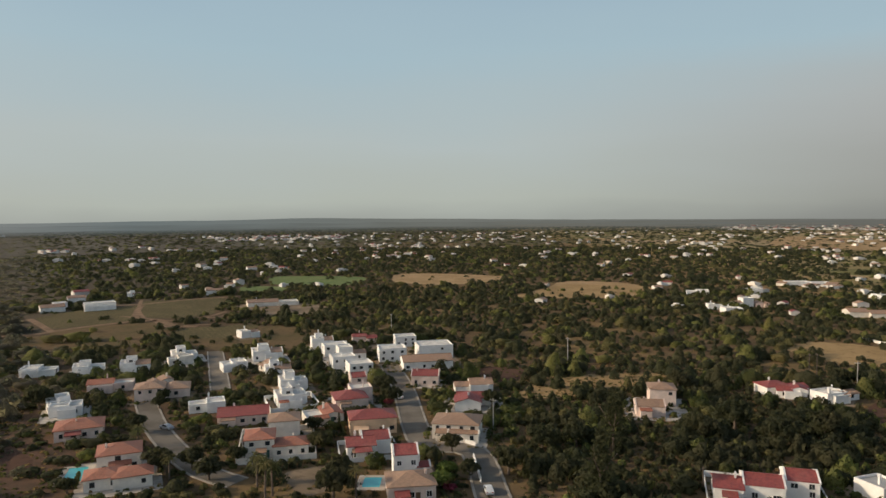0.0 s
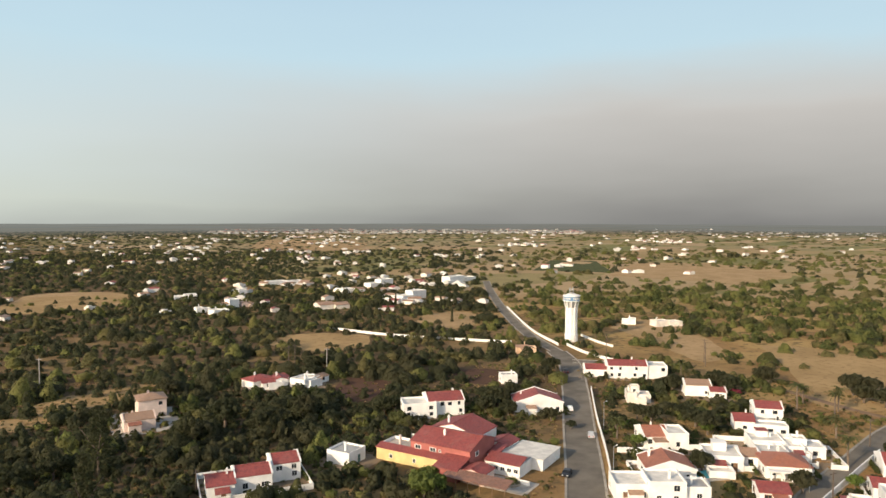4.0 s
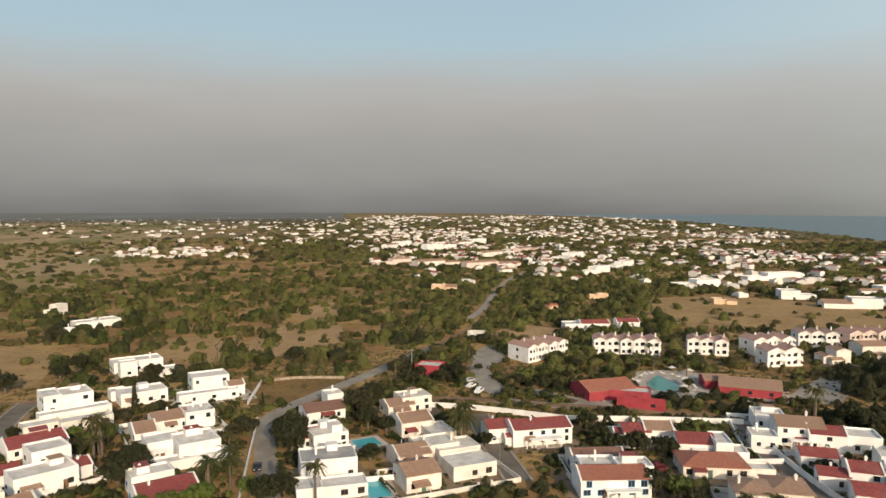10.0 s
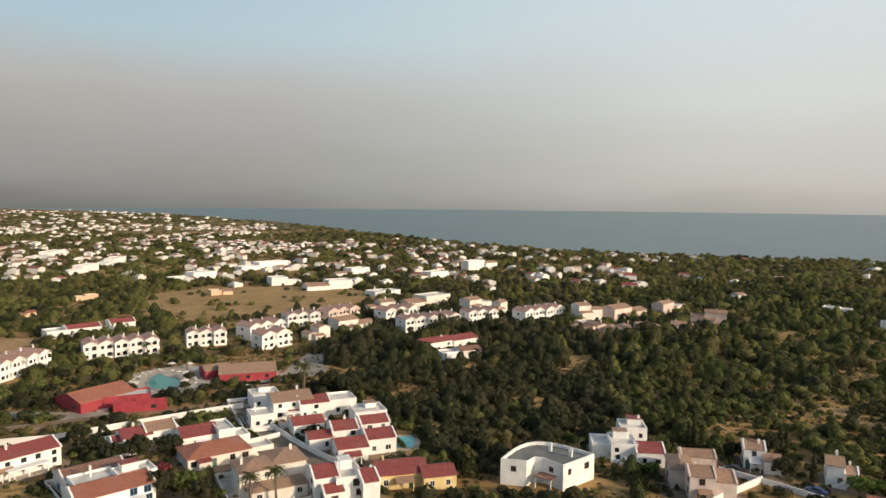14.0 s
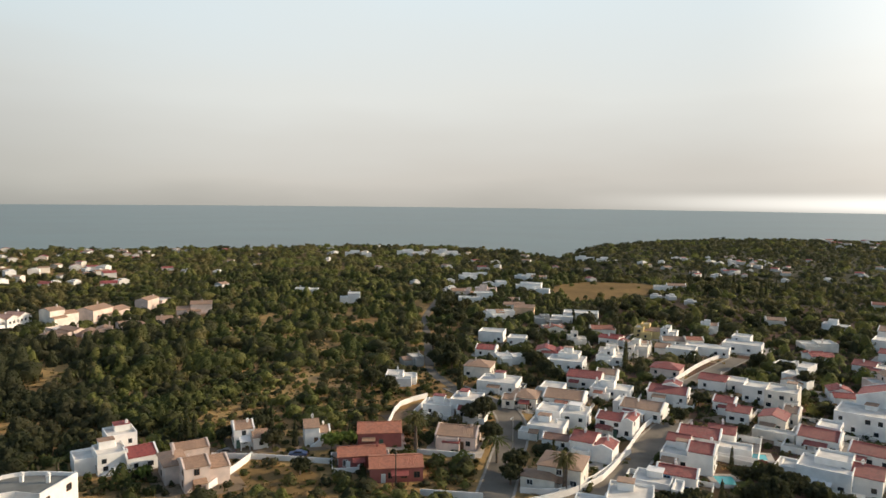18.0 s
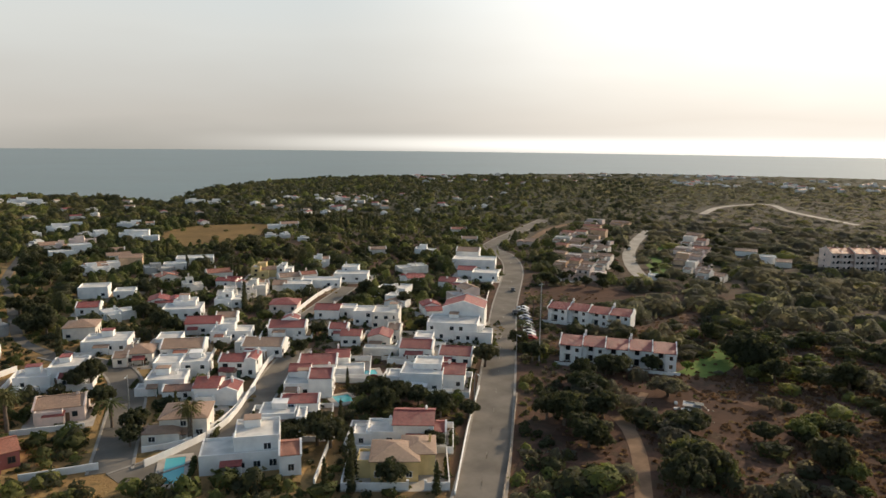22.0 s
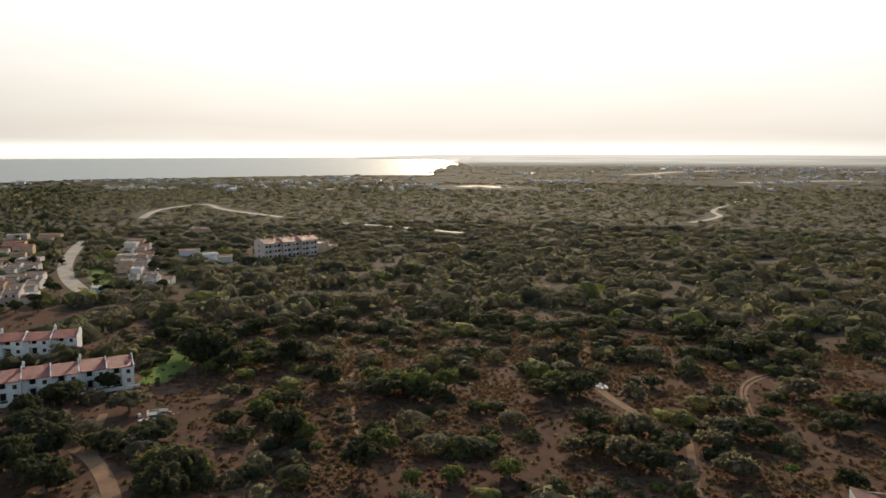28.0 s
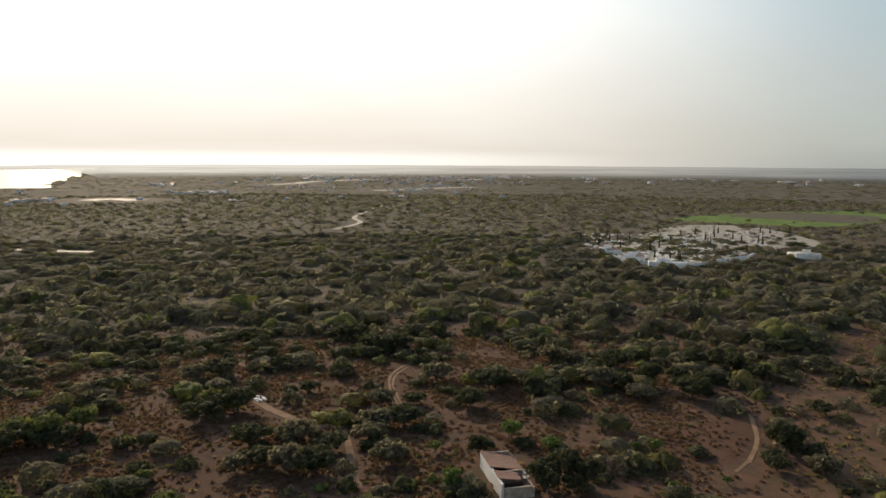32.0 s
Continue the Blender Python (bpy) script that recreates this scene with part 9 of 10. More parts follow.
tree("oak", 81.4, 238.7, 1.5)
tree("oak", 131.3, 229.7, 1.6)
tree("oak", 15.2, 219.5, 1.3)
tree("oak", 25.4, 177.1, 1.5)
tree("oak", 15.1, 161.7, 1.4)
tree("oak", 34.9, 181.2, 1.5)
tree("palm", 233.8, 134.2, 1.0)
tree("palm", 184.9, 62.7, 1.1)
tree("palm", 161.3, 3.7, 1.3)
tree("palm", 203.9, 7.9, 0.9)
tree("palm", 185.3, 35.2, 1.2)
tree("palm", 178.7, 35, 1.0)
tree("palm", 151.5, 7.8, 1.2)
tree("palm", 171.2, -55.2, 1.3)
tree("palm", 237.2, 83.6, 1.0)
tree("palm", 236.6, -50.9, 1.0)
tree("palm", 170.3, -55.1, 1.3)
tree("palm", 246, -81.3, 1.1)
tree("palm", 250.3, -67.4, 1.1)
tree("palm", 159.2, -157.2, 0.9)
tree("palm", -14.3, -165.8, 1.3)
tree("palm", -43.6, -138.8, 1.1)
tree("palm", -32.7, -156.1, 1.2)
tree("palm", -157.3, -156.3, 0.9)
tree("palm", -182.3, -167, 0.8)
tree("palm", -80.5, 179.5, 0.9)
tree("palm", -42.8, 155.4, 1.0)
tree("palm", -19.4, 148.6, 1.0)
tree("palm", -33.5, 178.4, 0.9)
tree("palm", -64.6, 159.9, 0.8)
tree("cypress", 223.7, 32.3, 1.0)
tree("cypress", 211.9, -4.9, 0.8)
tree("cypress", 217.9, 331.2, 1.0)
tree("cypress", 267.2, 303.4, 1.0)
tree("cypress", -34.6, -227.5, 1.0)
tree("cypress", -57.4, -371.7, 1.0)
tree("cypress", -123.7, -310.5, 1.0)
tree("cypress", -109.5, -340, 1.0)
tree("cypress", -65.1, -109.7, 0.9)
tree("cypress", -120.7, -312.9, 0.9)
tree("cypress", -33.5, -222.2, 1.0)
tree("cypress", 42.2, -176.2, 1.2)
tree("cypress", 39.7, -173.9, 1.1)
tree("cypress", 43.1, -174.3, 1.0)
tree("cypress", 22.5, -185, 0.9)
tree("cypress", 24, -185.2, 1.0)
tree("pine", 33.4, 146.7, 1.1)
tree("pine", -62.4, -105.8, 0.6)
tree("fresh", 102, 123.8, 1.0)
tree("fresh", 98.9, 124.1, 0.9)
tree("fresh", 101.3, 119.8, 0.8)
tree("fresh", 169.4, 117.5, 0.9)
tree("fresh", 183.3, 98.8, 1.1)
tree("fresh", 243.1, 56.6, 1.0)
tree("fresh", 189.5, -13, 1.0)
tree("fresh", -133.7, 68.3, 1.1)
tree("fresh", -123.9, 72.9, 1.0)
tree("fresh", -116.9, 47.2, 1.0)
tree("fresh", -132.5, 49.6, 0.7)
tree("fresh", -116.1, 93.9, 0.8)
tree("fresh", -168.4, -103.1, 0.8)
tree("fresh", -169.1, -109.2, 0.7)
tree("bloom", 149.4, 35.2, 1.1)
tree("bloom", 149.8, 31.7, 1.0)
tree("bloom", 232.1, 114.6, 0.9)
tree("bloom", 281, 94.3, 0.7)
tree("oak", -183.7, -97, 1.7)
tree("oak", -183.2, -94, 1.9)
tree("oak", -183.6, -91.7, 1.8)
tree("oak", -184.5, -89.6, 1.6)
tree("oak", -190.2, -102.3, 1.5)
tree("oak", 171.8, -10.8, 1.6)
tree("oak", 184.9, -10.4, 1.4)
tree("oak", 166.1, 23.5, 1.3)
tree("oak", 174.1, 28.2, 1.0)
tree("oak", 188.3, -32.7, 1.2)
tree("oak", 266, 87.3, 1.3)
tree("oak", 152.5, 146.8, 1.1)
tree("oak", 157.4, 159.2, 1.3)
tree("oak", 160.2, 136.4, 1.0)
tree("oak", 168.1, 118.6, 1.2)
tree("oak", 168, 214.4, 1.3)
tree("oak", 176.1, 221, 1.2)
tree("oak", 158.1, 127.1, 0.6)
tree("oak", -59.3, -127.8, 1.0)
tree("oak", -59, -124.6, 0.9)
tree("oak", -83.5, -126.8, 1.3)
tree("oak", -90.4, -129.9, 1.2)
tree("oak", -65.9, -97.6, 1.2)
tree("oak", -81.6, -105.4, 1.0)
tree("oak", -100.3, -166.5, 0.8)
tree("oak", -147.2, -114.4, 1.2)
tree("oak", -138.9, -115.4, 1.3)
tree("oak", -158.9, -107.8, 1.1)
tree("oak", -125.5, -138.9, 1.5)
tree("oak", -112.6, -98, 1.5)
tree("oak", -110.8, -91.5, 1.3)
tree("oak", -112, -102.7, 1.3)
tree("oak", -120, -96, 1.2)
tree("olive", -176.5, -87.5, 1.2)
tree("olive", -185.5, -98.8, 1.6)
tree("olive", -180.8, -93.8, 1.5)
tree("olive", -117.3, -70.6, 1.4)
tree("olive", -116, -63, 1.5)
tree("olive", -120, -68.6, 1.4)
tree("olive", -138.6, -51.2, 1.3)
tree("olive", -136.2, -47.2, 1.2)
tree("olive", -146.9, -62.2, 1.4)
tree("olive", -154, -62.3, 1.3)
tree("olive", -135.4, -31.5, 1.2)
tree("olive", -133, -28.6, 1.0)
tree("olive", -119.3, -21.5, 0.9)
tree("olive", -120.3, -14.2, 1.1)
tree("olive", -123.9, -3.9, 1.1)
tree("olive", -131, -43.6, 0.7)
tree("olive", -157.1, -11.8, 0.8)
tree("olive", -138.6, -8, 0.8)
tree("olive", -169.7, -34.8, 1.6)
tree("olive", -166.4, -28.3, 1.7)
tree("olive", -171.5, -21.8, 1.5)
tree("olive", -173.2, -41.6, 1.4)
tree("olive", -175.2, 5.8, 1.4)
tree("olive", -171.8, 11.4, 1.3)
tree("oak", -111.4, 68.8, 1.3)
tree("oak", -110.8, 63.5, 1.3)
tree("oak", -107.8, 71.6, 1.2)
tree("oak", -152.9, 111.4, 1.2)
tree("oak", -154.2, 121.7, 1.3)
tree("oak", -157.3, 86, 1.3)
tree("oak", -164.5, 79.5, 1.2)
tree("oak", -106.4, 120.3, 1.4)
tree("oak", -144.9, 133.2, 1.3)
tree("oak", -154.2, 151.9, 1.3)
tree("oak", -151.5, 129.2, 1.2)
tree("oak", -126.6, 57.5, 1.0)


# ---- the water tower ----
def water_tower(x, y):
    host = root("water_tower", x, y, 20, "white concrete water tower with a blue lettered ring", "water tower")
    bm = bmesh.new()
    tube(bm, 0, 0, -0.5, 3.2, 3.25, 3.2, 24)
    tube(bm, 0, 0, 3.2, 3.5, 3.4, 3.4, 24)
    part("base", bm, WHITE, host)
    bm = bmesh.new()
    tube(bm, 0, 0, 3.5, 17.0, 2.75, 2.75, 24)
    part("shaft", bm, WHITE, host)
    for k in range(10):
        a = k * math.tau / 10
        bm = bmesh.new()
        box(bm, -0.22, 0.22, 2.6, 3.05, 3.5, 17.0)
        bmesh.ops.rotate(bm, verts=bm.verts, cent=(0, 0, 0), matrix=Matrix.Rotation(a, 3, "Z"))
        part("rib", bm, WHITE, host)
        bm = bmesh.new()
        v = []
        for r0, r1, z in ((2.7, 3.1, 16.6), (3.5, 4.0, 20.1)):
            v.append([bm.verts.new((sx * 0.28, r, z)) for r in (r0, r1) for sx in (-1, 1)])
        for q in ((0, 1, 3, 2),):
            bm.faces.new([v[0][i] for i in q])
            bm.faces.new([v[1][i] for i in q[::-1]])
        for i, j in ((0, 1), (1, 3), (3, 2), (2, 0)):
            bm.faces.new((v[0][i], v[1][i], v[1][j], v[0][j]))
        bmesh.ops.recalc_face_normals(bm, faces=bm.faces)
        bmesh.ops.rotate(bm, verts=bm.verts, cent=(0, 0, 0), matrix=Matrix.Rotation(a, 3, "Z"))
        part("bracket", bm, WHITE, host)
    bm = bmesh.new()
    tube(bm, 0, 0, 17.0, 20.1, 2.5, 2.7, 24)
    part("inner_drum", bm, GREY, host)
    bm = bmesh.new()
    tube(bm, 0, 0, 20.1, 20.5, 4.25, 4.25, 32)
    part("lower_rim", bm, WHITE, host)
    bm = bmesh.new()
    tube(bm, 0, 0, 20.5, 22.4, 4.05, 4.05, 32)
    part("blue_ring", bm, BLUE, host, "faded blue painted ring")
    for k in range(26):
        if k % 9 == 8:
            continue
        a = k * math.tau / 26
        bm = bmesh.new()
        box(bm, -0.3, 0.3, 4.02, 4.09, 20.85 + 0.15 * (k % 2), 21.95)
        bmesh.ops.rotate(bm, verts=bm.verts, cent=(0, 0, 0), matrix=Matrix.Rotation(a, 3, "Z"))
        part("letter_bar", bm, PAINT, host)
    bm = bmesh.new()
    tube(bm, 0, 0, 22.4, 22.9, 4.35, 4.35, 32)
    tube(bm, 0, 0, 22.9, 23.7, 4.2, 1.6, 32)
    part("cap", bm, WHITE, host)
    bm = bmesh.new()
    tube(bm, 0, 0, 23.7, 24.3, 0.9, 0.9, 12)
    part("hatch", bm, GREY, host)
    for k in range(7):
        a = k * math.tau / 7
        bm = bmesh.new()
        px, py = math.cos(a) * 1.1, math.sin(a) * 1.1
        tube(bm, px, py, 23.4, 26.6 + 0.5 * (k % 2), 0.06, 0.05, 6)
        box(bm, px - 0.15, px + 0.15, py - 0.1, py + 0.1, 24.8, 26.4)
        part("antenna", bm, METAL, host)
    mark([(x - 6, y - 6), (x + 6, y - 6), (x + 6, y + 6), (x - 6, y + 6)], 0.0)


water_tower(271.0, 218.2)


# ---- the white house with a curved back ----
def curved_house():
    host = root("house", 64.2, -139.7, 0, "white two-storey house with a curved back and flat roof", "house")
    front = [(7.6, 9.4), (2.3, 7.4), (2.0, 4.2), (-0.2, 3.4), (-5.3, 5.1), (-8.2, -5.1)]
    back = []
    for k in range(1, 10):
        f = k / 10
        bx, by = -8.2 + f * 15.8, -5.1 + f * 14.5
        bulge = math.sin(f * math.pi) * 9.4
        nx, ny = 12.8 / 19.0, -14.0 / 19.0
        back.append((bx + nx * bulge, by + ny * bulge))
    outline = front + back
    area = sum(a[0] * b[1] - b[0] * a[1] for a, b in zip(outline, outline[1:] + outline[:1]))
    if area < 0:
        outline = outline[::-1]
    bm = bmesh.new()
    prism(bm, outline, -0.3, 5.0)
    part("wall", bm, WHITE, host)
    cx, cy = sum(p[0] for p in outline) / len(outline), sum(p[1] for p in outline) / len(outline)
    inner = [(cx + (x - cx) * 0.955, cy + (y - cy) * 0.955) for x, y in outline]
    bm = bmesh.new()
    prism(bm, inner, 5.004, 5.05)
    part("roof", bm, FELT, host, "dark grey flat roof")
    bm = bmesh.new()
    m = len(outline)
    rings = [[bm.verts.new((x, y, z)) for x, y in ring] for ring, z in ((outline, 5.0), (outline, 5.8), (inner, 5.8), (inner, 5.0))]
    for a, b in zip(rings, rings[1:]):
        for k in range(m):
            j = (k + 1) % m
            bm.faces.new((a[k], a[j], b[j], b[k]))
    bmesh.ops.recalc_face_normals(bm, faces=bm.faces)
    part("parapet", bm, WHITE, host)
    rng = random.Random(4)
    for (x0, y0), (x1, y1), spots in ((front[0], front[1], (0.5,)), (front[3], front[4], (0.35,)), (front[4], front[5], (0.2, 0.75))):
        turn = math.degrees(math.atan2(y1 - y0, x1 - x0))
        for f in spots:
            for z in (3.2,):
                opening(host, x0 + (x1 - x0) * f, y0 + (y1 - y0) * f, z, turn + 180, "B", rng)
    bm = bmesh.new()
    box(bm, -3.4, 0.6, 4.2, 7.2, 2.6, 2.8)
    part("porch_roof", bm, BROWN_TILE, host)
    for px in (-3.2, 0.4):
        bm = bmesh.new()
        box(bm, px - 0.12, px + 0.12, 6.8, 7.04, -0.3, 2.6)
        part("porch_post", bm, WHITE, host)
    for px, py in ((1.5, -3.0), (-3.8, -2.2)):
        put("chimney", CHIMNEYS["W"], host, px, py, 5.2)
    mark([(x + 64.2, y - 139.7) for x, y in outline], 0.0, 3.0)


curved_house()


# ---- billboard, shack, rubble ----
def billboard(x, y, turn):
    host = root("billboard", x, y, turn, "blank white roadside billboard on posts", "billboard")
    bm = bmesh.new()
    box(bm, -4.0, 4.0, -0.08, 0.08, 1.6, 5.2)
    part("panel", bm, PAINT, host)
    for px in (-3.2, 0, 3.2):
        bm = bmesh.new()
        box(bm, px - 0.1, px + 0.1, 0.1, 0.3, -0.3, 5.0)
        part("post", bm, METAL, host)


billboard(295, -101, 68)


def shack(x, y):
    host = root("ruined_shack", x, y, 30, "collapsed rubble shack with sheets and loose blocks", "shack")
    rng = random.Random(8)
    for x0, x1, y0, y1, h in ((-3, 3, -2, -1.7, 1.6), (-3, -2.7, -1.7, 2, 2.0), (2.7, 3, -1.7, 2, 1.2), (-2.7, 2.7, 1.7, 2, 2.1)):
        bm = bmesh.new()
        box(bm, x0, x1, y0, y1, -0.2, h)
        part("wall", bm, STONE, host)
    for x0, y0, w, d, z, tip, mat in ((-3.4, -2.2, 2.6, 3.0, 1.75, 6, AGED), (-0.9, -1.6, 2.2, 3.4, 2.0, -5, GREY), (1.2, -2.4, 2.5, 2.4, 1.6, 9, AGED), (-2.2, 0.4, 3.0, 2.0, 2.15, -8, FELT), (3.2, -0.6, 2.2, 2.6, 0.9, 14, GREY)):
        bm = bmesh.new()
        box(bm, x0, x0 + w, y0, y0 + d, z, z + 0.06)
        bmesh.ops.rotate(bm, verts=bm.verts, cent=(x0, y0, z), matrix=Matrix.Rotation(radians(tip), 3, "Y"))
        part("roof_sheet", bm, mat, host)
    for k in range(26):
        px, py, s = rng.uniform(-7, 8), rng.uniform(-7, 5), rng.uniform(0.15, 0.5)
        if abs(px) < 3.5 and abs(py) < 2.6:
            continue
        bm = bmesh.new()
        box(bm, px - s, px + s, py - s * 0.7, py + s * 0.7, -0.1, s * 1.1)
        bmesh.ops.rotate(bm, verts=bm.verts, cent=(px, py, 0), matrix=Matrix.Rotation(rng.uniform(0, 3), 3, "Z"))
        part("block", bm, rng.choice((STONE, GREY, WHITE)), host)
    mark([(x - 9, y - 8), (x + 9, y - 8), (x + 9, y + 8), (x - 9, y + 8)], 0.0)


shack(-141.5, -84.5)


def rubble(x, y):
    host = root("rubble_heap", x, y, 0, "pale heap of rubble blocks beside a track", "rubble")
    rng = random.Random(3)
    for k in range(14):
        px, py, s = rng.uniform(-2.4, 2.4), rng.uniform(-1.2, 1.2), rng.uniform(0.2, 0.5)
        bm = bmesh.new()
        box(bm, px - s, px + s, py - s * 0.7, py + s * 0.7, -0.1, s * 1.2)
        bmesh.ops.rotate(bm, verts=bm.verts, cent=(px, py, 0), matrix=Matrix.Rotation(rng.uniform(0, 3), 3, "Z"))
        part("block", bm, WHITE, host)


rubble(-179.2, 18.4)


def ruin(x, y, long, turn):
    """A roofless stone barn: a limewashed long wall, two tiled slopes left on their beams, loose tiles and blocks."""
    host = root("ruined_barn", x, y, turn, "ruined stone barn with a limewashed wall and half its tiles gone", "barn")
    wide = 6.0
    block(host, "wall", 0, long, -0.25, 0.2, -0.3, 3.1, AGED, "stained limewashed long wall")
    block(host, "wall", 0, long, wide - 0.25, wide + 0.2, -0.3, 2.0, STONE)
    for px, top in ((0.02, 3.0), (long * 0.55, 2.6), (long - 0.42, 2.2)):
        block(host, "cross_wall", px, px + 0.4, 0.2, wide - 0.25, -0.3, top, STONE)
    lean(host, "roof", -0.2, long * 0.52, wide + 0.4, -0.3, 2.1, 3.25, BROWN_TILE)
    lean(host, "roof", long * 0.62, long * 0.86, wide * 0.75, -0.1, 2.35, 3.2, BROWN_TILE)
    for k in range(3):
        block(host, "beam", long * (0.6 + 0.12 * k), long * (0.6 + 0.12 * k) + 0.14, -0.1, wide, 2.5, 2.64, DARKWOOD)
    for k, (px, py) in enumerate(((long * 0.5, wide * 0.8), (long * 0.56, wide), (long * 0.7, wide * 0.9))):
        block(host, "coping", px, px + 1.4, py - 0.2, py + 0.2, 2.1, 2.45, AGED)
    rng = random.Random(5)
    for k in range(16):
        px, py, e = rng.uniform(-2, long + 5), rng.uniform(wide + 0.6, wide + 6), rng.uniform(0.12, 0.4)
        block(host, "fallen_block", px - e, px + e, py - e * 0.7, py + e * 0.7, -0.1, e, rng.choice((STONE, AGED)))
    c, s = math.cos(radians(turn)), math.sin(radians(turn))
    mark([(x + c * u - s * v, y + s * u + c * v) for u, v in ((-1.5, -2.5), (long + 1.5, -2.5), (long + 2, wide + 2), (-1.5, wide + 2))], 0.0)


ruin(-122.6, 55.9, 14.5, -8.4)

# ---- more houses along the lanes ----
def infill(turn0, turn1, near, far, count, seed, walls, roofs):
    """Village houses on the free ground of a sector, none on another or on a lane."""
    rng = random.Random(seed)
    made = tries = 0
    while made < count and tries < 4000:
        tries += 1
        a, r = rng.uniform(turn0, turn1), math.sqrt(rng.uniform(near ** 2, far ** 2))
        x, y = spot(a, r)
        w, d, turn = rng.uniform(11, 16), rng.uniform(9, 12), a + rng.choice((0, 90, 0)) + rng.uniform(-25, 25)
        free = True
        for u in (-0.7, 0, 0.7):
            for v in (-0.7, 0, 0.7):
                px, py = x + u * w, y + v * w
                free = free and cover[int((px + HALF) / CELL), int((py + HALF) / CELL)] > 0.5
        if free:
            house(round(x, 1), round(y, 1), round(w, 1), round(d, 1), round(turn, 1), 1, rng.choice(roofs), rng.choice(walls), annex=0)
            made += 1


infill(-196, -222, 205, 330, 8, 61, "WWWWWWC", "FRRFRO")
infill(-334, -364, 200, 275, 4, 62, "WWCP", "FTRO")

# ---- far houses, too many to count ----
FAR = {"W": [], "R": [], "T": [], "P": []}


def far_house(x, y, w, d, h, turn, rng):
    """A small distant house, walls and roof, with dark openings."""
    c, s, z = math.cos(turn), math.sin(turn), floor(x, y)
    walls = FAR["W" if rng.random() < 0.9 else "P"]

    def at(px, py, pz):
        return (x + c * px - s * py, y + s * px + c * py, z + pz)

    def block(store, x0, x1, y0, y1, z0, z1):
        a = [at(x0, y0, z0), at(x1, y0, z0), at(x1, y1, z0), at(x0, y1, z0), at(x0, y0, z1), at(x1, y0, z1), at(x1, y1, z1), at(x0, y1, z1)]
        for f in ((0, 1, 5, 4), (1, 2, 6, 5), (2, 3, 7, 6), (3, 0, 4, 7), (4, 5, 6, 7)):
            store.append([a[k] for k in f])

    block(walls, -w / 2, w / 2, -d / 2, d / 2, -1, h)
    if rng.random() < 0.5:
        block(walls, w / 2, w / 2 + w * 0.4, -d / 3, d / 3, -1, h * 0.55)
    style = rng.random()
    if style < 0.55:
        store = FAR["R" if style < 0.2 else "T"]
        g, o = h + 0.34 * d / 2, 0.3
        store.append([at(-w / 2 - o, -d / 2 - o, h + 0.01), at(w / 2 + o, -d / 2 - o, h + 0.01), at(w / 2 + o, 0, g), at(-w / 2 - o, 0, g)])
        store.append([at(w / 2 + o, d / 2 + o, h + 0.01), at(-w / 2 - o, d / 2 + o, h + 0.01), at(-w / 2 - o, 0, g), at(w / 2 + o, 0, g)])
        for sx in (-1, 1):
            walls.append([at(sx * w / 2, -d / 2, h), at(sx * w / 2, d / 2, h), at(sx * w / 2, 0, g - 0.1), (math.nan, math.nan, math.nan)])
    else:
        block(walls, -w * 0.3, w * 0.2, -d * 0.1, d * 0.4, h, h + 0.9)




def quarter(turn0, turn1, near, far, count, seed, size=1.0, tight=0.0):
    """Scatters distant houses over a sector, in loose groups."""
    near, far = near * 1.127, far * 1.127
    rng = random.Random(seed)
    hubs = [(rng.uniform(turn0, turn1), math.sqrt(rng.uniform(near ** 2, far ** 2))) for _ in range(max(3, count // 9))]
    made = 0
    while made < count:
        if rng.random() < tight:
            a, r = rng.choice(hubs)
            x, y = spot(a, r)
            x, y = x + rng.gauss(0, 22), y + rng.gauss(0, 22)
        else:
            x, y = spot(rng.uniform(turn0, turn1), math.sqrt(rng.uniform(near ** 2, far ** 2)))
        r, a = math.hypot(x, y), -math.degrees(math.atan2(x, y)) % 360 - 360
        made += 1
        if r > coast(a) - 30:
            continue
        if r < HALF:
            i, j = int((x + HALF) / CELL), int((y + HALF) / CELL)
            if 0 <= i < SIDE and 0 <= j < SIDE and cover[i, j] < 0.5:
                continue
            mark([(x - 7, y - 7), (x + 7, y - 7), (x + 7, y + 7), (x - 7, y + 7)], 0.0)
        far_house(x, y, rng.uniform(6, 11) * size, rng.uniform(5, 9) * size, rng.choice((2.5, 2.7, 2.9, 3.0, 4.4) if size > 0.87 else (2.3, 2.5, 2.7)) * (0.5 + 0.5 * size), rng.uniform(0, 3.1), rng)


quarter(-328, -345, 430, 1300, 40, 1, 1.0, 0.4)
quarter(-345, -365, 460, 1900, 170, 2, 0.9, 0.5)
quarter(-341, -352, 1500, 1800, 90, 3, 1.2, 0.3)
quarter(-5, -34, 700, 2000, 190, 4, 0.9, 0.5)
quarter(-8, -42, 400, 620, 70, 5, 0.85, 0.6)
quarter(-22, -52, 2150, 2700, 520, 6, 1.45, 0.3)
quarter(-30, -60, 560, 2000, 110, 7, 1.0, 0.5)
quarter(-56, -84, 700, 2900, 250, 8, 1.0, 0.5)
quarter(-82, -90, 740, 900, 55, 9, 1.0, 0.3)
quarter(-84, -104, 900, 2800, 260, 10, 1.1, 0.4)
quarter(-100, -132, 620, 1500, 560, 11, 1.0, 0.55)
quarter(-100, -130, 1500, 3200, 420, 12, 1.3, 0.3)
quarter(-104, -140, 480, 900, 170, 13, 1.0, 0.6)
quarter(-126, -148, 420, 850, 150, 24, 0.95, 0.5)
quarter(-144, -163, 420, 950, 120, 25, 1.0, 0.5)
quarter(-146, -200, 430, 780, 70, 14, 0.85, 0.5)
quarter(-186, -205, 400, 560, 12, 15, 0.8, 0.3)
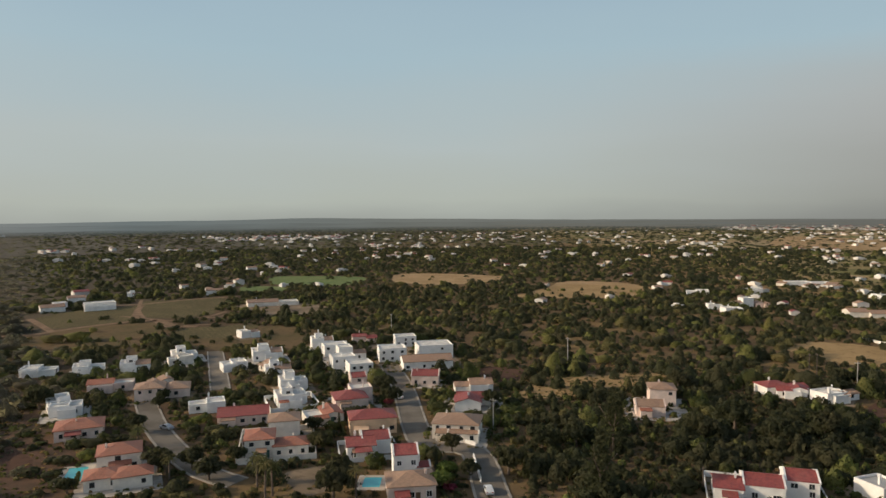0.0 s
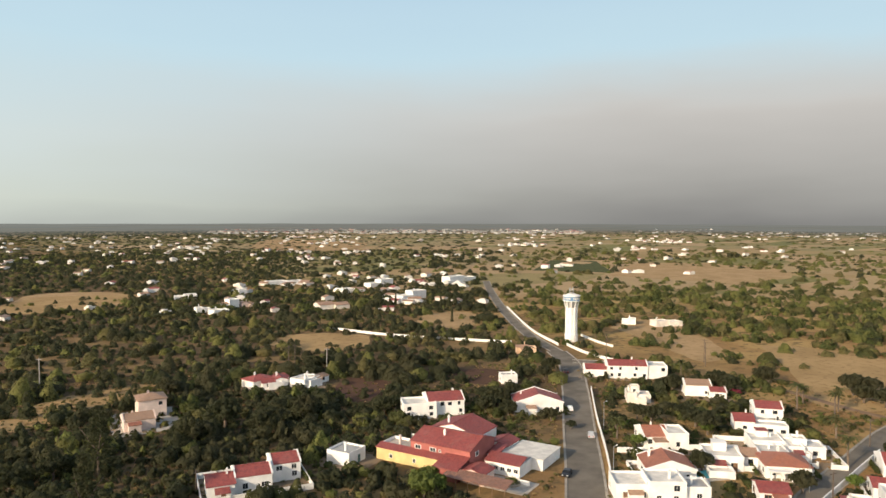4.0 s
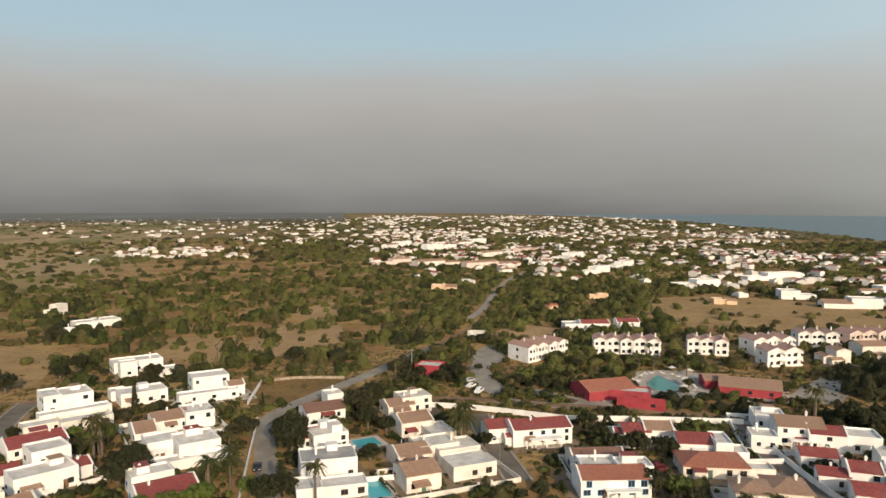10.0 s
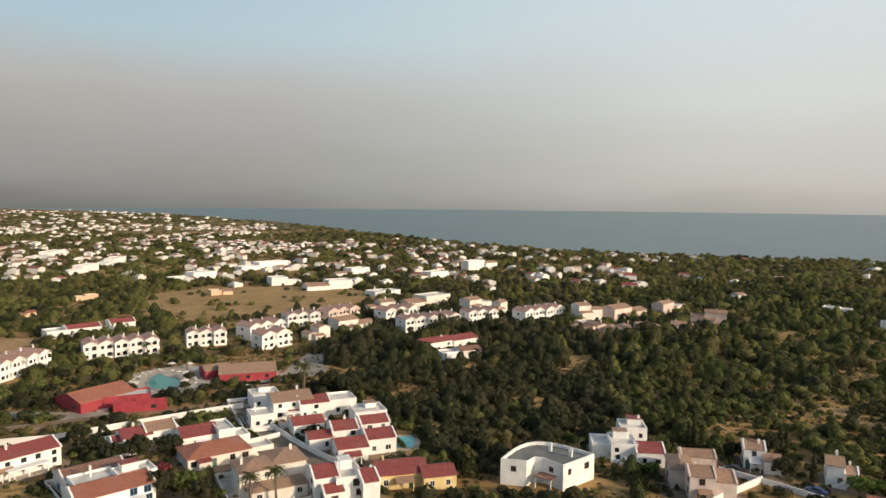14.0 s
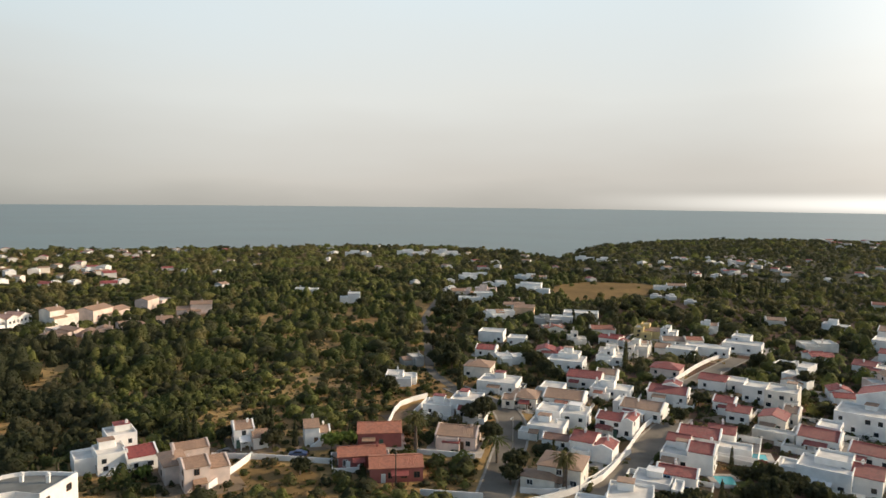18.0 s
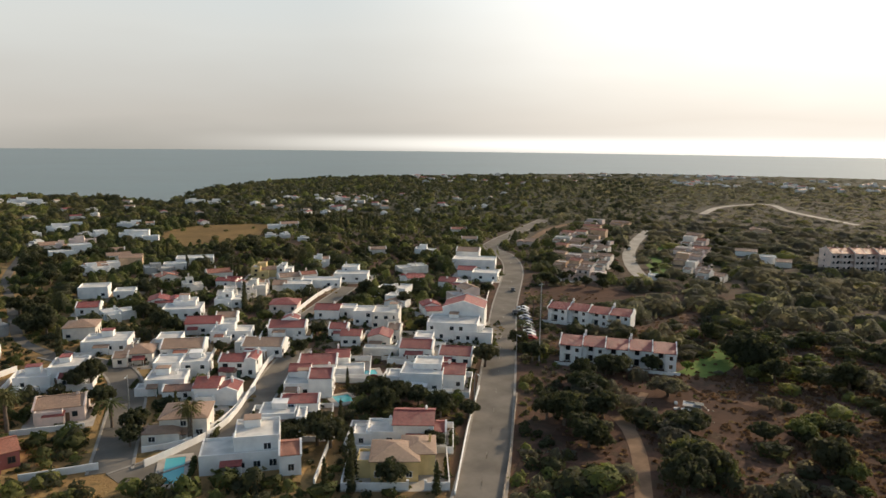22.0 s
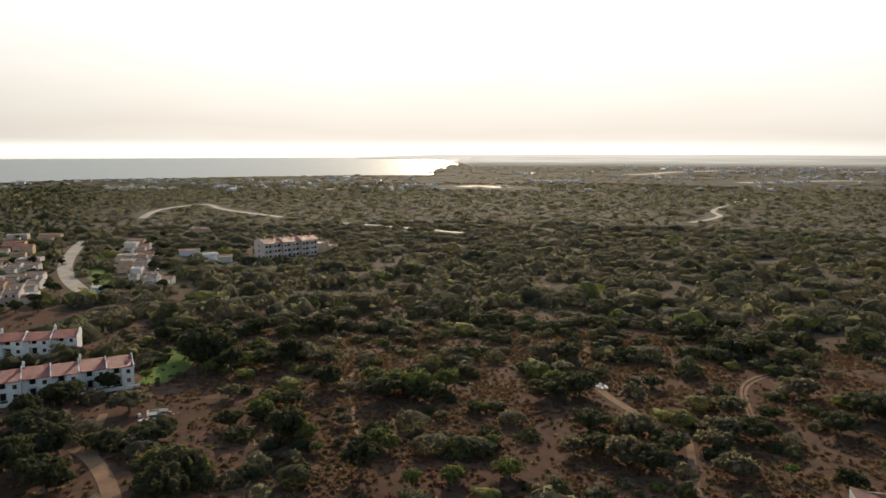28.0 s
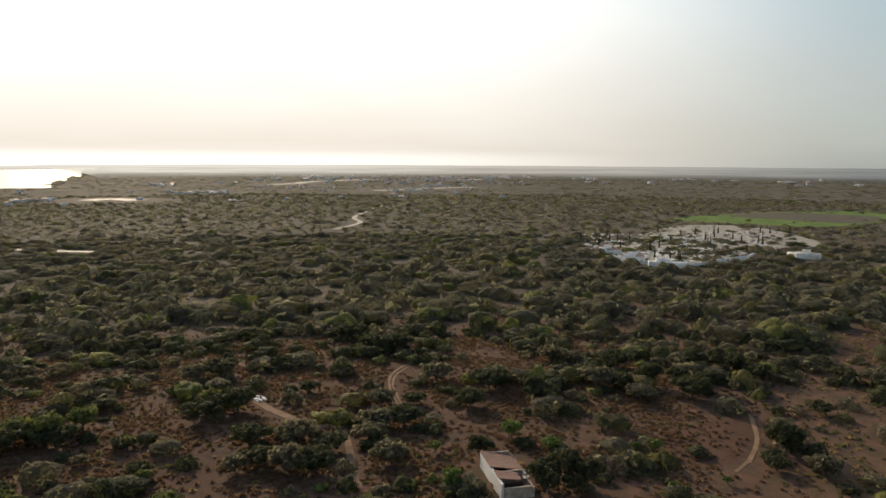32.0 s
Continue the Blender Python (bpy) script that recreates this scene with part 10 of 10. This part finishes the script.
quarter(-203, -224, 520, 760, 60, 16, 0.8, 0.6)
quarter(-215, -262, 900, 1280, 170, 17, 0.95, 0.7)
quarter(-262, -300, 900, 1700, 110, 18, 1.0, 0.6)
quarter(-275, -328, 1700, 2300, 120, 19, 1.6, 0.5)
for key, mat, name, words in (("W", AGED, "far_white_houses", "far white houses of the coastal town"), ("P", CREAM, "far_cream_houses", "far cream houses of the coastal town"), ("R", RED_TILE, "far_red_roofs", "red tiled roofs of far houses"), ("T", TAN_TILE, "far_tan_roofs", "bleached tiled roofs of far houses")):
    tagged(new(name, leaf_mesh(name, np.array(FAR[key]), mat, False)), words, "houses", "", "stuff")

# ---- the hillside graveyard: pale vaults and cypresses ----
_r = random.Random(12)
_q = []
for k in range(320):
    f, g = _r.random(), _r.random()
    x, y = -355 - 146 * g + 34 * f + _r.gauss(0, 4), 254 + 73 * f + 124 * g * f + 45 * g + _r.gauss(0, 4)
    w, d, h = _r.uniform(1.2, 4.0), _r.uniform(1.0, 2.4), _r.uniform(0.4, 1.2)
    z = floor(x, y)
    a = [(x - w / 2, y - d / 2), (x + w / 2, y - d / 2), (x + w / 2, y + d / 2), (x - w / 2, y + d / 2)]
    for i in range(4):
        j = (i + 1) % 4
        _q.append([(*a[i], z - 0.5), (*a[j], z - 0.5), (*a[j], z + h), (*a[i], z + h)])
    _q.append([(*p, z + h) for p in a])
tagged(new("graveyard_vaults", leaf_mesh("graveyard_vaults", np.array(_q), AGED, False)), "pale stone vaults of a hillside graveyard", "graves", "", "stuff")
GRAVE_YARD = [(-398.1, 262.7), (-446.4, 324.9), (-537.0, 448.3), (-506.1, 508.4), (-405.7, 472.4), (-364.2, 430.1), (-355.2, 346.2), (-325.1, 310.8), (-335.9, 265.3), (-373.6, 250.9)]
villa(-391.0, 262.6, 56.1, "W", [(0, 14.4, 0, 8, 3.2, "F")])
villa(-333.9, 258.8, 56.2, "W", [(0, 22.1, 0, 8, 2.4, "F")])
villa(-360.0, 259.6, 54.2, "W", [(0, 13.1, 0, 6, 3, "F")])
villa(-331.9, 372.5, 37.7, "C", [(0, 13.4, 0, 8, 3, "F")])
long_wall([(-385.7, 258.4), (-348.2, 260.1), (-323.6, 278.7), (-333.6, 314.0), (-338.8, 340.0)], 2.2, "W", 0.4)
patch("pave", GRAVE_YARD, 0.3, "pale gravelled graveyard ground")
mark([(-350, 248), (-327, 338), (-496, 450), (-530, 372), (-383, 242)], 0.45)
for k in range(40):
    f, g = _r.random(), _r.random()
    tree("cypress", -355 - 146 * g + 34 * f, 254 + 73 * f + 124 * g * f + 45 * g, _r.uniform(0.6, 0.9))


def white_window(host, x, y, z, turn, wide=1.0, tall=1.0):
    w = put("window", FRAMES["W"], host, x, y, z, turn, (wide * 1.15, 1.6, tall))
    put("pane", PANES, w)


def restaurant(x, y, turn):
    """The crimson corner house with its yellow ground floor, low tiled lean-tos and the white dining wing."""
    host = root("restaurant", x, y, turn, "crimson two-storey restaurant with yellow ground floor and red tiled lean-tos", "restaurant")
    volume(host, 17, 13, 5.6, "R", "V", (8.5, 6.5))
    for wx in (2.2, 6.6):
        white_window(host, wx, 0, 3.9, 0, 1.3, 0.8)
    white_window(host, 8.6, 0, 4.0, 0, 0.5, 0.55)
    white_window(host, 17, 3.5, 3.7, 90, 1.1, 0.9)
    put("chimney", CHIMNEYS["W"], host, 7.5, 4.2, 6.6, 0, (0.7, 0.7, 1.1))
    block(host, "yellow_wall", -9, 10.2, -2.2, -0.004, -0.3, 3.0, YELLOW, "yellow rendered ground floor")
    block(host, "yellow_wall", -9, -0.004, 0, 6, -0.3, 3.0, YELLOW)
    block(host, "terrace_floor", -8.7, -0.02, 0.2, 5.7, 3.0, 3.06, TERRACE)
    block(host, "parapet", -9, -8.75, -0.3, 6, 3.0, 3.7, WHITE)
    block(host, "parapet", -8.75, -0.02, 5.75, 6, 3.0, 3.7, WHITE)
    lean(host, "lean_to_roof", -9.2, 10.4, -2.5, -0.01, 3.02, 3.75, RED_TILE)
    white_window(host, 2.5, -2.2, 1.0, 0, 0.7, 0.8)
    white_window(host, -4.5, -2.2, 1.0, 0, 0.7, 0.8)
    block(host, "chimney", -5.0, -4.5, 2.0, 2.5, 3.06, 5.6, PINK)
    # the low tiled roofs at the corner
    block(host, "kitchen_wall", 10.6, 17, -6.2, -0.01, -0.3, 2.8, BRICKRED)
    lean(host, "kitchen_roof", 10.3, 17.2, -6.6, -0.01, 2.85, 4.2, RED_TILE)
    volume(host, 6, 5.4, 2.7, "R", "P", (20.2, -2.2), cross=True, names=("porch_wall", "porch_roof"))
    lean(host, "awning_roof", 14.6, 31, -9.2, -5.2, 2.3, 3.0, BROWN_TILE)
    for k in range(6):
        block(host, "awning_post", 15 + 3.1 * k, 15.15 + 3.1 * k, -9.0, -8.85, 0, 2.35, WOOD)
    # the white dining wing and its flat roof beside the street
    block(host, "dining_wall", 19.0, 28.2, 4.0, 11.2, -0.3, 2.9, WHITE)
    lean(host, "dining_roof", 18.8, 28.4, 3.6, 8.0, 2.92, 3.9, RED_TILE)
    block(host, "dining_roof_top", 19.2, 28.0, 8.02, 11.0, 2.91, 3.15, GREY)
    for k in range(5):
        white_window(host, 20.2 + 1.75 * k, 4.0, 1.1, 0, 0.85, 0.75)
    block(host, "hall_wall", 20.5, 31.0, 11.3, 22.5, -0.3, 2.7, WHITE)
    block(host, "hall_roof", 20.3, 31.2, 11.25, 22.7, 2.7, 2.85, ROOFDECK, "pale sheet roof")
    for k in range(9):
        block(host, "hall_post", 22.0 + 1.05 * k, 22.15 + 1.05 * k, 11.1, 11.28, 0, 2.68, WHITE)
    volume(host, 6, 7, 3.4, "R", "W", (17.2, 17.6), cross=True, names=("wing_wall", "wing_roof"))
    lean(host, "wing_roof", 17.3, 20.4, 8.0, 14.0, 3.0, 3.9, RED_TILE)
    block(host, "wing_wall", 17.4, 20.3, 8.2, 14.0, -0.3, 2.95, WHITE)
    # the white house behind under its own gable
    volume(host, 15, 11, 4.6, "R", "W", (4.2, 19.2), cross=True, names=("rear_wall", "rear_roof"))
    put("chimney", CHIMNEYS["W"], host, 1.5, 16.5, 6.0, 0, (0.8, 0.8, 1.2))
    block(host, "court_wall", -9, -3.4, 13.6, 13.85, -0.3, 2.2, WHITE)
    block(host, "court_wall", 28.6, 32.0, 1.0, 1.25, -0.3, 1.1, WHITE)
    block(host, "forecourt", 21.6, 33.5, -4.8, 3.4, 0.0, 0.08, TERRACE, "pale paved forecourt")
    c, s = math.cos(radians(turn)), math.sin(radians(turn))
    mark([(x + c * u - s * v, y + s * u + c * v) for u, v in ((-10, -9.5), (33, -9.5), (33, 25.5), (-10, 25.5))], 0.0)


restaurant(106.0, 136.0, -71.6)


def planter(x, y):
    host = root("planter", x, y, -71.6, "round stone planter with low shrubs on a forecourt", "planter")
    bm = bmesh.new()
    tube(bm, 0, 0, 0, 0.5, 2.4, 2.3, 14)
    part("bowl", bm, STONE, host)
    ob = new("shrubs", leaf_mesh("shrubs", crown_at(np.random.default_rng(3), (0, 0, 0.5), (2.0, 2.0, 0.7), 60, 0.25, 1), LEAF_OLIVE))
    ob.parent = host


planter(114.6, 109.6)


def parasol(x, y, high=2.4):
    host = root("parasol", x, y, 0, "pale fabric parasol on a pool terrace", "parasol", "parasols by the pool")
    bm = bmesh.new()
    tube(bm, 0, 0, 0, high, 0.05, 0.05, 6)
    part("pole", bm, WOOD, host)
    bm = bmesh.new()
    tube(bm, 0, 0, high - 0.5, high + 0.15, 1.5, 0.06, 10)
    part("canopy", bm, CREAM, host)


def lagoon(points):
    """A free-form pool: water and a raised pale rim."""
    line = smooth_line(list(points) + [points[0]], 1.5)[:-1]
    cx, cy = sum(p.x for p in line) / len(line), sum(p.y for p in line) / len(line)
    host = root("swimming_pool", cx, cy, 0, "free-form green swimming pool with a pale rim", "pool")
    outline = [(p.x - cx, p.y - cy) for p in line]
    bm = bmesh.new()
    prism(bm, outline, -0.2, 0.16)
    bmesh.ops.recalc_face_normals(bm, faces=bm.faces)
    part("water", bm, POOL_GREEN, host, "clear green pool water")
    bm = bmesh.new()
    rings = [[bm.verts.new((x * f, y * f, z)) for x, y in outline] for f, z in ((1.0, 0.0), (1.0, 0.22), (1.09, 0.22), (1.09, 0.0))]
    for a, b in zip(rings, rings[1:]):
        for k in range(len(outline)):
            j = (k + 1) % len(outline)
            bm.faces.new((a[k], a[j], b[j], b[k]))
    bmesh.ops.recalc_face_normals(bm, faces=bm.faces)
    part("rim", bm, KERB, host)


def lounger(x, y, turn):
    host = root("sun_lounger", x, y, turn, "white sun lounger on a pool terrace", "sun lounger", "sun loungers by the pool")
    block(host, "frame", -0.32, 0.32, -0.9, 0.45, 0.12, 0.32, WHITE)
    lean(host, "backrest", -0.32, 0.32, 0.46, 1.0, 0.26, 0.7, CREAM, 0.08)


lagoon(LAGOON)
_r2 = random.Random(6)
for _x, _y in ((206.4, -126.6), (209.0, -127.8), (211.6, -129.6), (214.0, -132.2), (216.4, -134.8), (218.6, -137.6), (220.2, -140.8), (221.0, -144.4), (220.6, -148.0), (217.4, -149.6), (213.8, -149.8), (210.2, -149.4), (203.0, -149.2), (199.4, -147.0), (196.0, -144.6), (193.6, -141.0)):
    lounger(_x + _r2.uniform(-0.6, 0.6), _y + _r2.uniform(-0.6, 0.6), _r2.uniform(0, 360))
for _x, _y in PARASOLS:
    parasol(_x, _y)


# ---- scrub, woods and gardens ----
def ripple(x, y, scale, seed):
    """Smooth noise between 0 and 1, from a few crossed waves."""
    g = np.random.default_rng(seed)
    out = np.zeros_like(x)
    for k in range(7):
        a, f, p = g.uniform(0, 6.28), g.uniform(0.6, 1.6) / scale, g.uniform(0, 6.28)
        out += np.sin((x * np.cos(a) + y * np.sin(a)) * f * 6.28 + p + 1.5 * np.sin((x * np.sin(a) - y * np.cos(a)) * f * 3))
    return 0.5 + out / 7


def cover_at(x, y, chart=cover, outside=1.0):
    i, j = ((x + HALF) / CELL).astype(int), ((y + HALF) / CELL).astype(int)
    ok = (i >= 0) & (i < SIDE) & (j >= 0) & (j < SIDE)
    return np.where(ok, chart[np.clip(i, 0, SIDE - 1), np.clip(j, 0, SIDE - 1)], outside)


def within(turn, a, b):
    return np.clip((turn - b) / 3 + 0.5, 0, 1) * np.clip((a - turn) / 3 + 0.5, 0, 1)


def thickness(x, y):
    """The share of ground under bushes, and how tall they stand."""
    r = np.hypot(x, y)
    turn = -np.degrees(np.arctan2(x, y)) % 360 - 360
    wood = np.maximum(within(turn, -6, -38) * (r < 275), within(turn, -136, -168) * (r < 340) * (r > 150))
    wood = np.maximum(wood, within(turn, -52, -95) * (r > 330) * (r < 540) * 0.15)
    wood = np.maximum(wood, within(turn, -196, -260) * (r > 800) * 0.15)
    base = 0.66 + 0.26 * wood + 0.10 * np.clip((r - 400) / 500, 0, 1)
    open_land = within(turn, -28, -92) * np.clip((r - 600) / 100, 0, 1)
    base = base * (1 - 0.8 * open_land)
    base = base + 0.24 * np.maximum(within(turn, 3, -42), within(turn, -336, -363)) * (r > 190) - 0.30 * within(turn, -42, -82) * (r > 185) * (r < 350) + 0.2 * np.maximum(within(turn, -1, -28), within(turn, -335, -361)) * (r > 500)
    wood = np.maximum(wood, 0.1 * within(turn, -164, -196) * (r < 470) * (r > 170))
    base = base + 0.3 * within(turn, -158, -197) * (r < 520) * (r > 150)
    base = base + 0.28 * within(turn, -136, -205) * (r > 400) + 0.15 * within(turn, -134, -200) * (r < 400)
    base = base + 0.25 * within(turn, -194, -262) * (r > 480)
    village = np.maximum(within(turn, -188, -236) * (r < 560), within(turn, -330, -362) * (r < 520))
    base = base + 0.22 * village + 0.16 * within(turn, -58, -124) * (r > 190) * (r < 700)
    west = within(turn, -232, -330)
    base = base + 0.12 * west + 0.22 * west * np.clip((r - 190) / 110, 0, 1)
    patchy = ripple(x, y, 38, 3) * 0.6 + ripple(x, y, 14, 4) * 0.4
    edge = np.where(r < coast(turn) - 12, 1, 0)
    east = within(turn, -44, -102) * (r > 180) * (r < 760)
    south = within(turn, -134, -198) * (r > 150) * (r < 420)
    base = base - 0.42 * east - 0.20 * south
    share = np.clip(base + (patchy - 0.5) * (1.5 - wood + 1.1 * west * (r < 230) + 1.6 * east + 1.2 * south), 0, 1)
    return np.maximum(share, 1.0 * cover_at(x, y, garden, 0.0)) * cover_at(x, y) * edge, wood


def scatter(near, far, cell, size, leaves_each, leaf, seed, low=0.7, rise=1.0):
    """Bushes on a shaken grid over a ring of land, sorted by kind."""
    g = np.random.default_rng(seed)
    side = np.arange(-far, far, cell)
    x, y = [v.ravel() for v in np.meshgrid(side, side)]
    x, y = x + g.uniform(-0.5, 0.5, x.size) * cell, y + g.uniform(-0.5, 0.5, y.size) * cell
    r = np.hypot(x, y)
    keep = (r >= near) & (r < far)
    x, y = x[keep], y[keep]
    share, wood = thickness(x, y)
    for line in FAR_BEDS:
        for (ax, ay), (bx, by) in zip(line, line[1:]):
            t = np.clip(((x - ax) * (bx - ax) + (y - ay) * (by - ay)) / ((bx - ax) ** 2 + (by - ay) ** 2), 0, 1)
            share = np.where(np.hypot(x - ax - t * (bx - ax), y - ay - t * (by - ay)) < 60, 0, share)
    west = within(-np.degrees(np.arctan2(x, y)) % 360 - 360, -230, -332) * (near < 500)
    keep = g.random(x.size) < share * (1 - 0.5 * west - 0.28 * west * (np.hypot(x, y) < 205))
    x, y, wood = x[keep], y[keep], wood[keep]
    around = -np.degrees(np.arctan2(x, y)) % 360 - 360
    # fewer dark leaves: west in place of haze, east by its olive green
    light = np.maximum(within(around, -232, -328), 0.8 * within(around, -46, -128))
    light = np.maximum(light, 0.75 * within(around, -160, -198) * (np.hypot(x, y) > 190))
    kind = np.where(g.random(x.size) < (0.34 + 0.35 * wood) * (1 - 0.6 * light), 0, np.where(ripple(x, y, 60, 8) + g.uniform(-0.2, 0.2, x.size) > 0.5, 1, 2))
    # most western bushes take the haze-paled leaves
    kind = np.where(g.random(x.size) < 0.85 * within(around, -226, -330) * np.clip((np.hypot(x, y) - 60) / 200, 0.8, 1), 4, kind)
    # extra dark leaves here: a dark wood, with the slope's shade in its colour
    kind = np.where(g.random(x.size) < 0.85 * within(around, -134, -160) * (np.hypot(x, y) < 420), 0, kind)
    north = np.maximum(within(around, 3, -46), within(around, -330, -363))
    kind = np.where(g.random(x.size) < 0.62 * north + 0.5 * within(around, -188, -236) * (np.hypot(x, y) > 560), 0, kind)
    kind = np.where(g.random(x.size) < 0.45 * within(around, -226, -332) * (np.hypot(x, y) < 260), 0, kind)
    slope = within(around, -134, -200) * (np.hypot(x, y) > 150) * (np.hypot(x, y) < 560) + within(around, -46, -128) * (np.hypot(x, y) > 180) * (np.hypot(x, y) < 700)
    pick = g.random(x.size)
    kind = np.where((within(around, -161, -200) > 0.5) & (slope > 0.5) & (pick < 0.85), np.where(pick < 0.45, 3, np.where(pick < 0.6, 1, 0)), kind)
    slope = slope * (around > -132)
    kind = np.where(slope * (pick < 0.8) > 0.5, np.where(pick < 0.36, 3, np.where(pick < 0.66, 1, 2)), kind)
    plot = cover_at(x, y, garden, 0.0) > 0.5
    pick = g.random(x.size)
    kind = np.where(plot, np.where(pick < 0.45, 0, np.where(pick < 0.85, 3, 1)), kind)
    grove = np.clip(ripple(x, y, 45, 15) * 1.8 - 0.4, 0.1, 1.3)
    s = size * (low + (1.55 - low) * g.random(x.size) ** 1.2 * grove) * (1 + 0.4 * wood)
    turn = -np.degrees(np.arctan2(x, y)) % 360 - 360
    s = s * (1 + (0.75 if near < 500 else 0.3) * within(turn, -232, -330) * np.clip(ripple(x, y, 26, 61) * 2.4 - 0.7, -0.3, 1))
    s = s * (1 + 0.3 * within(turn, -134, -200) + 0.28 * within(turn, -40, -128) * (np.hypot(x, y) > 185))
    s = np.minimum(s, size * 1.6) * (1 + 0.6 * within(turn, -230, -332) * (near < 500))
    room = np.minimum(np.minimum(cover_at(x + 2.4, y), cover_at(x - 2.4, y)), np.minimum(cover_at(x, y + 2.4), cover_at(x, y - 2.4))) > 0.5
    s = np.where(plot, size * np.where(room, 0.55 + 1.2 * g.random(x.size) ** 1.8, g.uniform(0.4, 0.75, x.size)), s)
    tall = rise * g.uniform(0.75, 1.25, x.size) * (1 + 0.35 * wood)
    tall = tall * (1 - 0.45 * within(turn, -234, -330) * np.clip((np.hypot(x, y) - 250) / 300, 0, 1))
    tall = tall * (1 - 0.25 * within(turn, -230, -332) * (near < 500))
    z = land(x, y)
    forms = [weld(crown_at(g, (0, 0, 0), (1, 1, 0.85), leaves_each, leaf, 1 if near < 500 else 0).astype(np.float32)) for _ in range(9)]
    for k, (mat, words) in enumerate(((LEAF_DARK, "dark evergreen bushes and trees of the scrub"), (LEAF_OLIVE, "grey-green olive and carob bushes"), (LEAF_SCRUB, "dry olive-brown scrub bushes"), (LEAF_GARDEN, "watered green garden shrubs between houses"), (LEAF_MAQUIS_HAZED, "maquis bushes on dry ground, leaf colour paled for haze"))):
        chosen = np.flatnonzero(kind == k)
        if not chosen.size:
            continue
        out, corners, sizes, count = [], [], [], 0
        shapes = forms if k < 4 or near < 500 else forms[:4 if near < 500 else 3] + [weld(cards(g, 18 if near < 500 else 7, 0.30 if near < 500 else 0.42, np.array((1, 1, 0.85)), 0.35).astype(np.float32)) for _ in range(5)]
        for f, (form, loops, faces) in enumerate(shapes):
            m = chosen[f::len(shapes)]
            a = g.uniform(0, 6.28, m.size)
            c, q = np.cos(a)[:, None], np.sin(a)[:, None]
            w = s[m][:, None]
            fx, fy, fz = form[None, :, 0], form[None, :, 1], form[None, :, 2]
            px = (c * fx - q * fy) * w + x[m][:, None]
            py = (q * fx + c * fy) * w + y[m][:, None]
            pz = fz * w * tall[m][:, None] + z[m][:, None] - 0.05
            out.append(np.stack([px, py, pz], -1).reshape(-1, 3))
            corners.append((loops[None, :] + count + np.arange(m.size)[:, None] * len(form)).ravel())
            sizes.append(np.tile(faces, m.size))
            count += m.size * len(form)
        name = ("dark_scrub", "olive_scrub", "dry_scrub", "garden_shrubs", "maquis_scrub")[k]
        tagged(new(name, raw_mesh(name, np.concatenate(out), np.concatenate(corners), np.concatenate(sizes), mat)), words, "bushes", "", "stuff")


# garden trees beside the houses
for _x, _y, _k, _s in GARDENS:
    if _k < 0.5 and cover_at(np.array([_x]), np.array([_y]))[0] > 0.5:
        tree("palm" if _k < 0.1 else "bloom" if _k < 0.16 else "cypress" if _k < 0.26 else "fresh" if _k < 0.42 else "oak" if _k < 0.8 else "olive", round(_x, 1), round(_y, 1), round(_s, 2))

scatter(112, 250, 3.3, 1.85, 22, 0.24, 31, 0.5)
scatter(250, 580, 5.0, 3.0, 8, 0.27, 32, 0.5)
scatter(580, 1250, 8.6, 4.5, 3, 0.48, 33, 0.55, 0.65)
scatter(1250, 3000, 23.0, 7.5, 3, 0.45, 34, 0.6, 0.3)


def tufts(near, far, cell, seed, sector=None):
    """Low dry herbs and grass tufts between the bushes."""
    g = np.random.default_rng(seed)
    side = np.arange(-far, far, cell)
    x, y = [v.ravel() for v in np.meshgrid(side, side)]
    x, y = x + g.uniform(-0.5, 0.5, x.size) * cell, y + g.uniform(-0.5, 0.5, y.size) * cell
    r = np.hypot(x, y)
    keep = (r >= near) & (r < far) & (g.random(x.size) < np.clip(cover_at(x, y) * 3, 0, 0.75) * np.clip(ripple(x, y, 22, 40) * 1.6, 0.15, 1))
    if sector:
        keep &= within(-np.degrees(np.arctan2(x, y)) % 360 - 360, *sector) > g.random(x.size)
    x, y = x[keep], y[keep]
    around = -np.degrees(np.arctan2(x, y)) % 360 - 360
    sort = np.where(g.random(x.size) < 0.92 * within(around, -228, -320), 2, np.where(g.random(x.size) < 0.62, 1, 0))
    for k, (mat, name, words) in enumerate(((LEAF_DRY, "dry_grass_tufts", "dry straw grass tufts on the ground"), (LEAF_SCRUB, "low_herb_tufts", "low brown-green herbs on the ground"), (LEAF_RUST, "rusty_herb_tufts", "dry rust-brown herbs on red earth"))):
        m = np.flatnonzero(sort == k)
        if not m.size:
            continue
        n_ = m.size
        a = g.uniform(0, 6.28, n_)
        s, h = g.uniform(0.35, 0.9, n_), g.uniform(0.25, 0.65, n_)
        quads = []
        for turn in (0.0, 1.05, 2.1):
            cx, sx = np.cos(a + turn) * s, np.sin(a + turn) * s
            z = land(x[m], y[m])
            lean = g.uniform(-0.2, 0.2, (2, n_))
            low0 = np.stack([x[m] - cx, y[m] - sx, z], -1)
            low1 = np.stack([x[m] + cx, y[m] + sx, z], -1)
            top1 = np.stack([x[m] + cx * 0.7 + lean[0], y[m] + sx * 0.7 + lean[1], z + h], -1)
            top0 = np.stack([x[m] - cx * 0.7 + lean[0], y[m] - sx * 0.7 + lean[1], z + h * 0.8], -1)
            quads.append(np.stack([low0, low1, top1, top0], 1))
        tagged(new(name, leaf_mesh(name, np.concatenate(quads), mat)), words, "grass", "", "stuff")


tufts(112, 290, 2.0, 51)
tufts(112, 240, 1.15, 52, (-236, -312))
